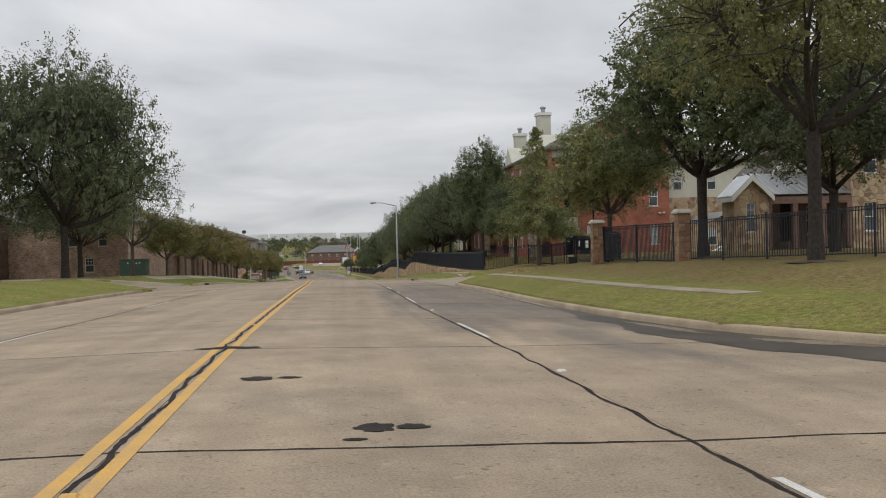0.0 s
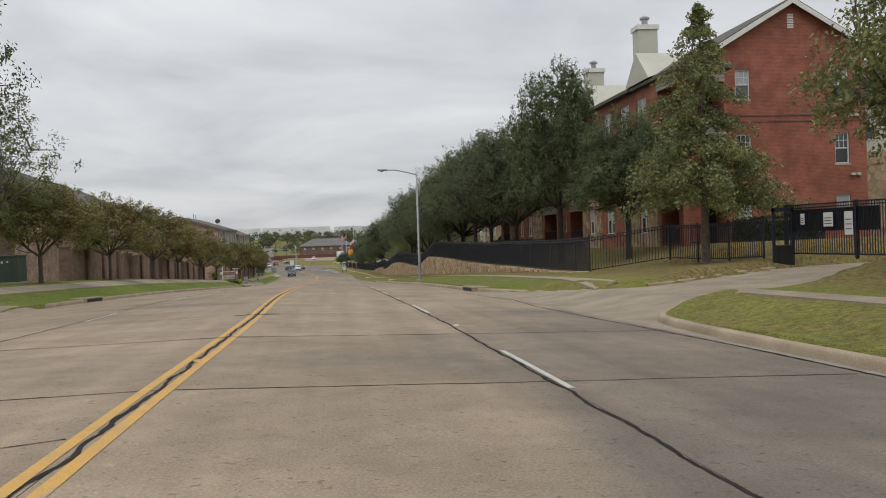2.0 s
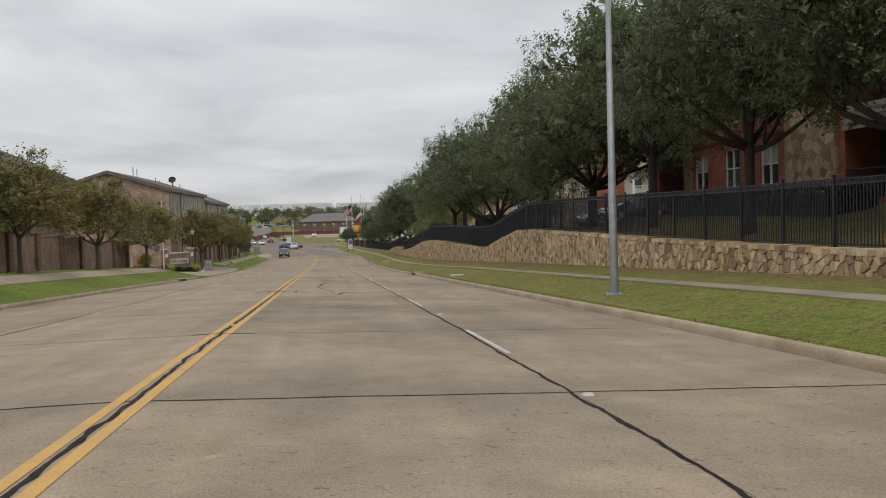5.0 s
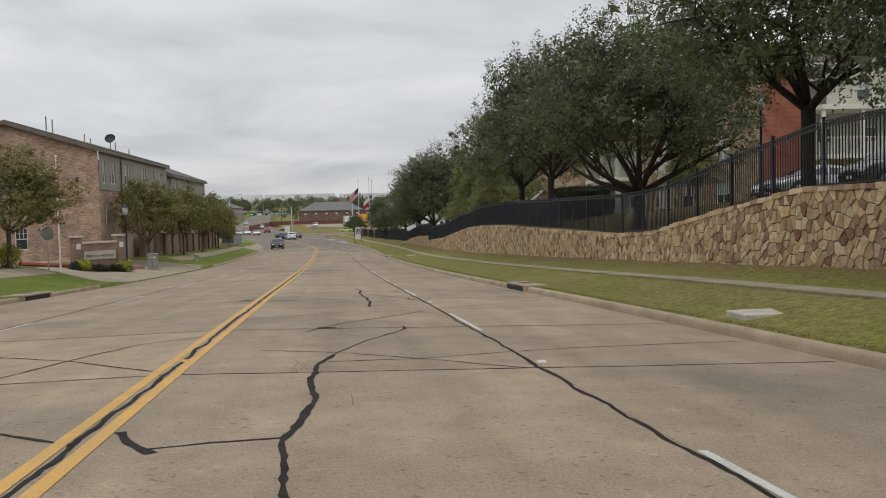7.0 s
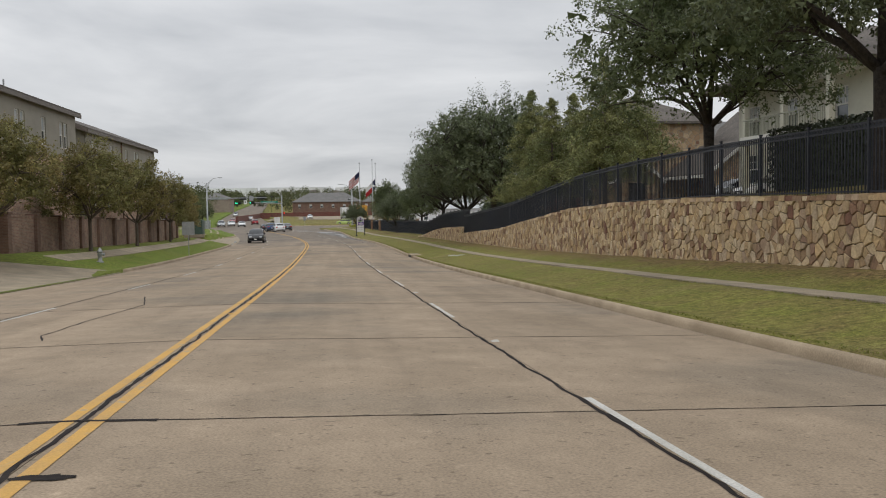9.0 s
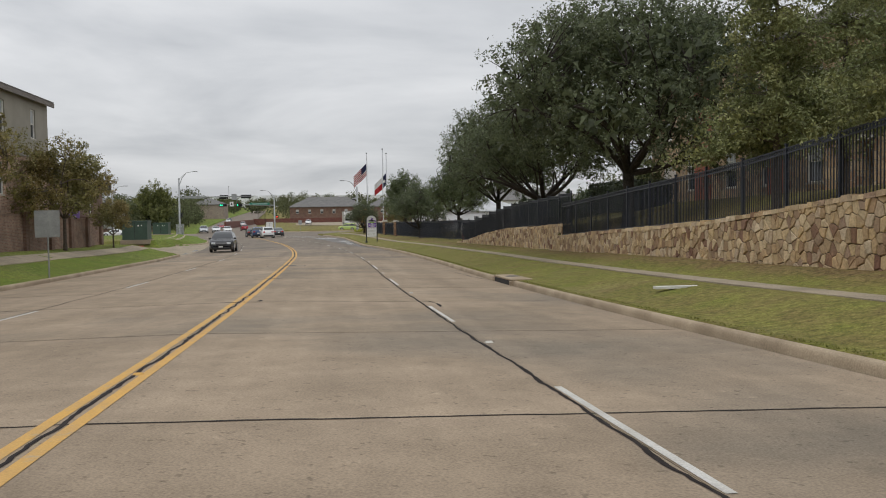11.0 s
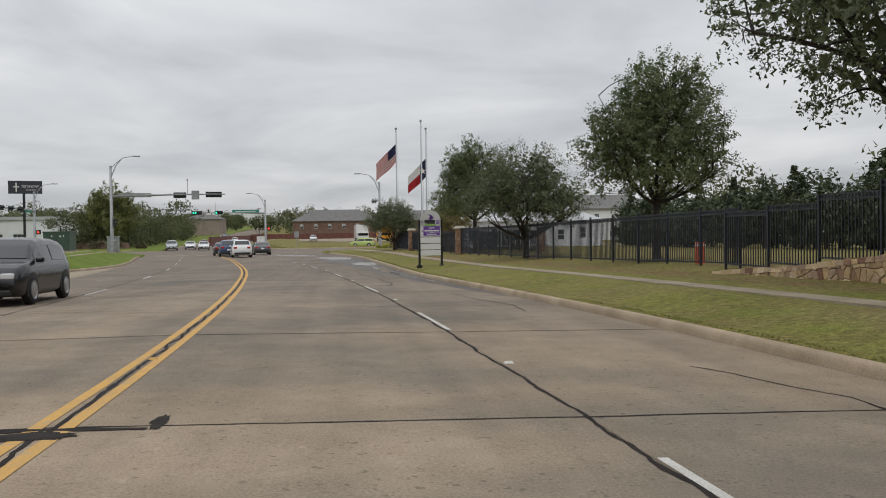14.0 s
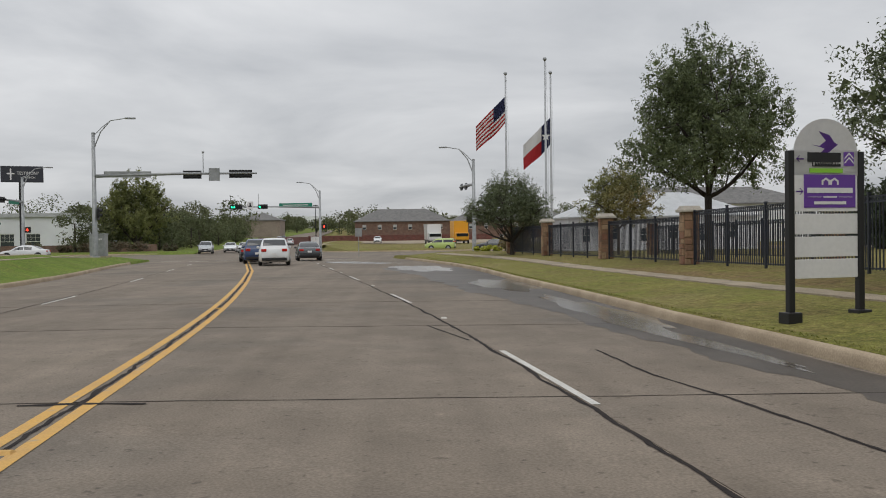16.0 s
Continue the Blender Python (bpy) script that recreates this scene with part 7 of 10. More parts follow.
for y in (100.2, 102.0):
    for v in (1.3, 4.4, 7.5):
        ops.append((L0 - y - 0.55, v, 0.55, 1.2, "win_bars"))
for y0, y1 in ((76.9, 79.7), (95.4, 99.1), (103.4, 107.6), (122.8, 126.6)):
    for v in (0.30, 3.40, 6.50):
        ops.append((L0 - y1, v, y1 - y0, 2.55, "balcony"))
facade(b, (WING_X, L0, -0.2), -90, L0 - L1, 9.8, ops, M_BRICK_R)
facade(b, (WING_X, L1, -0.2), 0, 2.7, 9.8, [(0.35, v, 2.1, 2.55, "balcony") for v in (0.30, 3.40, 6.50)], M_BRICK_R)
facade(b, (29.7, 128.0, -0.2), 180, 11.0, 9.8, [], M_BRICK_R)
for y0, y1, holes in ((90.7, 95.2, (92.2, 93.85)), (79.9, 84.4, (81.6, 83.2)), (108.0, 111.8, None), (121.7, 122.6, None)):
    cols = [(y0, holes[0] - 0.06), (holes[1] + 0.06, y1)] if holes else [(y0, y1)]
    for a, c in cols:
        block(b, WING_X - 0.14, WING_X + 0.02, a, c, -0.4, 7.0, M_VENEER, "stone_pier")
    if holes:
        for z0, z1 in ((-0.4, 0.70), (2.75, 3.80), (5.85, 7.0)):
            block(b, WING_X - 0.14, WING_X + 0.02, holes[0] - 0.06, holes[1] + 0.06, z0, z1, M_VENEER, "stone_panel")
for z in (3.0, 6.1):
    for y0, y1 in ((84.4, 90.7), (99.2, 103.3), (111.9, 121.6)):
        block(b, WING_X - 0.05, WING_X + 0.01, y0, y1, z, z + 0.12, M_BRICK_S, "brick_band")
hip_roof(b, WING_X, 29.7, 84.0, 128.0, 9.6, 2.9, M_SHINGLE)
hip_roof(b, WING_X, 21.3, L1, 84.0, 9.6, 1.0, M_SHINGLE, over=0.3)
chimney(b, 20.9, 87.3, 8.0, 14.3)
chimney(b, 20.9, 98.8, 8.0, 13.7)
for y in (82.0, 93.0, 114, 122):
    bm = bmesh.new()
    vs = [bm.verts.new(p) for p in ((18.3, y - 2.0, 9.7), (18.3, y + 2.0, 9.7), (18.3, y, 11.5), (22.5, y, 11.5), (19.6, y - 2.0, 10.2), (19.6, y + 2.0, 10.2))]
    for f in ((0, 1, 2), (0, 2, 3, 4), (1, 5, 3, 2)):
        bm.faces.new([vs[i] for i in f])
    part("dormer", bm, M_SIDING, b)

# stone and cream block behind the gable
b = thing("apartment_building", "cream and stone apartment block with a grey roof", "apartment building")
facade(b, (30.5, 80.5, -0.4), 0, 9.0, 5.6, [(1.2, 1.0, 0.9, 1.7, "win_bars_blind"), (4.6, 1.0, 0.9, 1.7, "win_bars_blind")], M_VENEER)
facade(b, (30.5, 80.5, 5.2), 0, 9.0, 3.4, [(1.2, 0.7, 0.9, 1.6, "win_bars_blind"), (4.6, 0.7, 0.9, 1.6, "win_bars_blind")], M_SIDING)
facade(b, (39.5, 80.5, -0.4), 90, 14.0, 9.0, [], M_SIDING)
facade(b, (30.5, 94.5, -0.4), -90, 14.0, 9.0, [], M_SIDING)
hip_roof(b, 30.5, 39.5, 80.5, 94.5, 8.6, 2.8, M_SHINGLE)

# clubhouse with a porch beside the gate
b = thing("clubhouse", "stone clubhouse with a metal-roofed porch behind the fence", "clubhouse")
CX, CY, CZ = 22.5, 48.0, 0.95
# small stone gable under a metal roof
facade(b, (CX, CY, CZ - 0.5), 0, 2.1, 3.2, [(0.72, 1.1, 0.55, 1.7, "win_bars")], M_VENEER, apex=(1.05, 4.1))
facade(b, (CX, CY + 1.6, CZ - 0.5), -90, 1.6, 3.2, [], M_VENEER)
block(b, CX + 1.9, CX + 2.1, CY + 0.25, CY + 3.6, CZ - 0.5, CZ + 2.6, M_VENEER)
gable_roof(b, CX, CX + 2.1, CY, CY + 1.6, CZ + 2.75, CZ + 3.75, "y", M_TIN, 0.22, name="gable_roof")
# porch with a sloping standing seam roof
bm = bmesh.new()
vs = [bm.verts.new(p) for p in ((CX + 2.2, CY + 0.3, CZ + 2.75), (CX + 7.4, CY + 0.3, CZ + 2.75), (CX + 7.4, CY + 3.5, CZ + 4.2), (CX + 2.2, CY + 3.5, CZ + 4.2))]
bm.faces.new(vs)
bmesh.ops.solidify(bm, geom=list(bm.faces), thickness=0.12)
pr = part("porch_roof", bm, M_TIN, b, "standing seam metal porch roof")
for k in range(13):
    bm = bmesh.new()
    tube(bm, [(CX + 2.25 + k * 0.42, CY + 0.3, CZ + 2.77), (CX + 2.25 + k * 0.42, CY + 3.5, CZ + 4.22)], [0.025, 0.025], 4)
    part("seam", bm, M_TIN, pr)
block(b, CX + 2.2, CX + 7.4, CY + 0.35, CY + 0.55, CZ + 2.2, CZ + 2.62, M_BRICK_D, "porch_beam")
for x in (CX + 2.15, CX + 3.75, CX + 5.5, CX + 7.1):
    block(b, x, x + 0.32, CY + 0.35, CY + 0.67, CZ - 0.4, CZ + 2.2, M_BRICK_D, "porch_pillar", 0.02)
facade(b, (CX + 2.1, CY + 3.3, CZ - 0.5), 0, 5.3, 4.4, [(0.5, 0.5, 1.0, 2.3, "dark"), (2.4, 0.5, 1.1, 2.3, "dark"), (4.1, 0.9, 0.8, 1.7, "win_bars")], M_BRICK_D)
# two-storey part behind, with a cream gable
facade(b, (CX + 4.3, CY + 3.6, CZ - 0.5), 0, 10.0, 5.0, [(6.2, 1.2, 0.9, 1.9, "win_bars_blind"), (8.2, 1.2, 0.9, 1.9, "win_bars")], M_SIDING, apex=(5.0, 9.6))
facade(b, (CX + 4.3, CY + 8.0, CZ - 0.5), -90, 4.4, 5.0, [(1.6, 1.2, 0.9, 1.8, "win_bars_blind")], M_VENEER)
gable_roof(b, CX + 4.3, CX + 14.3, CY + 3.6, CY + 8.0, CZ + 4.5, CZ + 9.1, "y", M_SHINGLE, 0.4)
facade(b, (CX + 7.5, CY + 0.6, CZ - 0.5), 0, 8.0, 7.0, [(0.8, 1.0, 0.9, 1.7, "win_bars"), (0.8, 4.4, 0.9, 1.6, "win_bars"), (4.5, 4.4, 0.9, 1.6, "win_bars")], M_VENEER)
facade(b, (CX + 7.5, CY + 3.5, CZ - 0.5), -90, 2.9, 7.0, [], M_VENEER)
hip_roof(b, CX + 7.5, CX + 15.5, CY + 0.6, CY + 3.5, CZ + 6.5, 1.2, M_SHINGLE)

# carport beside the parked cars
cp = thing("carport", "white carport with a grey metal roof", "carport", Matrix.Translation((31.0, 69.0, ground_at(31.0, 69.0))))
for x in (-1.9, 1.9):
    for y in (-2.2, 2.2):
        bm = bmesh.new(); box(bm, x - 0.09, x + 0.09, y - 0.09, y + 0.09, -0.2, 2.25, 0.01); part("post", bm, M_TRIM, cp)
bm = bmesh.new()
for sx in (-1, 1):
    f = [bm.verts.new(p) for p in ((sx * 2.3, -2.6, 2.2), (sx * 2.3, 2.6, 2.2), (0, 2.6, 3.15), (0, -2.6, 3.15))]
    bm.faces.new(f if sx > 0 else f[::-1])
bmesh.ops.solidify(bm, geom=list(bm.faces), thickness=0.1)
part("roof", bm, M_TIN, cp, "grey metal gable roof")

# cream porch block and the red block beside it, up the bank
b = thing("apartment_building", "cream apartment block with white two-storey porches", "apartment building")
BZ = zr(160) + 3.0
facade(b, (24.6, 158.0, BZ - 0.3), 0, 2.6, 9.0, [], M_BRICK_R)
facade(b, (27.2, 158.2, BZ - 0.3), 0, 9.0, 9.0, [(1.0, 1.0, 0.9, 1.8, "win_bars_blind"), (1.0, 4.1, 0.9, 1.8, "win_bars_blind"), (4.0, 4.1, 0.9, 1.8, "win_bars_blind"), (6.5, 4.1, 0.9, 1.8, "win_bars_blind"), (4.0, 1.0, 0.9, 1.8, "win_bars_blind"), (1.0, 7.0, 0.9, 1.4, "win_blind"), (5.5, 7.0, 0.9, 1.4, "win_blind")], M_SIDING)
facade(b, (24.6, 178.0, BZ - 0.3), -90, 20.0, 9.0, [(u, v, 2.0, 1.85, "win_pair_blind") for u in (2.0, 7.5, 13.5) for v in (0.3, 3.2, 6.2)], M_VENEER)
block(b, 24.0, 24.6, 172.0, 173.6, BZ - 0.3, BZ + 8.4, M_SIDING, "bay")
gable_roof(b, 24.6, 36.2, 158.0, 178.0, BZ + 8.6, BZ + 11.4, "x", M_SHINGLE)
gable_roof(b, 28.0, 33.0, 156.6, 164.0, BZ + 8.0, BZ + 10.2, "y", M_SHINGLE, name="porch_gable_roof")
facade(b, (28.0, 156.8, BZ + 5.6), 0, 5.0, 2.4, [(1.9, 0.6, 0.9, 1.3, "win_blind")], M_SIDING, apex=(2.5, 4.5))
for z in (2.75, 5.6):
    block(b, 27.2, 34.4, 155.9, 158.2, BZ + z, BZ + z + 0.28, M_TRIM, "porch_deck")
for x in (27.4, 29.8, 32.2, 34.2):
    block(b, x - 0.11, x + 0.11, 156.0, 156.22, BZ - 0.3, BZ + 5.6, M_TRIM, "porch_column", 0.015)
bm = bmesh.new()
box(bm, 27.3, 34.3, 156.02, 156.08, BZ + 3.95, BZ + 4.02)
for k in range(46):
    box(bm, 27.4 + k * 0.15, 27.43 + k * 0.15, 156.03, 156.06, BZ + 3.05, BZ + 3.95)
part("railing", bm, M_TRIM, b)

b = thing("apartment_building", "stone and cream block with a corner balcony", "apartment building")
BZ = zr(180) + 3.1
facade(b, (24.4, 178.2, BZ - 0.3), 0, 9.0, 6.6, [(0.8, 4.0, 1.2, 1.7, "win_bars_blind"), (4.0, 4.0, 0.9, 1.7, "win_bars_blind"), (0.8, 1.0, 1.2, 1.7, "win_bars_blind")], M_VENEER)
facade(b, (24.4, 192.2, BZ - 0.3), -90, 14.0, 6.6, [(1.2, 3.9, 1.5, 1.8, "win_bars_blind"), (5.5, 3.9, 1.5, 1.8, "win_bars_blind"), (10.6, 3.9, 1.2, 1.8, "win_bars_blind"), (1.2, 1.0, 1.5, 1.8, "win_bars"), (5.5, 1.0, 1.2, 1.8, "win_bars"), (10.6, 1, 1.2, 1.8, "win_bars")], M_SIDING)
block(b, 22.2, 24.4, 178.5, 187.5, BZ + 3.0, BZ + 3.3, M_TRIM, "balcony_deck")
block(b, 22.2, 24.4, 178.5, 187.5, BZ + 6.0, BZ + 6.5, M_TRIM, "balcony_beam")
for y in (178.7, 183.0, 187.3):
    block(b, 22.3, 22.6, y - 0.15, y + 0.15, BZ - 0.3, BZ + 6.0, M_SIDING, "porch_column", 0.015)
bm = bmesh.new()
box(bm, 22.3, 22.36, 178.6, 187.4, BZ + 4.2, BZ + 4.27)
for k in range(58):
    box(bm, 22.31, 22.34, 178.7 + k * 0.15, 178.73 + k * 0.15, BZ + 3.3, BZ + 4.2)
part("railing", bm, M_SIDING_G, b)
hip_roof(b, 22.2, 33.4, 178.2, 192.2, BZ + 6.4, 2.6, M_SHINGLE)

# clubhouse with two stone gables
b = thing("apartment_building", "green-sided block with stone gables and grey roofs", "apartment building")
BZ = zr(205) + 2.6
facade(b, (25.5, 199.0, BZ - 0.3), 0, 5.0, 3.4, [(1.8, 0.8, 1.2, 1.8, "win_bars")], M_VENEER, apex=(2.5, 5.4))
gable_roof(b, 25.5, 30.5, 199.0, 206.0, BZ + 3.1, BZ + 5.1, "y", M_SHINGLE, name="gable_roof")
facade(b, (21.0, 206.0, BZ - 0.3), 0, 3.4, 3.2, [(1.0, 0.5, 1.4, 2.2, "dark")], M_VENEER, apex=(1.7, 4.6))
gable_roof(b, 21.0, 24.4, 206.0, 212.0, BZ + 2.9, BZ + 4.3, "y", M_SHINGLE, name="gable_roof")
facade(b, (20.0, 208.5, BZ - 0.3), 0, 16.0, 5.4, [(9.5, 1, 0.9, 1.7, "win_bars_blind"), (13, 1, 0.9, 1.7, "win_bars_blind")], M_SIDING_G)
gable_roof(b, 20.0, 36.0, 208.5, 217.0, BZ + 4.9, BZ + 7.6, "x", M_SHINGLE_G)
facade(b, (30.5, 203.0, BZ - 0.3), 0, 6.0, 6.0, [(1.0, 3.4, 0.9, 1.6, "win_bars_blind"), (3.6, 3.4, 0.9, 1.6, "win_bars_blind")], M_SIDING_G, apex=(3.0, 8.6))
gable_roof(b, 30.5, 36.5, 203.0, 211.0, BZ + 5.7, BZ + 8.3, "y", M_SHINGLE, name="gable_roof")

# stone-faced block above the lower wall
b = thing("apartment_building", "stone-faced apartment block with red brick panels above the bank", "apartment building")
BZ = zr(218) + 2.9
ops = []
for k, y in enumerate((224.5, 221.0, 216.0, 212.0, 208.0)):
    for v in (0.9, 4.0):
        ops.append((226.5 - y, v, 1.3, 1.8, ("win_bars_blind", "win_bars")[k % 2]))
facade(b, (19.2, 226.5, BZ - 0.3), -90, 20.0, 7.6, ops, M_VENEER)
facade(b, (19.2, 206.5, BZ - 0.3), 0, 10.0, 7.6, [], M_VENEER)
facade(b, (29.2, 226.5, BZ - 0.3), 180, 10.0, 7.6, [], M_VENEER)
block(b, 19.08, 19.2, 217.6, 219.6, BZ - 0.3, BZ + 7.3, M_BRICK_R, "brick_panel")
block(b, 19.06, 19.2, 210.0, 211.2, BZ - 0.3, BZ + 7.3, M_BRICK_R, "brick_panel")
hip_roof(b, 19.2, 29.2, 206.5, 226.5, BZ + 7.1, 2.6, M_SHINGLE)
block(b, 18.6, 19.1, 222.3, 222.9, BZ + 1.0, BZ + 1.8, M_TRIM, "air_conditioner", 0.02)

# left side: brick townhouses behind the wall
b = thing("townhouse", "three-storey tan brick townhouse with taupe siding above", "townhouse")
TX, TY, TZ = -18.1, 175.7, zr(175.7) + 0.9
facade(b, (TX - 12.7, TY, TZ - 0.4), 0, 12.7, 8.65, [(11.0, 6.2, 0.28, 0.34, "dark"), (6.6, 1.3, 0.9, 1.6, "win_bars")], M_BRICK_T, apex=(6.35, 10.6))
ops_low, ops_up = [], []
for y in (1.4, 4.0, 10.5, 14.0, 19.5, 23.0):
    ops_low.append((y, 3.0, 0.75, 1.8, "win_bars"))
for y, w in ((1.0, 0.8), (3.2, 0.75), (4.1, 0.75), (8.0, 1.0), (9.2, 0.75), (14.5, 0.75), (15.4, 0.75), (19.0, 0.8), (22.5, 0.75), (23.4, 0.75)):
    ops_up.append((y, 0.55, w, 1.65, "win_blind"))
facade(b, (TX, TY, TZ - 0.4), 90, 26.0, 5.6, ops_low, M_BRICK_T)
facade(b, (TX + 0.05, TY, TZ + 5.2), 90, 26.0, 3.1, ops_up, M_SIDING_T)
gable_roof(b, TX - 12.7, TX, TY, TY + 26, TZ + 8.25, TZ + 10.25, "y", M_SHINGLE, 0.35, fascia=M_FASCIA)
for k, (x, y, h) in enumerate(((TX - 4.0, TY + 1.5, 1.3), (TX - 3.7, TY + 2.0, 1.2), (TX - 2.5, TY + 6, 0.8), (TX - 2.2, TY + 6.6, 0.6), (TX - 1.8, TY + 13, 0.9), (TX - 2, TY + 19, 0.7))):
    bm = bmesh.new()
    rz = TZ + 10.25 - abs(x - (TX - 6.35)) * 0.315
    tube(bm, [(x, y, rz - 0.3), (x, y, rz + h)], [0.05, 0.05], 8)
    part("vent_pipe", bm, M_GALV, b)
bm = bmesh.new()
box(bm, TX + 0.1, TX + 0.2, TY + 6.3, TY + 6.42, TZ - 0.4, TZ + 7.9)
part("downpipe", bm, M_BRICK_D, b, "brown downpipe")
bm = bmesh.new()
dish = [(0.02, -0.10), (0.18, -0.08), (0.34, -0.01), (0.42, 0.06), (0.43, 0.08), (0.33, 0.02), (0.17, -0.05), (0.01, -0.07)]
lathe(bm, dish, 20)
bmesh.ops.rotate(bm, verts=bm.verts, cent=(0, 0, 0), matrix=Matrix.Rotation(radians(60), 3, "X"))
bmesh.ops.translate(bm, verts=bm.verts, vec=(TX - 1.0, TY + 8, TZ + 9.6))
tube(bm, [(TX - 1.0, TY + 8, TZ + 8.3), (TX - 1.0, TY + 8, TZ + 9.5)], [0.03, 0.03], 6)
part("satellite_dish", bm, M_BLACK, b, "dark satellite dish on the roof edge")

b = thing("townhouse", "taupe-sided townhouse block with a long eave", "townhouse")
TY2, TZ2 = 204.0, zr(204) + 0.9
facade(b, (TX, TY2, TZ2 - 0.4), 90, 24.0, 5.2, [(y, 3.0, 0.75, 1.7, "win_bars") for y in (2, 6, 12, 16, 21)], M_BRICK_T)
facade(b, (TX + 0.05, TY2, TZ2 + 4.8), 90, 24.0, 3.6, [(y, 1.1, 0.8, 1.65, "win_blind") for y in (1.6, 2.6, 7.0, 12.0, 15.2, 16.2, 21)], M_SIDING_T)
facade(b, (TX - 11, TY2, TZ2 - 0.4), 0, 11, 8.8, [], M_SIDING_T, apex=(5.5, 10.85))
facade(b, (TX, TY2 + 24, TZ2 - 0.4), 180, 11, 8.8, [], M_SIDING_T, apex=(5.5, 10.85))
gable_roof(b, TX - 11, TX, TY2, TY2 + 24, TZ2 + 8.3, TZ2 + 10.4, "y", M_SHINGLE, 0.35, fascia=M_FASCIA)
bm = bmesh.new()
box(bm, TX + 0.1, TX + 0.2, TY2 + 10.2, TY2 + 10.32, TZ2 - 0.4, TZ2 + 8.2)
part("downpipe", bm, M_BRICK_D, b, "brown downpipe")

for k, (x0, x1, y0, y1, eave, rise) in enumerate(((-46, -23, 118, 140, 7.2, 5.0), (-44, -24, 143, 160, 7.4, 4.6), (-40, -22, 96, 114, 6.0, 5.4), (-34, -19, 230, 244, 4.6, 3.0), (-46, -30, 250, 268, 3.4, 2.8), (-60, -34, 76, 96, 5.8, 4.2), (-44, -24, 44, 60, 4.6, 3.6))):
    b = thing("house", "brick house with a broad grey-brown hipped roof", "house", group="houses behind the brick wall")
    hz = zr(y0) + 0.9
    m = (M_BRICK_T, M_BRICK_D)[k % 2]
    facade(b, (x0, y0, hz - 0.4), 0, x1 - x0, eave + 0.4, [(x1 - x0 - 3, eave - 2.2, 0.9, 1.5, "win_bars"), (x1 - x0 - 6, eave - 2.2, 0.9, 1.5, "win_bars"), (x1 - x0 - 4.4, 1.1, 0.9, 1.5, "win_bars")], m)
    facade(b, (x1, y0, hz - 0.4), 90, y1 - y0, eave + 0.4, [(u, eave - 2.2, 0.9, 1.5, "win_bars_blind") for u in (2.0, 6.0, 10.0)], m)
    facade(b, (x1, y1, hz - 0.4), 180, x1 - x0, eave + 0.4, [], m)
    hip_roof(b, x0, x1, y0, y1, hz + eave, rise, M_SHINGLE)


# brick screen wall with piers
def brick_screen(y0, y1, o, h, label, step=4.4):
    w = thing("brick_wall", label, "brick wall", group="brick screen walls")
    n = max(1, round((y1 - y0) / step))
    for k in range(n + 1):
        y = y0 + (y1 - y0) * k / n
        p = at(o, y)
        z = ground_at(p.x, y)
        bm = bmesh.new()
        box(bm, p.x - 0.27, p.x + 0.27, y - 0.27, y + 0.27, z - 0.3, z + h + 0.14)
        box(bm, p.x - 0.33, p.x + 0.33, y - 0.33, y + 0.33, z + h + 0.14, z + h + 0.24, 0.015)
        part("pier", bm, M_BRICK_D, w)
        if k < n:
            y2 = y0 + (y1 - y0) * (k + 1) / n
            q = at(o, y2)
            z2 = max(ground_at(q.x, y2), 0.5 * (z + ground_at(q.x, y2)))
            bm = bmesh.new()
            box(bm, min(p.x, q.x) - 0.1, min(p.x, q.x) + 0.1, y + 0.27, y2 - 0.27, min(z, ground_at(q.x, y2)) - 0.3, max(z, z2) * 0.5 + min(z, z2) * 0.5 + h)
            box(bm, min(p.x, q.x) - 0.14, min(p.x, q.x) + 0.14, y + 0.27, y2 - 0.27, 0.5 * (z + z2) + h, 0.5 * (z + z2) + h + 0.07)
            part("panel", bm, M_BRICK_F, w)


brick_screen(88, 150, -14.2, 1.9, "mottled brown brick screen wall with darker piers")
brick_screen(186, 239.8, -14.2, 1.85, "mottled brown brick screen wall with darker piers")

# far brick apartment row beyond the signals
b = thing("apartment_building", "two-storey brown brick apartment row with a long grey roof", "apartment building")
FZ = -8.0
ops = []
for k in range(14):
    ops += [(2.5 + k * 5.0, 4.2, 1.2, 1.6, "win_bars_blind"), (2.5 + k * 5.0, 0.8, 1.4, 1.4, "win_bars")]
facade(b, (-19.0, 541.0, FZ), 0, 72.0, 7.0, ops, M_BRICK_D)
facade(b, (-19.0, 556.0, FZ), -90, 15.0, 7.0, [], M_BRICK_D)
hip_roof(b, -19.0, 12.0, 541.0, 556.0, FZ + 6.9, 4.2, M_SHINGLE_G)
hip_roof(b, 12.5, 53.0, 541.0, 556.0, FZ + 6.7, 3.8, M_SHINGLE_G)
b = thing("screen_wall", "low dark red brick screen wall across the street", "brick wall")
block(b, -32, 24, 520, 520.4, -8.2, -5.6, M_BRICK_S, "panel")
block(b, -32.2, -31.6, 430, 520, -8.2, -5.9, M_BRICK_S, "panel")


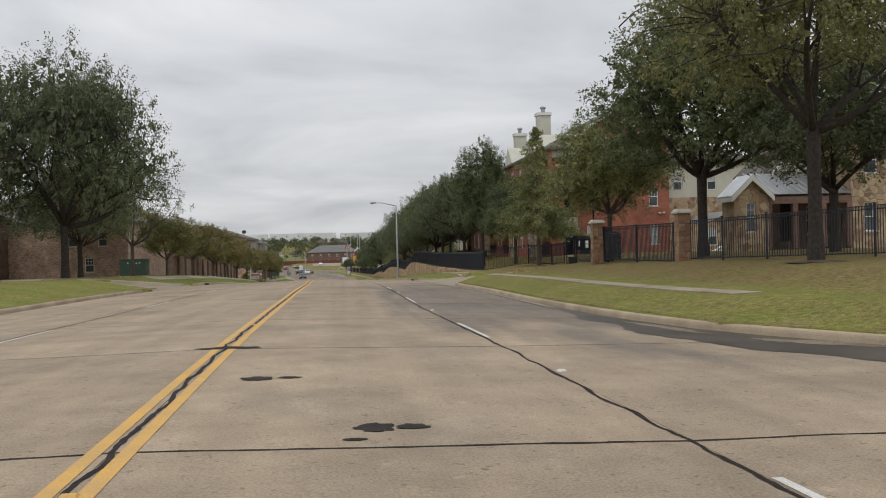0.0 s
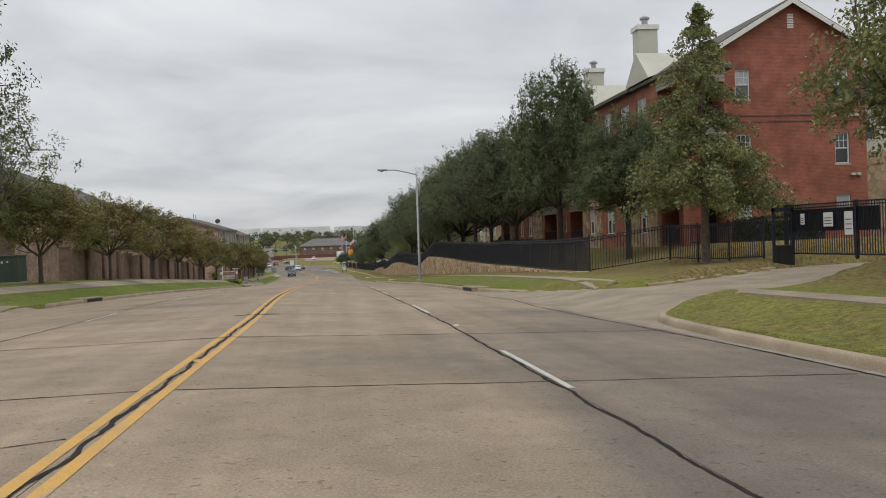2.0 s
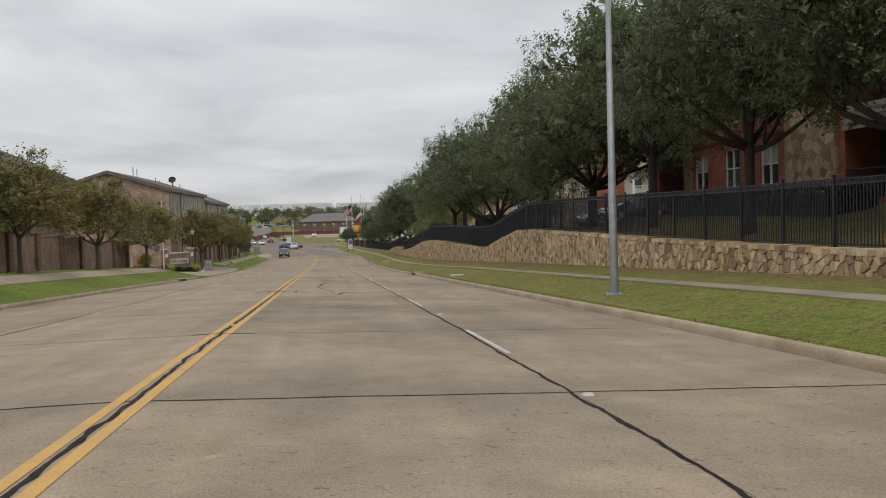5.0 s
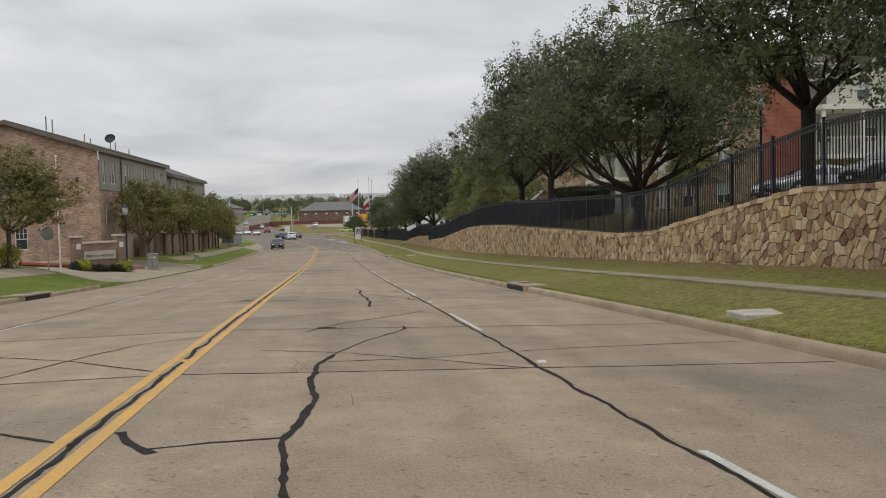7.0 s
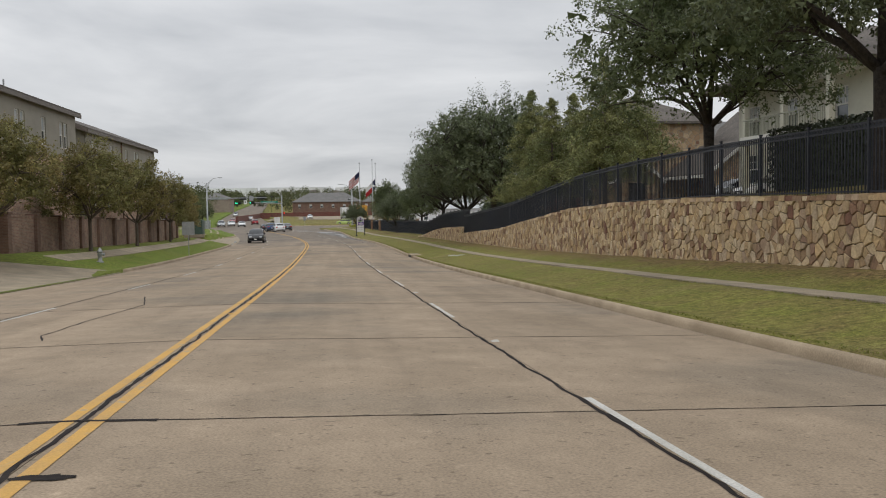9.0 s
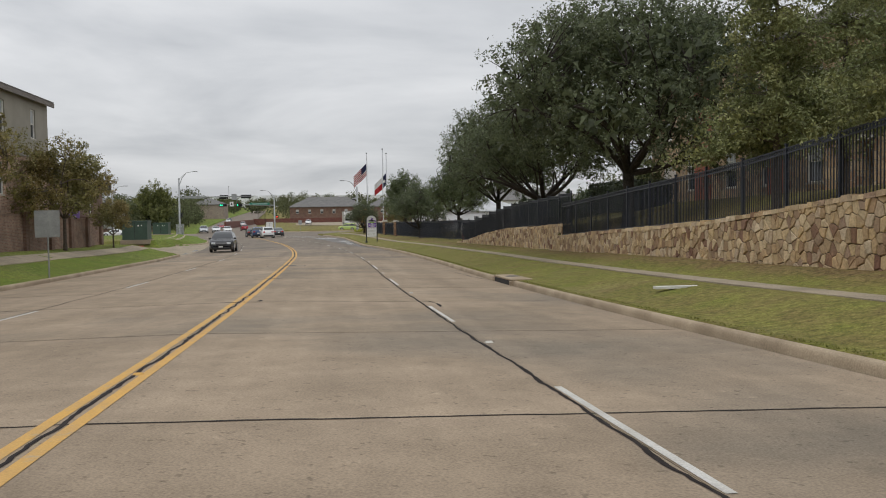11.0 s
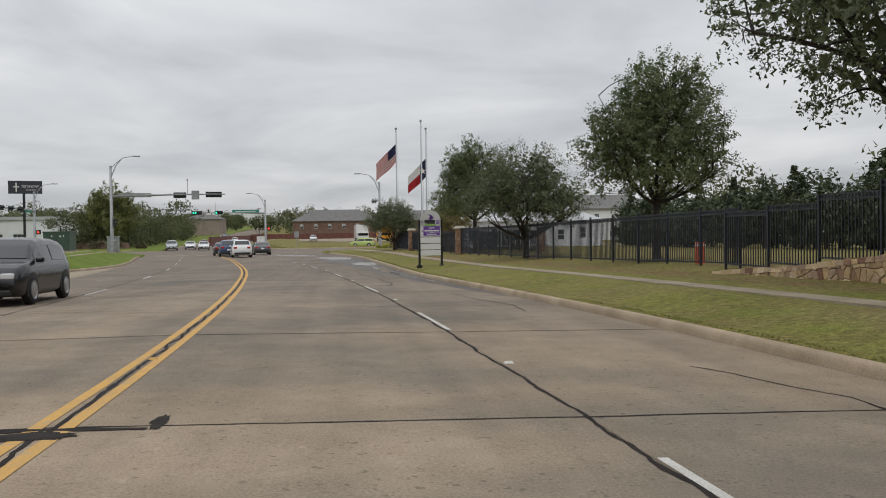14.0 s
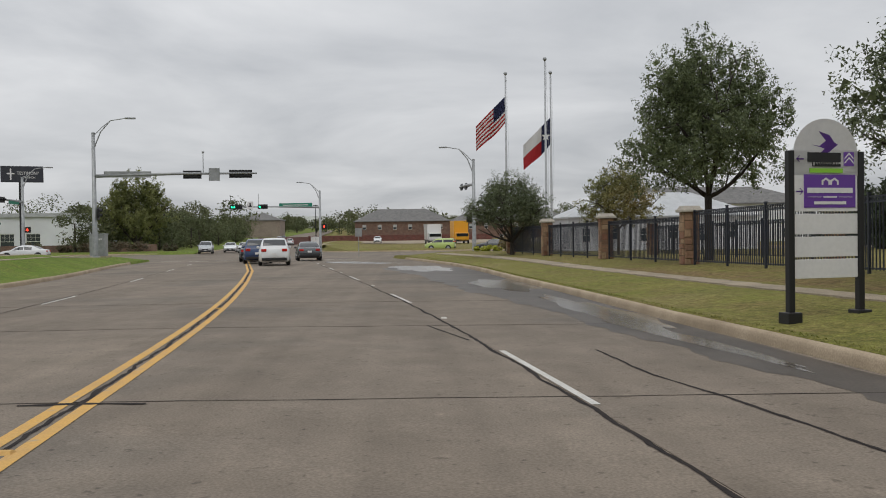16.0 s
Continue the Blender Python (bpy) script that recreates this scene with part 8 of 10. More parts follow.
# ---- street furniture ----
def lamp_arm_pole(name, x, y, h, arm, turn, label, z=None, curve=True, m=None, r=0.10, category="street lamp", rise=0.4):
    """A tapered steel pole with a curved arm and a flat lamp head. turn: the arm's way, in degrees from +x."""
    zz = ground_at(x, y) if z is None else z
    t = thing(name, label, category, Matrix.Translation((x, y, zz)) @ Matrix.Rotation(radians(turn), 4, "Z"))
    bm = bmesh.new()
    tube(bm, [(0, 0, -0.2), (0, 0, 0.1), (0, 0, h)], [r * 1.15, r, r * 0.55], 12)
    box(bm, -r * 1.9, r * 1.9, -r * 1.9, r * 1.9, -0.05, 0.04, 0.01)
    part("pole", bm, m or M_GALV, t, "", True)
    bm = bmesh.new()
    if curve:
        pts = [(0, 0, h - 0.9), (arm * 0.25, 0, h + rise * 0.15), (arm * 0.6, 0, h + rise * 0.75), (arm, 0, h + rise)]
        tube(bm, pts, [0.045, 0.042, 0.038, 0.034], 8)
        tube(bm, [(0, 0, h - 0.1), (arm * 0.3, 0, h + rise * 0.30), (arm * 0.6, 0, h + rise * 0.75)], [0.03, 0.03, 0.03], 6)
    else:
        tube(bm, [(0, 0, h - 0.05), (arm * 0.3, 0, h + rise * 0.4), (arm * 0.7, 0, h + rise), (arm, 0, h + rise)], [0.05, 0.045, 0.04, 0.035], 8)
    part("arm", bm, m or M_GALV, t)
    bm = bmesh.new()
    top = h + rise
    vs = box(bm, arm - 0.1, arm + 0.62, -0.14, 0.14, top - 0.06, top + 0.08, 0.035)
    part("lamp_head", bm, m or M_GALV, t, "flat grey lamp head")
    bm = bmesh.new()
    lathe(bm, [(0.02, top - 0.14), (0.10, top - 0.12), (0.12, top - 0.06)], 12, (arm + 0.32, 0, 0))
    part("lens", bm, M_BLIND, t)
    return t


lamp_arm_pole("street_lamp", 6.47, 97.6, 8.0, 2.3, 180, "tall grey street lamp with a cobra head", curve=False, rise=0.35, r=0.11)


def signal_head(parent, loc, yaw, lamps, lit, material_face=None, horizontal=True):
    """A signal head: housing, backplate, visors, lenses. lamps: how many; lit: index -> material."""
    m = Matrix.Translation(loc) @ Matrix.Rotation(radians(yaw), 4, "Z")
    bm = bmesh.new()
    n = lamps
    w = 0.36
    lx, lz = (n * w, w) if horizontal else (w, n * w)
    box(bm, -lx / 2, lx / 2, 0.0, 0.16, -lz / 2, lz / 2, 0.02)
    box(bm, -lx / 2 - 0.12, lx / 2 + 0.12, 0.05, 0.07, -lz / 2 - 0.12, lz / 2 + 0.12)
    h = part("signal_head", bm, M_BLACK, parent, "black signal head with backplate")
    h.matrix_local = m
    for k in range(n):
        c = (-lx / 2 + w * (k + 0.5), 0, 0) if horizontal else (0, 0, lz / 2 - w * (k + 0.5))
        bm = bmesh.new()
        lathe(bm, [(0.002, 0.0), (0.10, 0.005), (0.14, 0.02)], 14)
        bmesh.ops.rotate(bm, verts=bm.verts, cent=(0, 0, 0), matrix=Matrix.Rotation(radians(90), 3, "X"))
        bmesh.ops.translate(bm, verts=bm.verts, vec=(c[0], -0.012, c[2]))
        q = part("lens", bm, lit.get(k, M_BLACK), h)
        bm = bmesh.new()
        pts = [(math.cos(a), math.sin(a)) for a in np.linspace(radians(-20), radians(200), 12)]
        inner = [[bm.verts.new((c[0] + u * 0.15, yy, c[2] + v * 0.15)) for u, v in pts] for yy in (0.0, -0.2)]
        for i in range(11):
            bm.faces.new((inner[0][i], inner[0][i + 1], inner[1][i + 1], inner[1][i]))
        part("visor", bm, M_BLACK, h)
    return h


def signal_mast(x, y, z, h, arm, turn, label, heads, lamp=True, lamp_turn=None, sign=None, arm_h=5.9):
    """A signal pole with a long mast arm."""
    t = thing("traffic_signal", label, "traffic signal", Matrix.Translation((x, y, z)) @ Matrix.Rotation(radians(turn), 4, "Z"))
    bm = bmesh.new()
    tube(bm, [(0, 0, -0.2), (0, 0, 0), (0, 0, h)], [0.2, 0.19, 0.12], 14)
    box(bm, -0.3, 0.3, -0.3, 0.3, -0.05, 0.06, 0.02)
    lathe(bm, [(0.13, h), (0.14, h + 0.05), (0.02, h + 0.12)], 12)
    part("pole", bm, M_GALV, t, "", True)
    bm = bmesh.new()
    tube(bm, [(0, 0, arm_h), (arm * 0.5, 0, arm_h + 0.18), (arm, 0, arm_h + 0.22)], [0.13, 0.10, 0.06], 10)
    part("mast_arm", bm, M_GALV, t, "", True)
    if lamp:
        bm = bmesh.new()
        q = radians((lamp_turn if lamp_turn is not None else turn) - turn)
        c, s = math.cos(q), math.sin(q)
        tube(bm, [(0, 0, h - 1.2), (0.5 * c, 0.5 * s, h + 0.1), (1.2 * c, 1.2 * s, h + 0.95), (2.3 * c, 2.3 * s, h + 1.15)], [0.05, 0.045, 0.04, 0.035], 8)
        tube(bm, [(0, 0, h - 0.2), (0.6 * c, 0.6 * s, h + 0.45), (1.2 * c, 1.2 * s, h + 0.95)], [0.03, 0.03, 0.03], 6)
        part("lamp_bracket", bm, M_GALV, t)
        bm = bmesh.new()
        box(bm, 2.2, 2.95, -0.13, 0.13, h + 1.08, h + 1.2, 0.03)
        o = part("lamp_head", bm, M_GALV, t)
        o.matrix_local = Matrix.Rotation(q, 4, "Z")
    for d, yaw, n, lit in heads:
        signal_head(t, (d, -0.2 if yaw == 0 else 0.2, arm_h + 0.2 * d / arm), yaw, n, lit)
    return t


# near left pole: its heads face the other way
sm = signal_mast(-25.4, 316.7, ground_at(-25.4, 316.7), 9.0, 11.6, 8, "galvanised signal mast with street lamp, heads facing away", [(6.9, 180, 3, {}), (10.4, 180, 4, {})], lamp_turn=10)
bm = bmesh.new(); box(bm, 8.1, 8.9, -0.08, -0.04, 5.55, 6.5); part("sign_back", bm, M_GALV, sm, "bare back of a lane sign")
bm = bmesh.new(); tube(bm, [(7.7, 0, 6.1), (7.7, 0, 7.6)], [0.03, 0.03], 6); box(bm, 7.62, 7.78, -0.1, 0.1, 7.6, 7.75, 0.02); part("detector_post", bm, M_GALV, sm)
bm = bmesh.new(); box(bm, 0.7, 4.0, -0.07, -0.03, 5.8, 6.25); part("name_sign_back", bm, M_GALV, sm, "bare back of a street sign")
signal_head(sm, (0.35, -0.1, 3.2), 90, 2, {}, horizontal=False)
# far right pole: its heads face us
sm = signal_mast(-13.8, 366.5, zr(366.5), 8.0, 11.8, 171, "galvanised signal mast with lit green signals", [], lamp_turn=185)
for d, n, lit in ((7.6, 3, {0: M_GREENLIT}), (11.2, 4, {0: M_GREENLIT, 1: M_GREENLIT})):
    signal_head(sm, (d, 0.2, 6.1), 180, n, lit)
bm = bmesh.new(); box(bm, 1.0, 5.4, 0.05, 0.09, 6.0, 6.5); o = part("street_sign", bm, M_GREENSIGN, sm, "green street name sign")
bm = bmesh.new(); box(bm, 1.5, 4.9, 0.091, 0.095, 6.2, 6.3); part("name_bar", bm, M_SIGNW, o)
bm = bmesh.new(); box(bm, 8.9, 9.7, 0.05, 0.09, 5.8, 6.8); o = part("lane_sign", bm, M_SIGNW, sm, "white lane-use sign")
bm = bmesh.new(); box(bm, 9.05, 9.55, 0.091, 0.095, 6.1, 6.2); box(bm, 9.2, 9.4, 0.091, 0.095, 6.2, 6.6); part("arrow", bm, M_BLACK, o)
bm = bmesh.new(); tube(bm, [(8.2, 0, 6.1), (8.2, 0, 7.8)], [0.03, 0.03], 6); part("detector_post", bm, M_GALV, sm)
signal_head(sm, (-0.6, 0.2, 3.4), 180, 1, {0: M_REDLIT}, horizontal=False)
# cross-street masts left and right
sm = signal_mast(-42.5, 345.0, zr(345) + 0.1, 8.4, 9.0, 262, "signal mast of the cross street with three heads", [(4.0, 180, 3, {}), (6.4, 180, 3, {}), (8.7, 180, 3, {})], lamp_turn=25)
signal_head(sm, (0.0, 0.5, 3.0), 98, 1, {0: M_REDLIT}, horizontal=False)
bm = bmesh.new(); box(bm, 0.8, 2.6, 0.06, 0.1, 5.6, 6.0); part("street_sign", bm, M_GREENSIGN, sm, "green street name sign")
sm = signal_mast(3.06, 326.8, ground_at(3.06, 326.8), 8.0, 8.0, 95, "signal mast and lamp beside the corner trees", [(5.0, 0, 3, {}), (7.6, 0, 3, {})], lamp_turn=172)
signal_head(sm, (0.1, 0.35, 3.0), 250, 1, {}, horizontal=False)

# a far second set of signals
sm = signal_mast(-86, 640, zr(640), 8.0, 14.0, 172, "far galvanised signal mast with red lights", [(6, 180, 3, {2: M_REDLIT}), (9, 180, 3, {2: M_REDLIT}), (12, 180, 3, {2: M_REDLIT})], lamp_turn=180)

# flag poles
def flagpole(x, y, h, label):
    t = thing("flagpole", label, "flagpole", Matrix.Translation((x, y, ground_at(x, y))), group="flagpoles")
    bm = bmesh.new()
    tube(bm, [(0, 0, -0.2), (0, 0, 0.3), (0, 0, h)], [0.11, 0.10, 0.05], 12)
    part("pole", bm, M_POLE, t, "", True)
    bm = bmesh.new()
    bmesh.ops.create_uvsphere(bm, u_segments=12, v_segments=8, radius=0.13)
    bmesh.ops.translate(bm, verts=bm.verts, vec=(0, 0, h + 0.13))
    part("ball", bm, M_GALV, t, "", True)
    bm = bmesh.new()
    tube(bm, [(0.12, 0.02, 1.2), (0.2, 0.02, h * 0.5), (0.08, 0, h - 0.1)], [0.008, 0.008, 0.008], 4)
    part("halyard", bm, M_POLE, t)
    return t


def flag_point(u, v, w, h):
    """A hanging, billowing cloth: u along the fly, v up the hoist."""
    x = -u * w * 0.62
    z = (v - 1) * h * 0.98 - u * w * 0.62 - 0.10 * math.sin(u * 5 + v) * (1 - v)
    y = 0.22 * math.sin(u * 7.0 + v * 1.4) * (0.25 + u)
    return Vector((x, y, z))


def flag(name, x, y, z, w, h, pieces, label):
    """pieces: (name, material, u0, u1, v0, v1)."""
    t = thing(name, label, "flag", Matrix.Translation((x - 0.06, y - 0.03, z)))
    for nm, m, u0, u1, v0, v1 in pieces:
        bm = bmesh.new()
        nu, nv = max(2, int((u1 - u0) * 14)), max(1, int((v1 - v0) * 8))
        g = [[bm.verts.new(flag_point(u0 + (u1 - u0) * i / nu, v0 + (v1 - v0) * j / nv, w, h)) for j in range(nv + 1)] for i in range(nu + 1)]
        for i in range(nu):
            for j in range(nv):
                bm.faces.new((g[i][j], g[i + 1][j], g[i + 1][j + 1], g[i][j + 1]))
        bmesh.ops.solidify(bm, geom=list(bm.faces), thickness=0.01)
        part(nm, bm, m, t)
    return t


GZ = ground_at(4.33, 313.5)
flagpole(4.33, 313.5, 12.4, "white flagpole with a ball top")
flagpole(6.7, 310.8, 12.9, "white flagpole with a ball top")
flagpole(7.4, 312.8, 12.4, "white flagpole with a ball top")
stripes = [("stripe", (M_REDFLAG, M_WHITEFLAG)[k % 2], 0.0 if k < 6 else 0.4, 1.0, k / 13, (k + 1) / 13) for k in range(13)]
stripes = [("stripe", (M_REDFLAG, M_WHITEFLAG)[k % 2], 0.0 if k < 6 else 0.4, 1.0, k / 13, (k + 1) / 13) for k in range(13)] + [("canton", M_BLUEFLAG, 0.0, 0.4, 6 / 13, 1.0)]
flag("national_flag", 4.33, 313.5, GZ + 10.9, 3.3, 1.9, stripes, "red and white striped flag with a blue canton at half staff")
fl = flag("state_flag", 7.4, 312.8, GZ + 9.3, 3.0, 1.9, [("hoist_band", M_BLUEFLAG, 0.0, 0.33, 0.0, 1.0), ("upper_band", M_WHITEFLAG, 0.33, 1.0, 0.5, 1.0), ("lower_band", M_REDFLAG, 0.33, 1.0, 0.0, 0.5)], "blue, white and red flag with one star at half staff")
bm = bmesh.new()
c = flag_point(0.165, 0.5, 3.0, 1.9) + Vector((0, -0.14, 0))
vs = [bm.verts.new(c + Vector((math.sin(2 * math.pi * k / 10) * (0.34 if k % 2 == 0 else 0.14), 0, math.cos(2 * math.pi * k / 10) * (0.34 if k % 2 == 0 else 0.14)))) for k in range(10)]
bm.faces.new(vs)
part("star", bm, M_WHITEFLAG, fl)


# ---- lettering ----
def letters(text, size, material, parent, loc, yaw=0.0, align="CENTER", name="lettering", depth=0.004, spacing=1.0, shear=0.0, squeeze=1.0):
    cu = bpy.data.curves.new(name, "FONT")
    cu.body, cu.size, cu.align_x, cu.align_y, cu.extrude = text, size, align, "CENTER", depth
    cu.space_character, cu.shear = spacing, shear
    tmp = bpy.data.objects.new(name, cu)
    scene.collection.objects.link(tmp)
    dg = bpy.context.evaluated_depsgraph_get()
    me = bpy.data.meshes.new_from_object(tmp.evaluated_get(dg))
    bpy.data.objects.remove(tmp)
    me.materials.clear(); me.materials.append(material)
    o = new(name, me)
    o.parent = parent
    o.matrix_local = Matrix.Translation(loc) @ Matrix.Rotation(radians(yaw), 4, "Z") @ Matrix.Rotation(radians(90), 4, "X") @ Matrix.Diagonal((squeeze, 1, 1, 1))
    return o


# ---- directional sign on two posts ----
SX, SY = 2.81, 263.35
st = thing("wayfinding_sign", "white arched sign board on two black posts", "sign", Matrix.Translation((SX, SY, ground_at(SX, SY))) @ Matrix.Rotation(radians(14), 4, "Z"))
for x in (-0.57, 0.57):
    bm = bmesh.new()
    box(bm, x - 0.045, x + 0.045, -0.045, 0.045, -0.1, 2.28, 0.006)
    p = part("post", bm, M_BLACK, st)
    bm = bmesh.new(); box(bm, x - 0.11, x + 0.11, -0.11, 0.11, -0.06, 0.10, 0.01); part("foot", bm, M_BLACK, p)
bm = bmesh.new()
arch = [(-0.53, 1.95), (0.53, 1.95)] + [(0.53 * math.cos(a), 2.22 + 0.50 * math.sin(a)) for a in np.linspace(0.0, math.pi, 24)]
f = bm.faces.new([bm.verts.new((x, -0.02, z)) for x, z in arch])
bmesh.ops.solidify(bm, geom=[f], thickness=0.04)
head = part("arched_panel", bm, M_SIGNW, st)
letters("LEWISVILLE", 0.095, M_BLACK, head, (0, -0.024, 2.10), squeeze=0.95)
bm = bmesh.new(); box(bm, -0.27, 0.27, -0.03, -0.022, 1.985, 2.045); part("green_bar", bm, plain("lime_green_sign", (0.24, 0.52, 0.04), 0.5), head)
bm = bmesh.new()
sw = [(-0.22, 2.36), (-0.10, 2.35), (0.0, 2.42), (-0.12, 2.55), (0.06, 2.50), (0.14, 2.40), (0.20, 2.37), (0.14, 2.33), (0.06, 2.27), (-0.16, 2.20), (-0.02, 2.31), (-0.08, 2.33)]
f = bm.faces.new([bm.verts.new((x, -0.023, z)) for x, z in sw])
bmesh.ops.solidify(bm, geom=[f], thickness=0.004)
part("bird_emblem", bm, M_PURPLE, head)
rows_ = [(1.66, 1.93), (1.08, 1.64), (0.77, 1.06), (0.46, 0.75), (0.17, 0.44)]
panels = []
for z0, z1 in rows_:
    bm = bmesh.new(); box(bm, -0.52, 0.52, -0.02, 0.02, z0 + 0.38, z1 + 0.38 - 0.012, 0.004)
    panels.append(part("panel", bm, M_SIGNW, st))
for (z0, z1), pn in zip(rows_[:1], panels[:1]):
    bm = bmesh.new(); box(bm, -0.30, 0.24, -0.027, -0.021, z0 + 0.47, z0 + 0.60); part("name_bar", bm, MATS["black_plastic"], pn, "plain dark bar in place of a name")
    bm = bmesh.new(); box(bm, -0.18, 0.24, -0.027, -0.021, z0 + 0.41, z0 + 0.44); part("small_bar", bm, MATS["black_plastic"], pn)
    bm = bmesh.new(); box(bm, 0.29, 0.46, -0.027, -0.021, z0 + 0.42, z0 + 0.61); e = part("emblem", bm, M_PURPLE, pn)
    bm = bmesh.new()
    for k in range(2):
        vs = [bm.verts.new(p) for p in ((0.30, -0.030, z0 + 0.45 + k * 0.06), (0.375, -0.030, z0 + 0.52 + k * 0.06), (0.45, -0.030, z0 + 0.45 + k * 0.06), (0.45, -0.030, z0 + 0.47 + k * 0.06), (0.375, -0.030, z0 + 0.545 + k * 0.06), (0.30, -0.030, z0 + 0.47 + k * 0.06))]
        bm.faces.new(vs)
    part("chevron", bm, M_SIGNW, e)
z0 = rows_[1][0] + 0.38
bm = bmesh.new(); box(bm, -0.36, 0.48, -0.027, -0.021, z0 + 0.05, z0 + 0.50); pp = part("purple_field", bm, M_PURPLE, panels[1])
for x0, x1, a, c in ((-0.31, 0.43, 0.25, 0.32), (-0.05, 0.17, 0.185, 0.205), (-0.20, 0.32, 0.095, 0.135), (-0.30, -0.08, 0.192, 0.198), (0.20, 0.42, 0.192, 0.198)):
    bm = bmesh.new(); box(bm, x0, x1, -0.032, -0.027, z0 + a, z0 + c); part("name_bar", bm, M_SIGNW, pp)
bm = bmesh.new()
for x in (-0.08, 0.06):
    vs = [bm.verts.new((x + u, -0.031, z0 + 0.36 + w)) for u, w in ((0, 0), (0, 0.06), (0.07, 0.10), (0.14, 0.06), (0.14, 0), (0.11, 0), (0.11, 0.045), (0.07, 0.07), (0.03, 0.045), (0.03, 0))]
    bm.faces.new(vs)
part("roof_emblem", bm, M_SIGNW, pp)


def arrow(parent, x, z, s):
    bm = bmesh.new()
    for pts in (((-0.06, -0.010), (0.06, -0.010), (0.06, 0.010), (-0.06, 0.010)), ((-0.06 * s, 0), (-0.015 * s, 0.045), (0.0, 0.045), (-0.04 * s, 0), (0.0, -0.045), (-0.015 * s, -0.045))):
        bm.faces.new([bm.verts.new((x + u, -0.024, z + w)) for u, w in pts])
    bmesh.ops.solidify(bm, geom=list(bm.faces), thickness=0.003)
    part("arrow", bm, M_PURPLE, parent)


arrow(panels[0], -0.42, rows_[0][0] + 0.38 + 0.13, 1)
arrow(panels[1], -0.43, z0 + 0.27, -1)


# ---- stone gate pillars ----


def stone_pillar(x, y, w, h, label, cap=0.16, stone=M_STONE_O):
    t = thing("stone_pillar", label, "pillar", Matrix.Translation((x, y, ground_at(x, y))), group="stone pillars")
    bm = bmesh.new(); box(bm, -w / 2, w / 2, -w / 2, w / 2, -0.3, h); part("core", bm, M_MORTAR, t)
    rnd = random.Random(int(y * 10))
    for face in range(4):
        z = 0.0
        while z < h - 0.04:
            hh = min(rnd.uniform(0.14, 0.30), h - z)
            cuts = [0, rnd.uniform(0.35, 0.65), 1] if rnd.random() < 0.75 else [0, 1]
            for a, c in zip(cuts, cuts[1:]):
                u0, u1 = -w / 2 + a * w + 0.006, -w / 2 + c * w - 0.006
                d = rnd.uniform(0.025, 0.05)
                poly = [(u0, z + 0.006), (u1, z + 0.006), (u1, z + hh - 0.006), (u0, z + hh - 0.006)]
                rot = Matrix.Rotation(radians(90 * face), 3, "Z")
                v, f = stone_solid(poly, lambda u, ww, out: rot @ Vector((u, -w / 2 - out, ww)), d, rnd)
                obj_from("stone", v, f, stone, t)
            z += hh
    bm = bmesh.new()
    box(bm, -w / 2 - 0.12, w / 2 + 0.12, -w / 2 - 0.12, w / 2 + 0.12, h, h + cap * 0.6, 0.02)
    vs = box(bm, -w / 2 - 0.08, w / 2 + 0.08, -w / 2 - 0.08, w / 2 + 0.08, h + cap * 0.6, h + cap * 1.3)
    for v in vs[4:]:
        v.co.x *= 0.8; v.co.y *= 0.8
    part("cap", bm, M_CREAM, t, "pale cast stone cap")
    return t


stone_pillar(at(15.4, 45.4).x, 45.4, 0.50, 2.12, "brown rubble stone gate pillar with a pale cap", stone=M_STONE_D)
stone_pillar(at(17.0, 37.7).x, 37.7, 0.52, 2.12, "brown rubble stone gate pillar with a pale cap", stone=M_STONE_D)
for y in (280.4, 288.6, 297.8, 306.0):
    stone_pillar(fence_x(y), y, 0.48, 1.72, "brown rubble stone fence pillar with a pale cap", stone=M_STONE_D)
for y in (283.0, 300.0):
    stone_pillar(fence_x(y) + 6.5, y, 0.48, 1.72, "brown rubble stone fence pillar with a pale cap", stone=M_STONE_D)
iron_fence([Vector((fence_x(y) + 6.5, y, ground_at(fence_x(y) + 6.5, y))) for y in (283.5, 291.5, 299.5)], 1.55, "black iron fence behind the corner trees")


# ---- gates ----
def iron_gate(a, b, h, label, screen=None, ornaments=0):
    t = thing("sliding_gate", label, "gate", Matrix.Translation(a) @ Matrix.Rotation(math.atan2(b.y - a.y, b.x - a.x), 4, "Z"))
    ln = (b - a).to_2d().length
    bm = bmesh.new()
    for z0, z1 in ((0.10, 0.16), (h - 0.16, h - 0.12), (h - 0.05, h)):
        box(bm, 0, ln, -0.03, 0.03, z0, z1)
    for x in (0.0, ln / 2, ln):
        box(bm, x - 0.05, x + 0.05, -0.05, 0.05, 0.0, h + 0.03)
    part("gate_frame", bm, M_IRON, t)
    n = int(ln / 0.125)
    for k in range(1, n):
        q = new("picket", PICKET); q.parent = t
        q.matrix_local = Matrix.Translation((k * ln / n, 0, 0.12)) @ Matrix.Diagonal((1, 1, h - 0.16, 1))
    for x in (0.35, ln * 0.5, ln - 0.35):
        bm = bmesh.new()
        lathe(bm, [(0.02, -0.03), (0.08, -0.03), (0.08, 0.03), (0.02, 0.03)], 12)
        bmesh.ops.rotate(bm, verts=bm.verts, cent=(0, 0, 0), matrix=Matrix.Rotation(radians(90), 3, "X"))
        bmesh.ops.translate(bm, verts=bm.verts, vec=(x, 0, 0.05))
        part("wheel", bm, M_RUBBER, t)
    if screen:
        bm = bmesh.new(); box(bm, screen[0], screen[1], 0.035, 0.045, screen[2], screen[3]); part("mesh_screen", bm, M_BLACK, t, "black mesh screen")
    return t


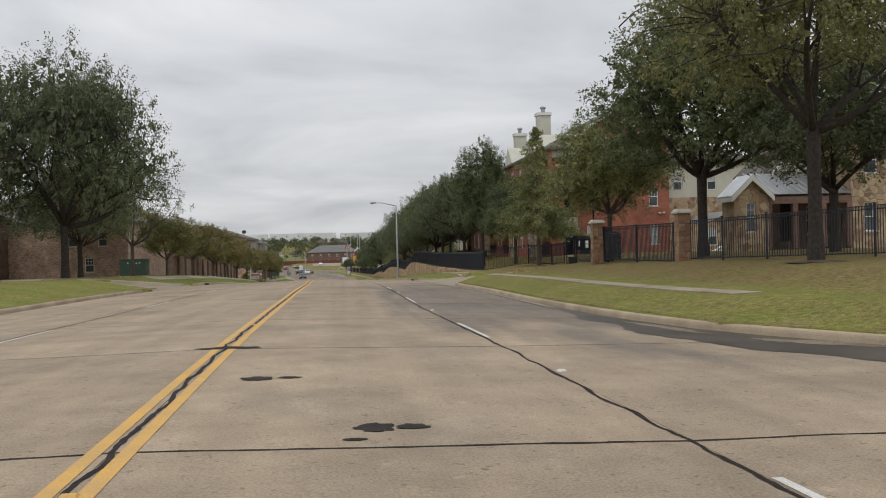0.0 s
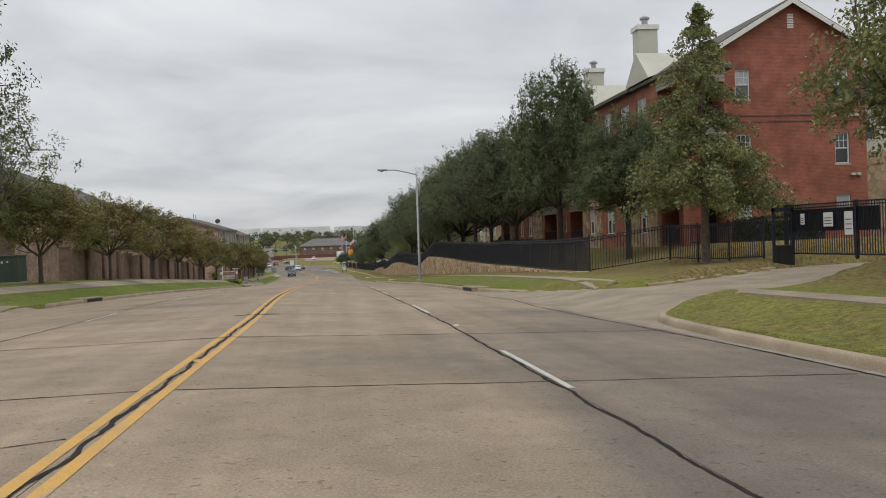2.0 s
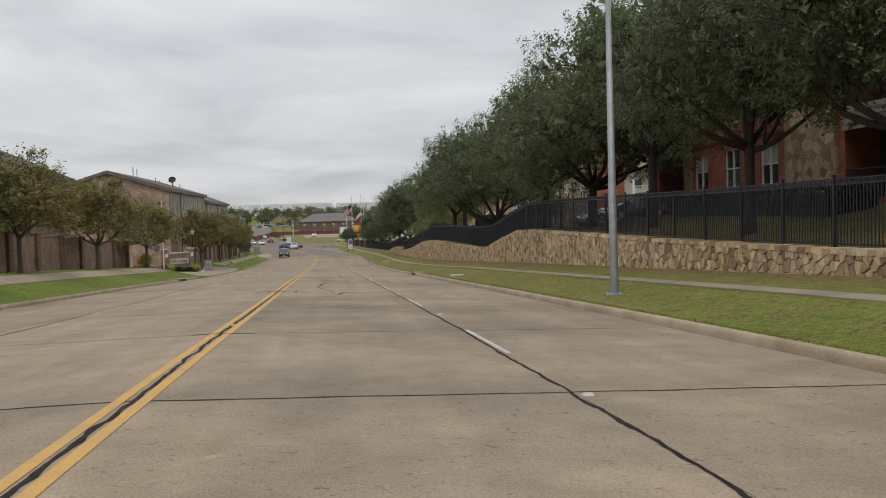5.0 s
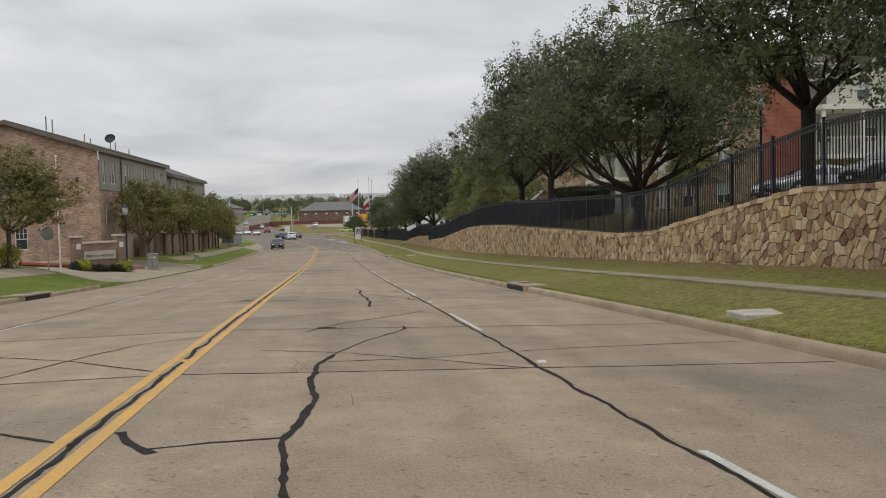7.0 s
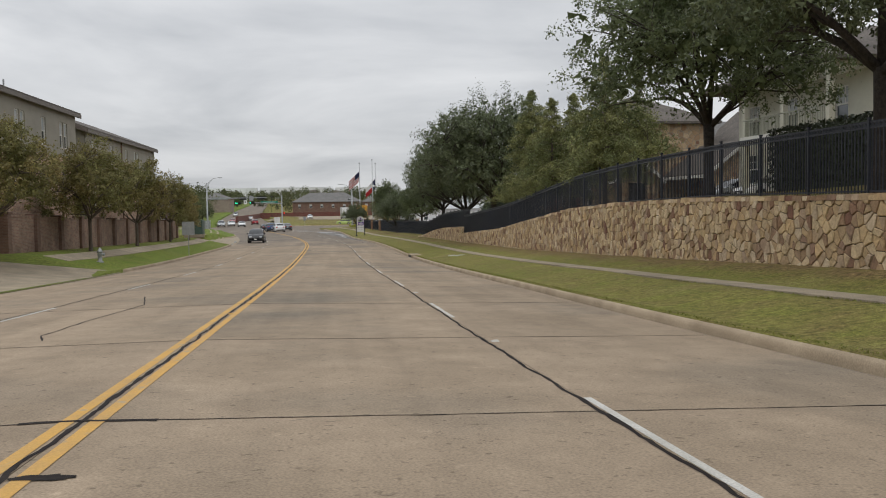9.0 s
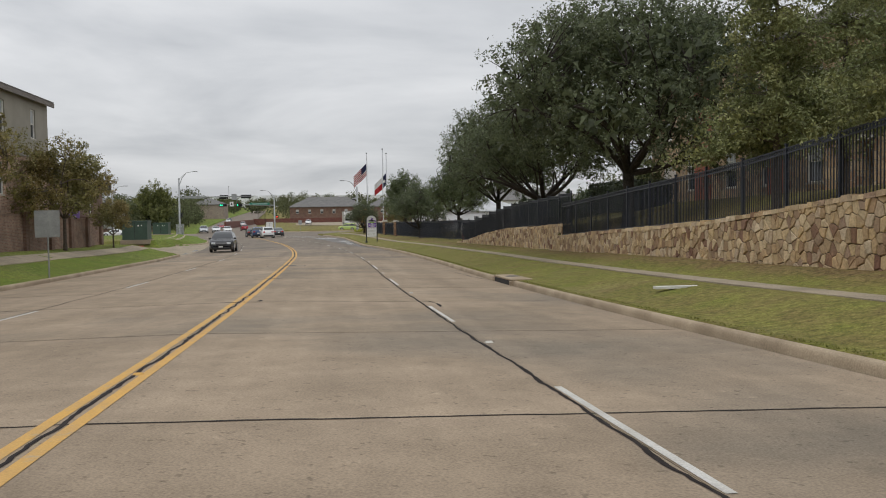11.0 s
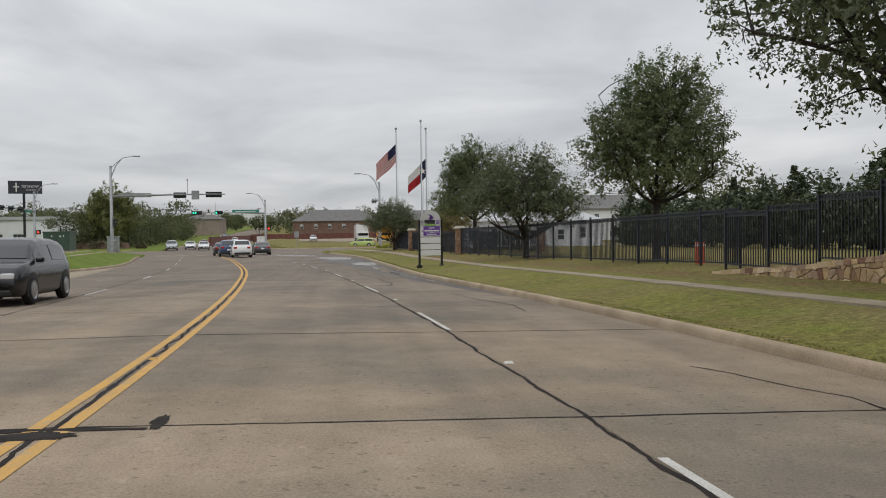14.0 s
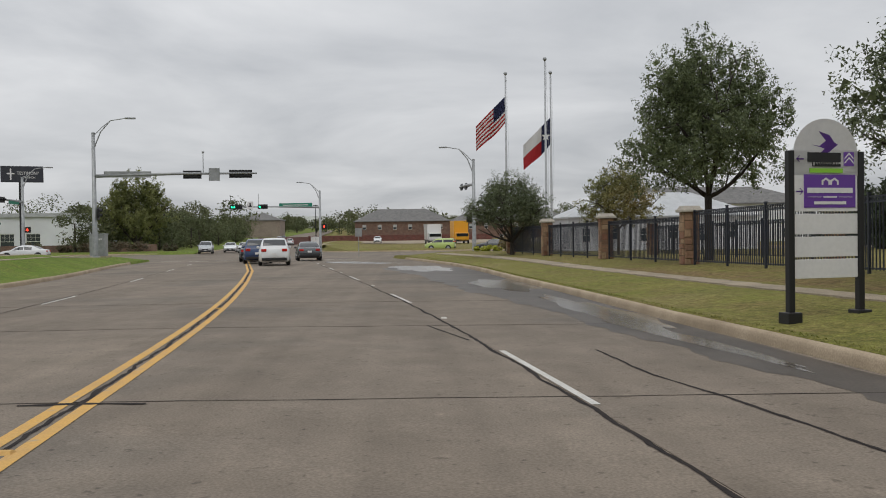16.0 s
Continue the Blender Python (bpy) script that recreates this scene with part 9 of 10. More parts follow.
G0, G1 = at(19.2, 63.0), at(19.9, 55.2)
G0.z, G1.z = ground_at(G0.x, 63.0), ground_at(G1.x, 55.2)
G0.z = G1.z = max(G0.z, G1.z) + 0.05
ga = iron_gate(G0, G1, 1.95, "black iron sliding gate with a mesh screen across the drive", (0.2, 5.0, 0.95, 1.75))
for x, w, h in ((2.3, 0.5, 0.45), (3.4, 0.42, 0.75), (1.0, 0.22, 0.35)):
    bm = bmesh.new(); box(bm, x, x + w, -0.065, -0.05, 1.55 - h, 1.60); s_ = part("notice", bm, M_SIGNW, ga, "white notice board")
    bm = bmesh.new()
    for k in range(3):
        box(bm, x + 0.06, x + w - 0.06, -0.07, -0.066, 1.5 - h * (0.25 + 0.22 * k), 1.53 - h * (0.25 + 0.22 * k))
    part("text_bar", bm, M_BLACK, s_)
go = thing("gate_operator", "black gate motor box with portal post", "gate operator", Matrix.Translation((G0.x - 0.3, 62.6, ground_at(G0.x, 62.6))))
bm = bmesh.new(); box(bm, -0.25, 0.25, -0.2, 0.2, 0.0, 0.85, 0.03); part("box", bm, M_BLACK, go)
bm = bmesh.new(); box(bm, -0.45, -0.37, -0.05, 0.05, -0.1, 2.25); box(bm, 0.3, 0.38, -0.05, 0.05, -0.1, 2.25); box(bm, -0.45, 0.38, -0.05, 0.05, 2.1, 2.25); part("portal", bm, M_IRON, go)
G2, G3 = at(15.75, 45.2), at(16.8, 38.2)
G2.z = G3.z = ground_at(G2.x, 45.2) + 0.05
iron_gate(G3, G2, 1.85, "black iron gate panel between two stone pillars")
iron_fence(along(0, 46.0, 54.8, fo=lambda y: 15.8 + (y - 46.0) * 0.46), 1.75, "black iron fence from the pillar to the drive gate")


# ---- post-top lamp ----
def post_lamp(x, y, h, label):
    t = thing("post_lamp", label, "street lamp", Matrix.Translation((x, y, ground_at(x, y))), group="post lamps")
    bm = bmesh.new()
    lathe(bm, [(0.16, -0.1), (0.16, 0.25), (0.09, 0.45), (0.06, 0.6), (0.05, h - 0.75), (0.08, h - 0.7), (0.05, h - 0.6), (0.11, h - 0.5)], 14)
    part("post", bm, M_IRON, t, "", True)
    bm = bmesh.new(); lathe(bm, [(0.09, h - 0.5), (0.17, h - 0.35), (0.19, h - 0.15), (0.14, h)], 14); part("globe", bm, M_BLIND, t, "frosted lantern globe", True)
    bm = bmesh.new(); lathe(bm, [(0.2, h - 0.02), (0.12, h + 0.1), (0.03, h + 0.2)], 14); part("hood", bm, M_IRON, t)


post_lamp(at(17.3, 52.2).x, 52.2, 3.7, "black post lamp with a lantern globe")
post_lamp(at(19.8, 143.0).x, 143.0, 4.3, "black post lamp with a lantern globe")
post_lamp(at(-11.7, 168.6).x, 168.6, 4.2, "black post lamp with a lantern globe")

# ---- left entrance: monument sign, posts, signs, boxes ----
MX, MY = at(-12.66, 165.1).x, 165.1
mz = ground_at(MX, MY)
ms = thing("monument_sign", "brick monument sign with a pale name panel", "sign", Matrix.Translation((MX, MY, mz)) @ Matrix.Rotation(radians(44), 4, "Z"))
bm = bmesh.new(); box(bm, -1.2, 1.2, -0.2, 0.2, -0.3, 1.75); part("brick_body", bm, M_BRICK_F, ms)
bm = bmesh.new(); box(bm, -1.2, 1.2, -0.25, 0.25, 1.75, 1.88, 0.02); part("coping", bm, M_CREAM, ms)
bm = bmesh.new(); box(bm, -1.05, 1.05, -0.26, -0.2, 0.75, 1.30, 0.015); pl = part("name_panel", bm, M_CREAM, ms)
letters("Manors at Vista Ridge", 0.245, MATS["black_plastic"], pl, (0, -0.265, 1.0), squeeze=0.86)
for x in (-1.43, 1.43):
    bm = bmesh.new(); box(bm, x - 0.24, x + 0.24, -0.3, 0.3, -0.3, 2.15); pr = part("pier", bm, M_BRICK_F, ms)
    bm = bmesh.new(); box(bm, x - 0.3, x + 0.3, -0.36, 0.36, 2.15, 2.27, 0.02); part("pier_cap", bm, M_CREAM, pr)
    bm = bmesh.new(); box(bm, x - 0.13, x + 0.13, -0.33, -0.30, 1.45, 1.8); part("crest", bm, M_SIGNW, pr)


def clump(name, x, y, r, h, leaf, label, n=900, size=0.06, z=None, category="shrub", flat=None, seed=1):
    t = thing(name, label, category, Matrix.Translation((x, y, ground_at(x, y) if z is None else z)), group="shrubs")
    rnd = np.random.default_rng(seed + int(abs(x * 7 + y)))
    k = 14
    cs = [(rnd.uniform(-r, r) * 0.75, rnd.uniform(-r, r) * 0.75, h * rnd.uniform(0.25, 0.72)) for _ in range(k)]
    bm = bmesh.new()
    for c in cs:
        tube(bm, [(c[0] * 0.2, c[1] * 0.2, -0.1), c], [0.02, 0.008], 4, cap=False)
    part("stems", bm, M_BARK2, t)
    quads_object("leaves", leaf_cloud(cs, [h * 0.42] * k, n // k, size, rnd, flat=0.9), leaf, t)
    return t


clump("yellow_shrub", MX - 0.55, MY - 1.5, 0.4, 0.8, M_SHRUB_Y, "bright yellow-green clipped shrub beside the sign", n=1400)
clump("yellow_shrub", MX + 1.5, MY + 0.35, 0.4, 0.8, M_SHRUB_Y, "bright yellow-green clipped shrub beside the sign", n=1400)
for k in range(6):
    clump("low_shrub", MX - 0.9 + k * 0.5, MY - 1.7 + k * 0.42, 0.4, 0.55, M_HEDGE, "low dark green shrub before the sign", n=700)
clump("yellow_shrub", at(-12.6, 149.4).x, 149.4, 0.6, 1.1, M_SHRUB_Y, "bright yellow-green shrub beside a young tree", n=1400)


def post_sign(x, y, h, label, kind, z=None, turn=0.0):
    t = thing("sign_post", label, "sign", Matrix.Translation((x, y, ground_at(x, y) if z is None else z)) @ Matrix.Rotation(radians(turn), 4, "Z"))
    bm = bmesh.new(); tube(bm, [(0, 0, -0.2), (0, 0, h)], [0.03, 0.03], 8); part("post", bm, M_GALV, t)
    bm = bmesh.new()
    if kind == "octagon":
        f = bm.faces.new([bm.verts.new((0.38 * math.cos(a), -0.035, h - 0.38 + 0.38 * math.sin(a))) for a in [radians(22.5 + 45 * k) for k in range(8)]])
        bmesh.ops.solidify(bm, geom=[f], thickness=0.008)
    elif kind == "square":
        box(bm, -0.45, 0.45, -0.045, -0.035, h - 1.0, h)
    else:
        box(bm, -0.3, 0.3, -0.045, -0.035, h - 0.75, h)
    part("plate_back", bm, M_GALV, t, "bare grey back of the plate")


post_sign(at(-13.0, 156.5).x, 156.5, 2.6, "stop sign seen from its bare grey back", "octagon", turn=50)
post_sign(at(-8.3, 206.4).x, 206.4, 2.5, "square grey sign back on a steel post", "square")
post_sign(at(9.0, 330.5).x, 330.5, 2.6, "small sign on a steel post at the corner", "plate", z=zr(330))
fp = thing("flagpole", "slim white pole beside the entrance", "pole", Matrix.Translation((at(-12.42, 156.6).x, 156.6, ground_at(at(-12.42, 156.6).x, 156.6))))
bm = bmesh.new(); tube(bm, [(0, 0, -0.2), (0, 0, 6.3)], [0.05, 0.035], 10); part("pole", bm, M_TRIM, fp)
bm = bmesh.new(); lathe(bm, [(0.01, 6.3), (0.06, 6.34), (0.06, 6.4), (0.01, 6.44)], 8); part("finial", bm, M_TRIM, fp)

ps = thing("banner_sign", "purple and white banner board behind the brick wall", "sign", Matrix.Translation((at(-15.0, 235.0).x, 235.0, ground_at(at(-15.0, 235.0).x, 235.0))))
bm = bmesh.new(); box(bm, -0.55, 0.55, -0.03, 0.03, 1.75, 2.5); pq = part("board", bm, plain("lilac_sign_face", (0.30, 0.20, 0.52), 0.5), ps)
for x in (-0.5, 0.5):
    bm = bmesh.new(); box(bm, x - 0.03, x + 0.03, 0.03, 0.08, -0.2, 2.45); part("leg", bm, M_TRIM, ps)
for k in range(3):
    bm = bmesh.new(); box(bm, -0.42, 0.42 - 0.1 * k, -0.04, -0.031, 2.30 - k * 0.2, 2.37 - k * 0.2); part("text_bar", bm, M_SIGNW, pq)


def utility_box(x, y, w, d, h, label, turn=0.0, m=None, lid=True):
    t = thing("utility_cabinet", label, "utility cabinet", Matrix.Translation((x, y, ground_at(x, y))) @ Matrix.Rotation(radians(turn), 4, "Z"))
    bm = bmesh.new(); box(bm, -w / 2 - 0.15, w / 2 + 0.15, -d / 2 - 0.15, d / 2 + 0.15, -0.3, 0.08, 0.02); part("plinth", bm, M_WALK, t)
    bm = bmesh.new(); box(bm, -w / 2, w / 2, -d / 2, d / 2, 0.08, h - 0.1, 0.015); part("body", bm, m or M_UTIL, t)
    bm = bmesh.new(); box(bm, -w / 2 - 0.04, w / 2 + 0.04, -d / 2 - 0.04, d / 2 + 0.04, h - 0.1, h, 0.02); part("lid", bm, m or M_UTIL, t)
    bm = bmesh.new(); box(bm, -0.015, 0.015, -d / 2 - 0.015, -d / 2, 0.2, h - 0.15); part("door_seam", bm, M_BLACK, t)
    for x2, z2, s in ((w * 0.12, h * 0.72, 0.12), (w * 0.25, h * 0.74, 0.10), (-w * 0.2, h * 0.74, 0.10)):
        bm = bmesh.new(); box(bm, x2, x2 + s, -d / 2 - 0.012, -d / 2 - 0.001, z2, z2 + s); part("sticker", bm, M_SIGNW, t)
    return t


utility_box(at(-16.6, 82.9).x, 84.0, 2.3, 1.5, 1.6, "dark green transformer cabinet on a concrete plinth")
utility_box(at(-12.95, 249.6).x, 249.9, 2.05, 1.75, 1.68, "green transformer cabinet on a mown bank")
utility_box(at(-13.75, 296).x, 296.2, 2.05, 1.75, 1.65, "green transformer cabinet on a mown bank")
utility_box(at(-11.6, 318).x, 318.2, 1.1, 0.8, 1.75, "grey signal control cabinet at the corner", m=M_GALV)
utility_box(at(7.9, 386).x, 386.0, 1.5, 1.2, 2.0, "white control cabinet across the street", m=M_SIGNW)
utility_box(at(-10.6, 171.4).x, 171.4, 0.62, 0.45, 1.15, "grey meter pedestal beside the drive", m=M_GALV)


def hydrant(x, y, label):
    t = thing("fire_hydrant", label, "fire hydrant", Matrix.Translation((x, y, ground_at(x, y))))
    bm = bmesh.new(); lathe(bm, [(0.18, -0.05), (0.18, 0.06), (0.11, 0.08), (0.11, 0.5), (0.15, 0.52), (0.15, 0.58), (0.12, 0.62), (0.07, 0.72), (0.03, 0.76)], 14); part("barrel", bm, M_GALV, t, "", True)
    for a in (0, 90, 180):
        bm = bmesh.new(); lathe(bm, [(0.07, 0.0), (0.07, 0.19), (0.085, 0.19), (0.085, 0.24)], 10)
        bmesh.ops.rotate(bm, verts=bm.verts, cent=(0, 0, 0), matrix=Matrix.Rotation(radians(90), 3, "Y"))
        bmesh.ops.translate(bm, verts=bm.verts, vec=(0, 0, 0.42))
        o = part("nozzle", bm, M_GALV, t); o.matrix_local = Matrix.Rotation(radians(a - 90), 4, "Z")


hydrant(at(-10.0, 187.5).x, 187.5, "silver fire hydrant on the verge")

# inset valve slab in the verge and loose debris
vb = thing("meter_lid", "pale concrete meter lid set in the grass", "access cover")
p = at(8.45, 121.0)
bm = bmesh.new()
box(bm, p.x - 0.42, p.x + 0.42, 120.65, 121.35, ground_at(p.x, 121.0) - 0.1, ground_at(p.x, 121.0) + 0.05, 0.02)
part("lid", bm, M_CREAM, vb)
db = thing("broken_board", "short pale board lying on the verge", "debris")
p = at(9.3, 190)
bm = bmesh.new(); box(bm, p.x - 0.5, p.x + 0.5, 189.9, 190.1, ground_at(p.x, 190) + 0.0, ground_at(p.x, 190) + 0.05); part("board", bm, M_TRIM, db)
oc = thing("orange_marker", "orange plastic utility marker by the fence", "marker", Matrix.Translation((fence_x(249) + 0.35, 249.0, ground_at(fence_x(249), 249))))
bm = bmesh.new(); box(bm, -0.14, 0.14, -0.1, 0.1, -0.05, 0.75, 0.03); part("body", bm, M_ORANGE, oc)
bm = bmesh.new(); box(bm, -0.16, 0.16, -0.12, 0.12, 0.62, 0.68); part("band", bm, M_SIGNW, oc)

# church sign
cx, cy = at(-27.9, 358.5).x, 358.5
cs_ = thing("pylon_sign", "dark pylon sign board with a pale cross", "sign", Matrix.Translation((cx, cy, zr(358))) @ Matrix.Rotation(radians(20), 4, "Z"))
for x in (-0.2,):
    bm = bmesh.new(); box(bm, x - 0.18, x + 0.18, -0.18, 0.18, -0.2, 9.2); part("column", bm, M_BLACK, cs_)
bm = bmesh.new(); box(bm, -2.3, 2.3, -0.3, 0.3, 9.0, 10.9, 0.03); bd = part("board", bm, plain("charcoal_sign_face", (0.03, 0.032, 0.042), 0.45), cs_)
bm = bmesh.new(); box(bm, -1.30, -1.14, -0.33, -0.3, 9.25, 10.6); box(bm, -1.62, -0.82, -0.33, -0.3, 9.92, 10.08); part("cross", bm, M_SIGNW, bd)
letters("TESTIMONY", 0.52, M_SIGNW, bd, (0.65, -0.31, 10.05), squeeze=0.86)
letters("CHURCH", 0.34, M_SIGNW, bd, (0.75, -0.31, 9.55), squeeze=0.95)

# clipped hedge above the lower wall and shrubs by the fence
def hedge(x0, x1, y0, y1, h, label, n=9000, size=0.07):
    t = thing("hedge", label, "hedge", Matrix.Translation(((x0 + x1) / 2, (y0 + y1) / 2, ground_at((x0 + x1) / 2, (y0 + y1) / 2))))
    rnd = np.random.default_rng(int(y0))
    w, l = (x1 - x0), (y1 - y0)
    bm = bmesh.new(); box(bm, -w / 2 + 0.15, w / 2 - 0.15, -l / 2 + 0.15, l / 2 - 0.15, -0.2, h - 0.15, 0.1); part("inner_growth", bm, M_HEDGE, t)
    pts = np.stack([rnd.uniform(-w / 2, w / 2, n), rnd.uniform(-l / 2, l / 2, n), rnd.uniform(0.0, h, n)], 1)
    side = rnd.integers(0, 5, n)
    pts[side == 0, 0] = -w / 2; pts[side == 1, 0] = w / 2; pts[side == 2, 1] = -l / 2; pts[side == 3, 1] = l / 2; pts[side == 4, 2] = h
    quads_object("leaves", leaf_cloud(pts.tolist(), [0.10] * n, 1, size, rnd, flat=1.0), M_HEDGE, t)


hedge(14.9, 17.0, 217.5, 226.0, 1.55, "clipped dark green hedge above the bank")
hedge(14.6, 17.2, 163.5, 169.5, 2.0, "dense dark rounded hedge behind the fence")
hedge(15.8, 17.6, 104.0, 118.0, 0.8, "low dark hedge behind the fence", n=7000)
hedge(21.4, 22.6, 69.5, 76.5, 1.2, "low dark hedge below the apartment wall", n=5000)


# ---- vehicles ----
def wheel(parent, x, y, r, w):
    bm = bmesh.new()
    lathe(bm, [(r * 0.62, -w / 2), (r * 0.92, -w / 2), (r, -w * 0.32), (r, w * 0.32), (r * 0.92, w / 2), (r * 0.62, w / 2)], 18)
    bmesh.ops.rotate(bm, verts=bm.verts, cent=(0, 0, 0), matrix=Matrix.Rotation(radians(90), 3, "Y"))
    bmesh.ops.translate(bm, verts=bm.verts, vec=(x, y, r))
    t = part("wheel", bm, M_RUBBER, parent, "black tyre", True)
    bm = bmesh.new()
    s = 1 if x > 0 else -1
    lathe(bm, [(0.03, 0.02), (r * 0.2, 0.03), (r * 0.55, 0.0), (r * 0.64, 0.02), (r * 0.64, -0.06), (0.03, -0.06)], 14)
    bmesh.ops.rotate(bm, verts=bm.verts, cent=(0, 0, 0), matrix=Matrix.Rotation(radians(90 * s), 3, "Y"))
    bmesh.ops.translate(bm, verts=bm.verts, vec=(x + s * w * 0.5, y, r))
    part("rim", bm, M_ALLOY, t)


PROFILES = {
    # style: half width, belt, roof height, wheel radius, outline of bonnet, screen, roof and tail (along, up)
    "suv": (0.92, 1.02, 1.66, 0.36, [(-2.22, 0.62), (-2.20, 0.86), (-2.12, 1.04), (-2.02, 1.14), (-1.80, 1.46), (-1.62, 1.57), (-1.0, 1.65), (-0.1, 1.66), (0.42, 1.60), (0.78, 1.44), (1.22, 1.12), (1.34, 1.06), (1.75, 0.99), (2.02, 0.90), (2.16, 0.76), (2.22, 0.56)], (-1.98, -1.66), (0.50, 1.20)),
    "sedan": (0.90, 0.92, 1.43, 0.33, [(-2.36, 0.60), (-2.34, 0.80), (-2.26, 0.94), (-1.95, 0.99), (-1.72, 1.02), (-1.20, 1.28), (-0.85, 1.38), (-0.3, 1.43), (0.2, 1.41), (0.55, 1.31), (1.08, 0.99), (1.22, 0.94), (1.75, 0.86), (2.12, 0.76), (2.30, 0.64), (2.36, 0.48)], (-1.66, -0.95), (0.32, 1.04)),
    "hatch": (0.88, 0.97, 1.54, 0.33, [(-2.05, 0.60), (-2.03, 0.84), (-1.96, 1.00), (-1.88, 1.08), (-1.62, 1.38), (-1.42, 1.47), (-0.8, 1.53), (-0.1, 1.54), (0.4, 1.48), (0.75, 1.34), (1.18, 1.06), (1.30, 1.00), (1.65, 0.92), (1.88, 0.82), (2.00, 0.68), (2.05, 0.50)], (-1.84, -1.46), (0.46, 1.14)),
    "box": (0.90, 1.02, 1.62, 0.33, [(-2.02, 0.60), (-2.01, 0.90), (-1.98, 1.06), (-1.95, 1.18), (-1.88, 1.52), (-1.78, 1.60), (-1.0, 1.62), (0.0, 1.62), (0.50, 1.57), (0.72, 1.48), (1.10, 1.10), (1.22, 1.05), (1.65, 0.99), (1.90, 0.90), (2.00, 0.72), (2.04, 0.52)], (-1.94, -1.86), (0.60, 1.08)),
    "pickup": (0.98, 1.14, 1.86, 0.39, [(-2.82, 0.70), (-2.80, 1.08), (-2.74, 1.14), (-1.2, 1.15), (-0.60, 1.16), (-0.44, 1.62), (-0.30, 1.80), (0.1, 1.86), (0.6, 1.85), (0.95, 1.70), (1.42, 1.24), (1.54, 1.17), (2.2, 1.10), (2.58, 1.02), (2.74, 0.86), (2.80, 0.60)], (-0.58, -0.40), (0.75, 1.38)),
}


def car(x, y, yaw, style, paint, label, z=None, length=None, group="cars", brake=False):
    """A lofted shell with a tapering cabin, glass set on it, wheels before black discs that stand for the shaded wheel
    wells. Front is +y before the turn.
    """
    W, belt, H, r, prof, rear_glass, front_glass = PROFILES[style]
    zz = z if z is not None else (road_at(x, y) if abs(x - xc(y)) < 7.4 or 322 < y < 374 else ground_at(x, y)) + (0.03 if y > 366 else 0.0)
    pitch = math.atan((zr(y + 2) - zr(y - 2)) / 4)
    t = thing("parked_car" if z is not None else "car", label, "car", Matrix.Translation((x, y, zz + 0.01)) @ Matrix.Rotation(radians(yaw), 4, "Z") @ Matrix.Rotation(pitch * math.cos(radians(yaw)), 4, "X"), group=group)
    h = prof[-1][0]

    def top(yy):
        return lerp_table(prof, yy)

    def section(yy):
        zt = top(yy)
        zb = min(zt - 0.02, belt)
        e = abs(yy) / h
        w = W * (1 - 0.16 * max(0.0, (e - 0.72) / 0.28) ** 2)
        lo = 0.21 + 0.14 * max(0.0, (e - 0.86) / 0.14)
        k = max(0.0, min(1.0, (zt - zb) / (H - belt)))
        rw = w * (0.93 - 0.20 * k)
        return [(w * 0.86, lo), (w * 0.97, lo + 0.06), (w * 0.99, lo + 0.16), (w, 0.5 * (lo + zb)), (w * 0.985, zb - 0.07), (w * 0.94, zb), (rw + 0.02 * k, zt - 0.09 * k - 0.004), (rw - 0.06, zt - 0.02 * k), (rw * 0.5, zt + 0.005), (0.0, zt + 0.012)]
    ys = sorted({round(q[0], 3) for q in prof} | {round(v, 3) for v in np.linspace(-h * 0.97, h * 0.97, 24)})
    bm = bmesh.new()
    rings = []
    for yy in ys:
        sec = section(yy)
        rings.append([bm.verts.new((u, yy, v)) for u, v in sec] + [bm.verts.new((-u, yy, v)) for u, v in reversed(sec[:-1])])
    n = len(rings[0])
    for a, c in zip(rings, rings[1:]):
        for k in range(n):
            bm.faces.new((a[k], a[(k + 1) % n], c[(k + 1) % n], c[k]))
    bm.faces.new(rings[0]); bm.faces.new(list(reversed(rings[-1])))
    part("body", bm, paint, t, "", True)

    def side_glass(y0, y1, name):
        for sx in (-1, 1):
            bm = bmesh.new()
            cols = []
            for yy in np.linspace(y0, y1, 7):
                sec = section(yy)
                a, c = Vector((sec[5][0], yy, sec[5][1])), Vector((sec[6][0], yy, sec[6][1]))
                col = []
                for f in (0.10, 0.86):
                    q = a.lerp(c, f)
                    col.append(bm.verts.new((sx * (q.x + 0.010), q.y, q.z)))
                cols.append(col)
            for a, c in zip(cols, cols[1:]):
                bm.faces.new((a[0], a[1], c[1], c[0]))
            part(name, bm, M_CARGLASS, t, "dark side glass", True)

    def end_glass(y0, y1, name, out):
        bm = bmesh.new()
        rows = []
        for yy in np.linspace(y0, y1, 6):
            sec = section(yy)
            w = sec[7][0] * 0.97
            rows.append([bm.verts.new((u * w, yy + out * 0.010, top(yy) + 0.016 - 0.012 * u * u)) for u in (-1, -0.5, 0, 0.5, 1)])
        for a, c in zip(rows, rows[1:]):
            for k in range(4):
                bm.faces.new((a[k], a[k + 1], c[k + 1], c[k]))
        part(name, bm, M_CARGLASS, t, "dark glass", True)
    cab0, cab1 = rear_glass[1] + 0.05, front_glass[0] + 0.22
    mid = (cab0 + cab1) / 2 + 0.05
    side_glass(cab0, mid - 0.06, "rear_side_window")
    side_glass(mid + 0.05, cab1 + 0.22, "front_side_window")
    end_glass(rear_glass[0], rear_glass[1], "rear_window", -1)
    end_glass(front_glass[0], front_glass[1], "windscreen", 1)
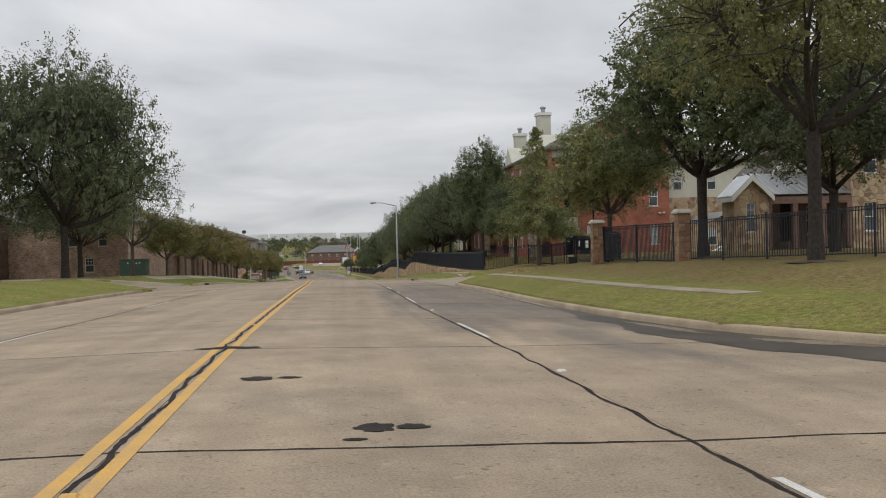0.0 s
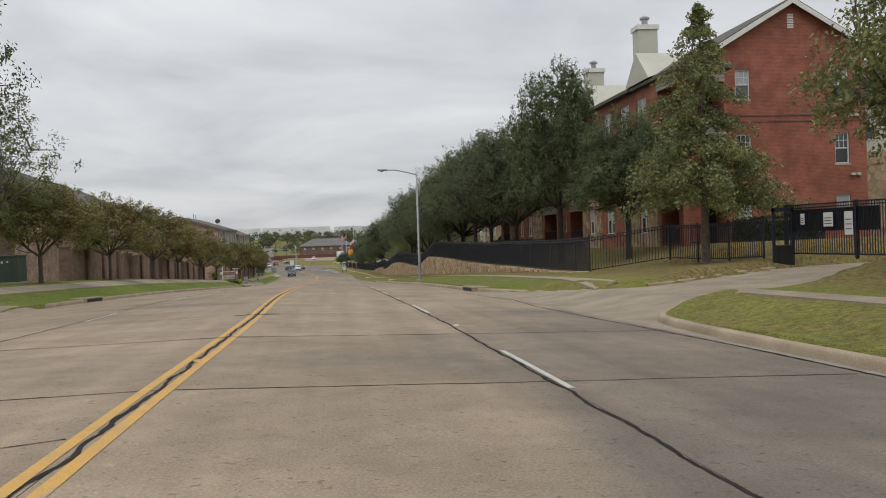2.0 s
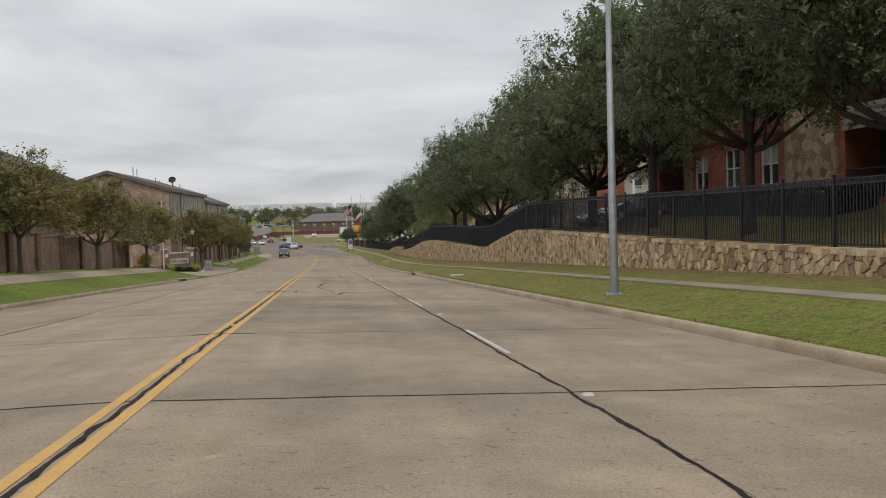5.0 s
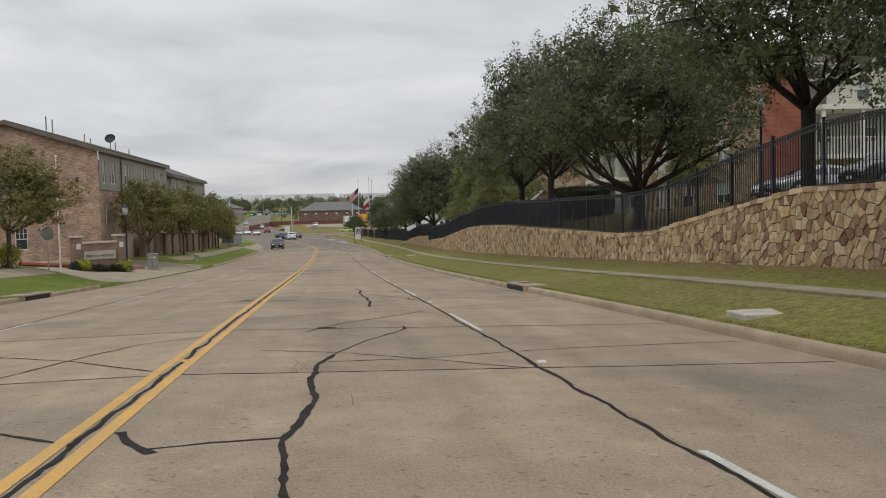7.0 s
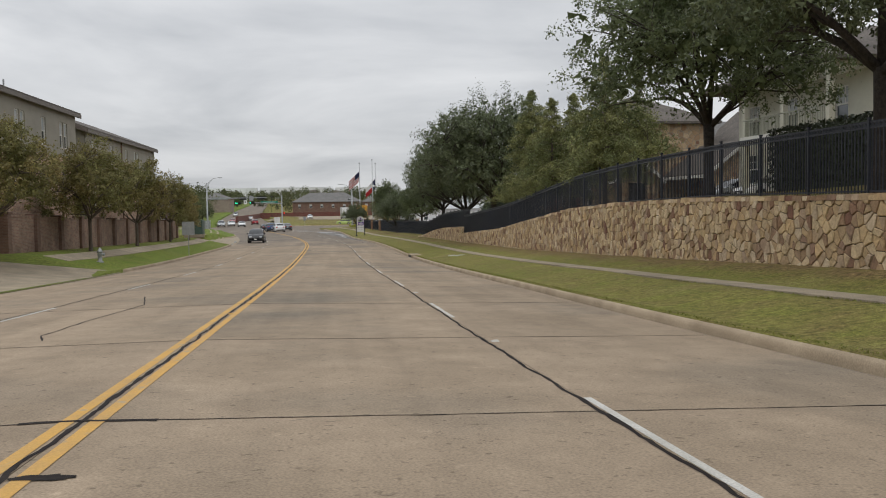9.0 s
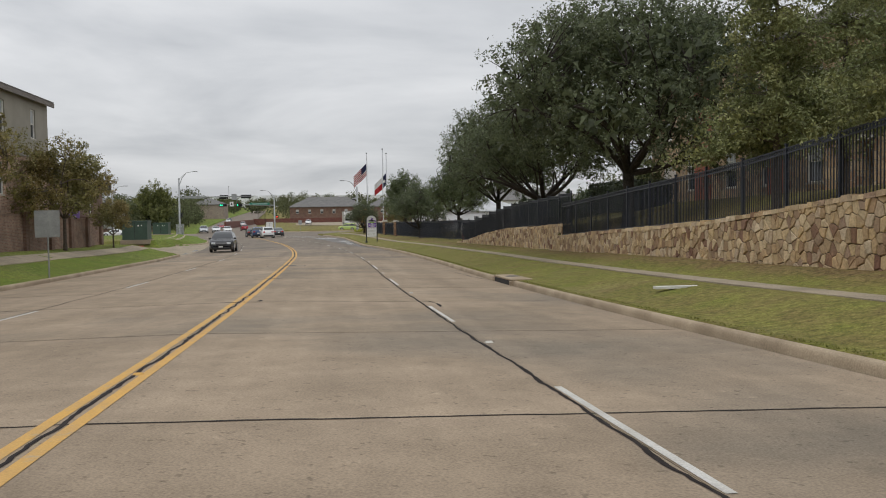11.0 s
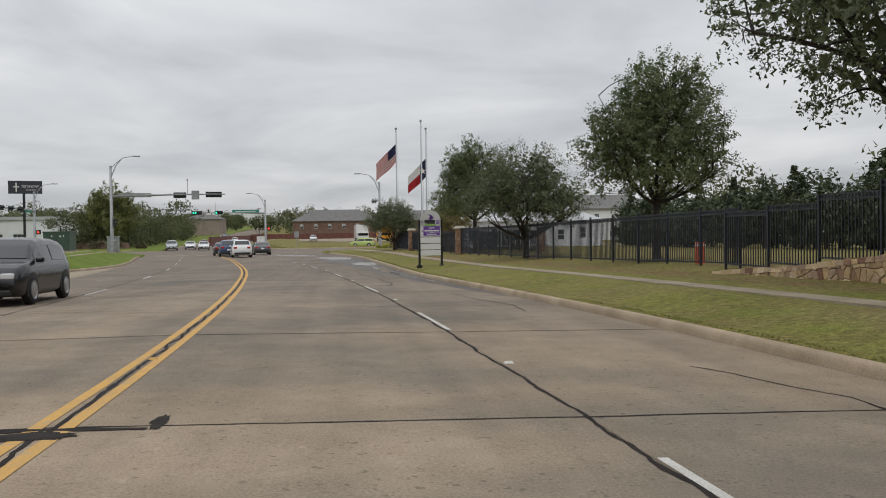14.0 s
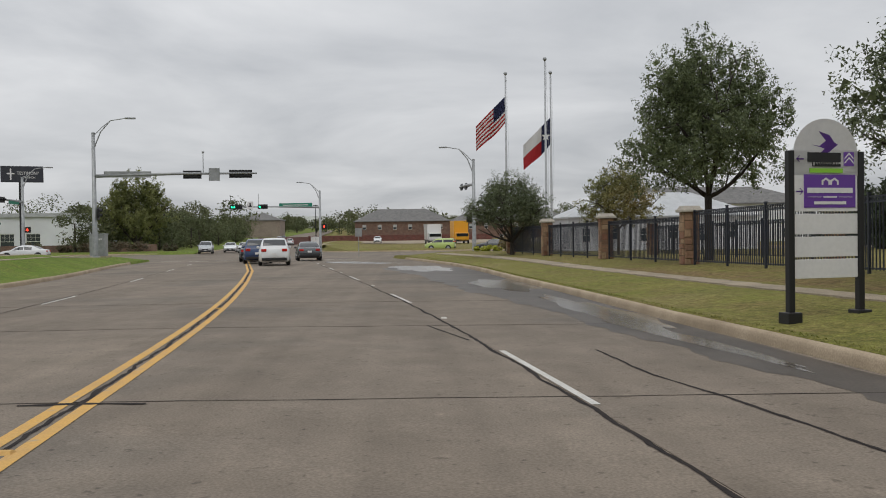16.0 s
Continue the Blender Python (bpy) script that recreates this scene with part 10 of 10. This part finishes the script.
    for sx in (-1, 1):
        for yy in (-h + 0.86, h - 0.90):
            # black disc on the body side stands in for the shaded wheel well
            bm = bmesh.new()
            lathe(bm, [(0.02, -0.05), (r + 0.055, -0.05), (r + 0.055, 0.0), (0.02, 0.0)], 20)
            bmesh.ops.rotate(bm, verts=bm.verts, cent=(0, 0, 0), matrix=Matrix.Rotation(radians(90 * sx), 3, "Y"))
            bmesh.ops.translate(bm, verts=bm.verts, vec=(sx * (W + 0.004), yy, r + 0.01))
            for v in bm.verts:
                v.co.z = max(v.co.z, 0.20)
            part("wheel_arch", bm, M_BLACK, t, "black disc in place of the shaded wheel well")
            wheel(t, sx * (W - 0.085), yy, r, 0.21)
        zt = top(-h + 0.12)
        bm = bmesh.new(); box(bm, sx * W * 0.66 - 0.16, sx * W * 0.66 + 0.15, -h - 0.010, -h + 0.20, zt - 0.22, zt - 0.05, 0.03); part("tail_lamp", bm, M_LAMP_R if not brake else M_REDLIT, t, "red tail lamp")
        zf = top(h - 0.12)
        bm = bmesh.new(); box(bm, sx * W * 0.64 - 0.17, sx * W * 0.64 + 0.14, h - 0.26, h - 0.005, zf - 0.17, zf - 0.03, 0.03); part("headlamp", bm, M_LAMP_W, t, "clear headlamp")
        bm = bmesh.new(); box(bm, sx * (W + 0.05) - 0.10, sx * (W + 0.05) + 0.10, front_glass[1] - 0.34, front_glass[1] - 0.22, belt + 0.0, belt + 0.14, 0.04); part("wing_mirror", bm, paint, t)
    bm = bmesh.new(); box(bm, -W * 0.80, W * 0.80, -h - 0.03, -h + 0.3, 0.30, 0.48, 0.04); part("rear_bumper", bm, M_BLACK, t)
    bm = bmesh.new(); box(bm, -W * 0.76, W * 0.76, h - 0.28, h + 0.03, 0.24, 0.40, 0.04); part("front_bumper", bm, M_BLACK, t)
    bm = bmesh.new(); box(bm, -W * 0.44, W * 0.44, h - 0.12, h + 0.012, top(h) - 0.06, top(h) + 0.10, 0.02); part("grille", bm, M_BLACK, t)
    bm = bmesh.new(); box(bm, -0.16, 0.16, -h - 0.025, -h + 0.02, 0.62, 0.76); part("number_plate", bm, M_SIGNW, t, "plain plate")
    bm = bmesh.new(); box(bm, -0.16, 0.16, h + 0.005, h + 0.04, 0.40, 0.52); part("number_plate", bm, M_SIGNW, t, "plain plate")
    return t


def paint(name, c, rough=0.25, metal=0.0):
    return plain(name, c, rough, metal, coat=0.3)


P_WHITE = paint("white_car_paint", (0.70, 0.71, 0.71))
P_BLACK = paint("black_car_paint", (0.012, 0.013, 0.016))
P_BLUE = paint("dark_blue_car_paint", (0.02, 0.045, 0.12))
P_GREY = paint("grey_car_paint", (0.10, 0.105, 0.11), metal=0.4)
P_RED = paint("red_car_paint", (0.30, 0.02, 0.03))
P_SILVER = paint("silver_car_paint", (0.42, 0.44, 0.45), metal=0.4)
P_LIME = paint("lime_car_paint", (0.42, 0.52, 0.16))
RH = 8.8
# the queue at the signals
car(-11.0, 306.5, RH, "suv", P_WHITE, "white crossover waiting in the lane", brake=False)
car(-12.9, 312.0, RH, "suv", P_BLUE, "dark blue crossover waiting in the lane")
car(-10.3, 319.5, RH, "sedan", P_GREY, "grey sedan waiting in the outer lane")
car(xc(398) + 2.4, 398.0, 12, "hatch", P_RED, "red car driving on beyond the signals")
car(-14.4, 318.6, RH, "sedan", P_BLACK, "black sedan in the turning lane")
# the one that meets us
car(xc(245) - 5.5, 245.0, 181, "suv", P_BLACK, "black crossover driving towards the camera")
# beyond the crossing
car(-24.5, 372, 189, "sedan", P_WHITE, "white sedan beyond the crossing")
car(-29.5, 371, 189, "suv", P_SILVER, "silver crossover beyond the crossing")
car(-28.0, 380, 189, "sedan", P_WHITE, "white sedan beyond the crossing")
car(-42.0, 344.0, 98, "sedan", P_WHITE, "white sedan in the cross street", z=zr(344) + 0.05)
car(xc(430) - 3.5, 430, 189, "sedan", P_RED, "red sedan far along the road")
car(xc(470) + 3.0, 470, 9, "suv", P_WHITE, "white crossover far along the road")
car(xc(560) - 4.0, 560, 189, "suv", P_WHITE, "white van far along the road")
car(xc(600) - 5.0, 600, 189, "sedan", P_GREY, "grey car far along the road")
# across the street to the right
car(2.0, 372.0, 80, "box", P_LIME, "lime green boxy car in the cross street")
car(9.2, 371.0, 80, "sedan", P_GREY, "grey sedan in the cross street")
car(-9.5, 470.0, 180, "suv", P_WHITE, "white crossover parked across the street")
# behind the fence
for x, y, yaw, s_, p_, l_ in ((22.8, 158.5 - 8, 95, "sedan", P_WHITE, "white sedan parked up the bank"), (21.4, 146.5, 95, "sedan", P_SILVER, "silver sedan parked up the bank"), (21.8, 141.0, 95, "suv", P_GREY, "grey crossover parked up the bank"),
                          (20.8, 133.6, 20, "pickup", P_BLACK, "black pickup parked up the bank"), (22.5, 128.0, 95, "sedan", P_WHITE, "white sedan parked up the bank"), (24.6, 188.0, 95, "sedan", P_WHITE, "white sedan parked below the clubhouse"),
                          (25.0, 193.5, 95, "suv", P_SILVER, "silver crossover parked below the clubhouse"), (29.5, 64.0, 60, "sedan", P_WHITE, "white sedan parked inside the gate"), (33.5, 66.5, 60, "suv", P_RED, "dark red crossover parked inside the gate")):
    car(x, y, yaw, s_, p_, l_, z=ground_at(x, y) + 0.02, group="parked cars")


def box_truck(x, y, yaw, body, label, w=2.4, l=5.4, h=3.1):
    t = thing("box_truck", label, "truck", Matrix.Translation((x, y, ground_at(x, y))) @ Matrix.Rotation(radians(yaw), 4, "Z"))
    bm = bmesh.new(); box(bm, -w / 2, w / 2, -l, 0, 0.9, h + 0.6, 0.04); part("cargo_box", bm, body, t)
    bm = bmesh.new(); box(bm, -w / 2 + 0.12, w / 2 - 0.12, 0.05, 1.9, 0.55, 2.3, 0.15); cab = part("cab", bm, body, t)
    bm = bmesh.new(); box(bm, -w / 2 + 0.25, w / 2 - 0.25, 1.2, 1.93, 1.5, 2.15, 0.03); part("windscreen", bm, M_CARGLASS, cab)
    bm = bmesh.new(); box(bm, -w / 2 + 0.2, w / 2 - 0.2, -l + 0.1, 1.9, 0.45, 0.9); part("chassis", bm, M_BLACK, t)
    for sx in (-1, 1):
        for yy in (-l + 1.2, 1.1):
            wheel(t, sx * (w / 2 - 0.18), yy, 0.44, 0.28)


box_truck(9.0, 436.0, 185, plain("yellow_truck_paint", (0.72, 0.34, 0.02), 0.35), "yellow box truck parked across the street", w=3.0, l=6.0, h=4.2)
box_truck(3.5, 440.0, 185, P_WHITE, "white box truck parked across the street", w=3.0, l=6.0, h=3.6)


# ---- the distance: woods, roofs, a long pale warehouse on the horizon ----
def woods(name, spots, label, seed, per=26, leaf=0.5, material=None):
    """Far trees: many leafy clumps on thin trunks, one sheet of growth."""
    rnd = np.random.default_rng(seed)
    cs, rs = [], []
    bm = bmesh.new()
    for x, y, h, r in spots:
        z = ground_at(x, y)
        tube(bm, [(x, y, z - 0.3), (x, y, z + h * 0.6)], [0.22, 0.1], 5, cap=False)
        n = 18
        for _ in range(n):
            d = rnd.normal(size=3); d /= np.linalg.norm(d)
            cs.append((x + d[0] * r * 0.7, y + d[1] * r * 0.7, z + h * 0.52 + d[2] * h * 0.40)); rs.append(r * rnd.uniform(0.32, 0.55))
    t = thing(name, label, "trees", kind="stuff")
    part("trunks", bm, M_BARK, t)
    o = quads_object("foliage", leaf_cloud(cs, rs, per, leaf, rnd, flat=0.8), material or M_LEAF_F, t)
    o["kind"] = "stuff"
    return t


rw = random.Random(4)
spots = []
# left of the far road, behind the church lot
for k in range(46):
    y = rw.uniform(400, 640)
    spots.append((xc(y) - rw.uniform(16, 90), y, rw.uniform(6, 10), rw.uniform(3.2, 5.0)))
for k in range(16):
    y = 376 + k * 4.0
    spots.append((xc(y) - 18 - rw.uniform(0, 9), y + rw.uniform(-2, 2), rw.uniform(4.5, 7.0), rw.uniform(2.4, 3.6)))
for k in range(26):
    y = 390 + k * 6.5
    spots.append((xc(y) - 14 - rw.uniform(0, 6), y, rw.uniform(5.0, 7.0), rw.uniform(2.8, 4.2)))
woods("roadside_woods", spots, "mixed dark green trees along the far road", 8, per=64, leaf=0.23)
spots = []
for k in range(90):
    y = rw.uniform(560, 900)
    x = xc(y) + rw.choice((-1, 1)) * rw.uniform(14, 150)
    if y < 575 and -40 < x < 70:
        continue
    spots.append((x, y, rw.uniform(10, 15), rw.uniform(5, 8)))
woods("far_woods", spots, "band of dark trees beyond the rooftops", 9, per=40, leaf=0.5)
spots = []
for k in range(190):
    y = rw.uniform(900, 2300)
    x = xc(y) + rw.uniform(-0.46, 0.42) * y
    spots.append((x, y, rw.uniform(10, 17), rw.uniform(8, 15)))
woods("horizon_woods", spots, "hazy line of trees on the horizon", 10, per=26, leaf=1.3)
spots = []
for k in range(40):
    y = rw.uniform(300, 470)
    spots.append((rw.uniform(52, 120), y, rw.uniform(7, 10), rw.uniform(3.5, 5)))
for k in range(26):
    spots.append((rw.uniform(40, 80), rw.uniform(225, 330), rw.uniform(7, 10), rw.uniform(3.5, 5)))
for k in range(30):
    spots.append((rw.uniform(-75, -46), rw.uniform(60, 300), rw.uniform(7, 10), rw.uniform(3.5, 5)))
for k in range(22):
    spots.append((rw.uniform(44, 70), rw.uniform(20, 215), rw.uniform(8, 12), rw.uniform(3.5, 5)))
woods("back_woods", spots, "dark trees closing the lots behind the houses", 12, per=36, leaf=0.32)

spots = []
for k in range(40):
    spots.append((31.0 + rw.uniform(-1.5, 2.5), 226 + k * 2.4, rw.uniform(4.2, 5.8), rw.uniform(2.0, 2.8)))
woods("lawn_edge_woods", spots, "dense dark row of cedars and shrubs behind the lawn", 14, per=70, leaf=0.20, material=M_LEAF_J)

# the large rounded tree at the left corner, shrubs below it
big = oak("corner_tree", 8.6, 5.6, 1.0, 0.26, 91, mat("willow_green_leaf", (0.215, 0.225, 0.070), 0.6, second=(0.150, 0.170, 0.058), scale=0.6, fine=4, bump=0, island=0.4, coords="World", trans=0.45), "broad light-green tree at the street corner", clumps=420, per=60, leaf_size=0.125, floor=-0.08)
move_to(big, -42.6, 384, 1.12, 0, 1.22)
for k, (x, y, r, h) in enumerate(((xc(372) - 17, 373, 1.6, 1.6), (xc(372) - 20, 374, 1.4, 1.5), (xc(372) - 23.5, 373, 1.5, 1.3), (xc(372) - 27, 374, 1.2, 1.0), (xc(372) - 13, 374, 1.0, 1.0), (xc(372) - 31, 373, 1.2, 1.4))):
    clump("reddish_shrub", x, y, r, h, mat("bronze_shrub_leaf", (0.10, 0.062, 0.036), 0.7, second=(0.075, 0.08, 0.035), scale=0.8, fine=4, bump=0, island=0.4, coords="World"), "bronze and green shrub at the corner", n=900, size=0.14)
clump("yellow_shrub", 3.5, 318.0, 1.6, 0.45, M_SHRUB_Y, "low yellow-green ground cover at the corner", n=2600, size=0.08)
clump("ornamental_grass", 4.4, 309.5, 0.8, 1.3, mat("straw_blade", (0.26, 0.21, 0.10), 0.8, bump=0, island=0.3), "tuft of tall straw-coloured ornamental grass", n=1600, size=0.12)

# far houses
for k in range(26):
    y = rw.uniform(640, 1100)
    x = xc(y) + (-1) ** k * rw.uniform(26, 0.27 * y)
    w, l, h = rw.uniform(14, 22), rw.uniform(12, 18), rw.uniform(4.5, 6.5)
    hs = thing("house", "distant brick house with a hipped roof", "house", group="distant houses")
    z = ground_at(x, y) + 3
    ops = []
    facade(hs, (x, y, z - 4), 0, w, h + 4, ops, M_FARHOUSE)
    facade(hs, (x, y + l, z - 4), -90, l, h + 4, [], M_FARHOUSE)
    facade(hs, (x + w, y, z - 4), 90, l, h + 4, [], M_FARHOUSE)
    hip_roof(hs, x, x + w, y, y + l, z + h, 3.6, (M_SHINGLE, M_SHINGLE_G)[k % 2])
# warehouses on the skyline
for k, (x, w, y, z0, h) in enumerate(((-330, 150, 2250, 30, 10), (-175, 170, 2300, 30, 11), (5, 120, 2280, 30, 9))):
    wh = thing("warehouse", "long pale warehouse on the horizon", "warehouse", group="horizon warehouses")
    ops = [(12 + j * 30.0, 3.0, 3.0, 3.0, "dark") for j in range(int(w / 30) - 1)]
    facade(wh, (x, y, z0 - 24), 0, w, h + 24, [(u, v + 24, a, c, kd) for u, v, a, c, kd in ops], M_FARWHITE)
    block(wh, x, x + w, y + 0.5, y + 60, z0 - 24, z0 + h + 0.6, M_FARWHITE, "roof")
# apartment rows behind the lawn at the end
for k, (x, y, w, l, h) in enumerate(((16, 352, 22, 12, 3.6), (30, 392, 34, 14, 6.4), (74, 398, 30, 14, 6.2))):
    ap = thing("apartment_building", ("low white building with a pale metal roof", "pale apartment row with a grey roof", "pale apartment row with a grey roof")[k], "building")
    z = zr(min(y, 400)) + 0.3
    facade(ap, (x, y, z - 0.4), 0, w, h + 0.4, [(1.5 + j * 3.4, 1.1 + (h - 3.3) * (j % 2), 1.0, 1.6, "win_bars") for j in range(int(w / 3.4))], M_FARWHITE)
    facade(ap, (x, y + l, z - 0.4), -90, l, h + 0.4, [(2, 1.2, 1.0, 1.6, "win_bars"), (6, 1.2, 1.0, 1.6, "win_bars")], M_FARWHITE)
    hip_roof(ap, x, x + w, y, y + l, z + h, 3.0, (M_TIN, M_SHINGLE_G, M_SHINGLE_G)[k])
# the concrete lot before the brick apartments
verts, faces = [], []
for yy in (446, 470, 495, 519):
    for xx in np.linspace(-24, 64, 9):
        verts.append((float(xx), yy, ground_at(float(xx), yy) + 0.05))
for a in range(3):
    for c in range(8):
        k = a * 9 + c
        faces.append((k, k + 1, k + 10, k + 9))
tagged(obj_from("parking_lot", verts, faces, M_WALK), "pale concrete parking lot before the apartments", "parking lot", kind="structure")
# church hall on the left
ch = thing("church_hall", "low white hall with a flat roof behind shrubs", "building")
facade(ch, (-92, 392, -8.2), 0, 38, 6.0, [(2 + j * 4, 1.0, 2.2, 2.4, "win_bars") for j in range(8)], M_FARWHITE)
block(ch, -92.3, -53.7, 391.7, 412, -2.2, -1.6, M_TIN, "roof")
block(ch, -92, -54, 392.2, 411, -8.2, -2.3, M_FARWHITE, "inner_wall")
br = thing("screen_wall", "low brown brick garden wall at the corner", "brick wall")
block(br, -75, -38, 378, 378.4, -8.2, -6.6, M_BRICK_D, "panel")
# tall lot lamps
for x, y in ((-20.5, 428), (-33.5, 560), (-52, 300)):
    t = thing("lot_lamp", "dark square-headed parking lot lamp", "street lamp", Matrix.Translation((x, y, ground_at(x, y))), group="lot lamps")
    bm = bmesh.new(); tube(bm, [(0, 0, -0.2), (0, 0, 8.2)], [0.09, 0.07], 8); part("pole", bm, M_BLACK, t)
    bm = bmesh.new(); box(bm, -0.45, 0.45, -0.2, 0.2, 8.15, 8.3, 0.02); part("head", bm, M_BLACK, t)
# red painted kerb edge with lettering at the left drives
for o, y0, y1, turn in ((-16.2, 160.5, 172.5, 0.36), (-15.2, 262.0, 268.5, 0.0)):
    ys = list(np.linspace(y0, y1, 12))
    kb = thing("painted_kerb", "low kerb painted red as a fire lane", "kerb", kind="structure")
    verts, faces = [], []
    for y in ys:
        o_ = o + turn * (y - y0)
        g = ground_dz(o_, y)
        for oo, z in ((o_ + 0.5, g + 0.0), (o_ + 0.5, g + 0.15), (o_ + 0.32, g + 0.15), (o_ + 0.32, g - 0.05)):
            verts.append(at(oo, y, z))
    for i in range(len(ys) - 1):
        for k in range(3):
            a = 4 * i + k
            faces.append((a, a + 4, a + 5, a + 1))
    obj_from("kerb_face", verts, faces, M_RED, kb)
# mulch rings under the near trees
for o, y, r in ((16.9, 26.5, 1.1), (19.6, 41.5, 1.1), (17.15, 65.6, 0.9), (14.6, 264.8, 0.8), (15.6, 253.5, 0.8)):
    x = xc(y) + o
    verts, faces = [(x, y, ground_at(x, y) + 0.10)], []
    for k in range(20):
        a = 2 * math.pi * k / 20
        rr = r * (0.9 + 0.15 * math.sin(k * 2.3))
        verts.append((x + rr * math.cos(a), y + rr * math.sin(a), ground_at(x + rr * math.cos(a), y + rr * math.sin(a)) + 0.02))
    for k in range(20):
        faces.append((0, 1 + k, 1 + (k + 1) % 20))
    tagged(obj_from("mulch_ring", verts, faces, M_SOIL), "ring of dark mulch round a trunk", "mulch", kind="structure")


# ---- short grass along the verges ----
def grass_blades(name, spans, n, seed, label):
    """Single blades scattered over (side, o0, o1, y0, y1) strips of turf."""
    rnd = np.random.default_rng(seed)
    area = [(o1 - o0) * (y1 - y0) for _, o0, o1, y0, y1 in spans]
    pts = []
    for (side, o0, o1, y0, y1), a in zip(spans, area):
        k = int(n * a / sum(area))
        oo = o0 + (o1 - o0) * rnd.random(k)
        yy = y0 + (y1 - y0) * rnd.random(k)
        for o, y in zip(oo, yy):
            sh = verge_o(y) if side > 0 else 0.0
            o = side * (o + sh)
            p = at(o, y, 0)
            pts.append((p.x, y, p.z + ground_dz(o, y) - 0.006))
    p = np.array(pts)
    m = len(p)
    ang = rnd.random(m) * 2 * np.pi
    w = 0.007 + 0.009 * rnd.random(m)
    h = 0.016 + 0.026 * rnd.random(m)
    d = np.stack([np.cos(ang), np.sin(ang), np.zeros(m)], 1)
    lean = rnd.normal(size=(m, 3)) * 0.022
    lean[:, 2] = h
    v = np.stack([p - d * w[:, None], p + d * w[:, None], p + lean], 1).reshape(-1, 3)
    me = bpy.data.meshes.new(name)
    me.vertices.add(3 * m); me.loops.add(3 * m); me.polygons.add(m)
    me.vertices.foreach_set("co", v.astype(np.float32).ravel())
    me.loops.foreach_set("vertex_index", np.arange(3 * m, dtype=np.int32))
    me.polygons.foreach_set("loop_start", np.arange(0, 3 * m, 3, dtype=np.int32))
    me.materials.append(M_BLADE)
    me.update(calc_edges=True)
    return tagged(new(name, me), label, "grass", kind="stuff")


grass_blades("edge_grass", [(1, 7.96, 8.08, 12, 45), (1, 7.96, 8.08, 70.6, 80), (1, 7.82, 7.95, 80, 110), (1, 7.70, 7.84, 110, 133), (1, 7.68, 7.84, 137, 198), (1, 7.70, 7.86, 202, 240), (1, 7.42, 7.56, 250, 310), (1, 9.80, 9.94, 69, 160), (1, 10.57, 10.70, 69, 160)], 26000, 4, "ragged grass edge along kerb and footpath")
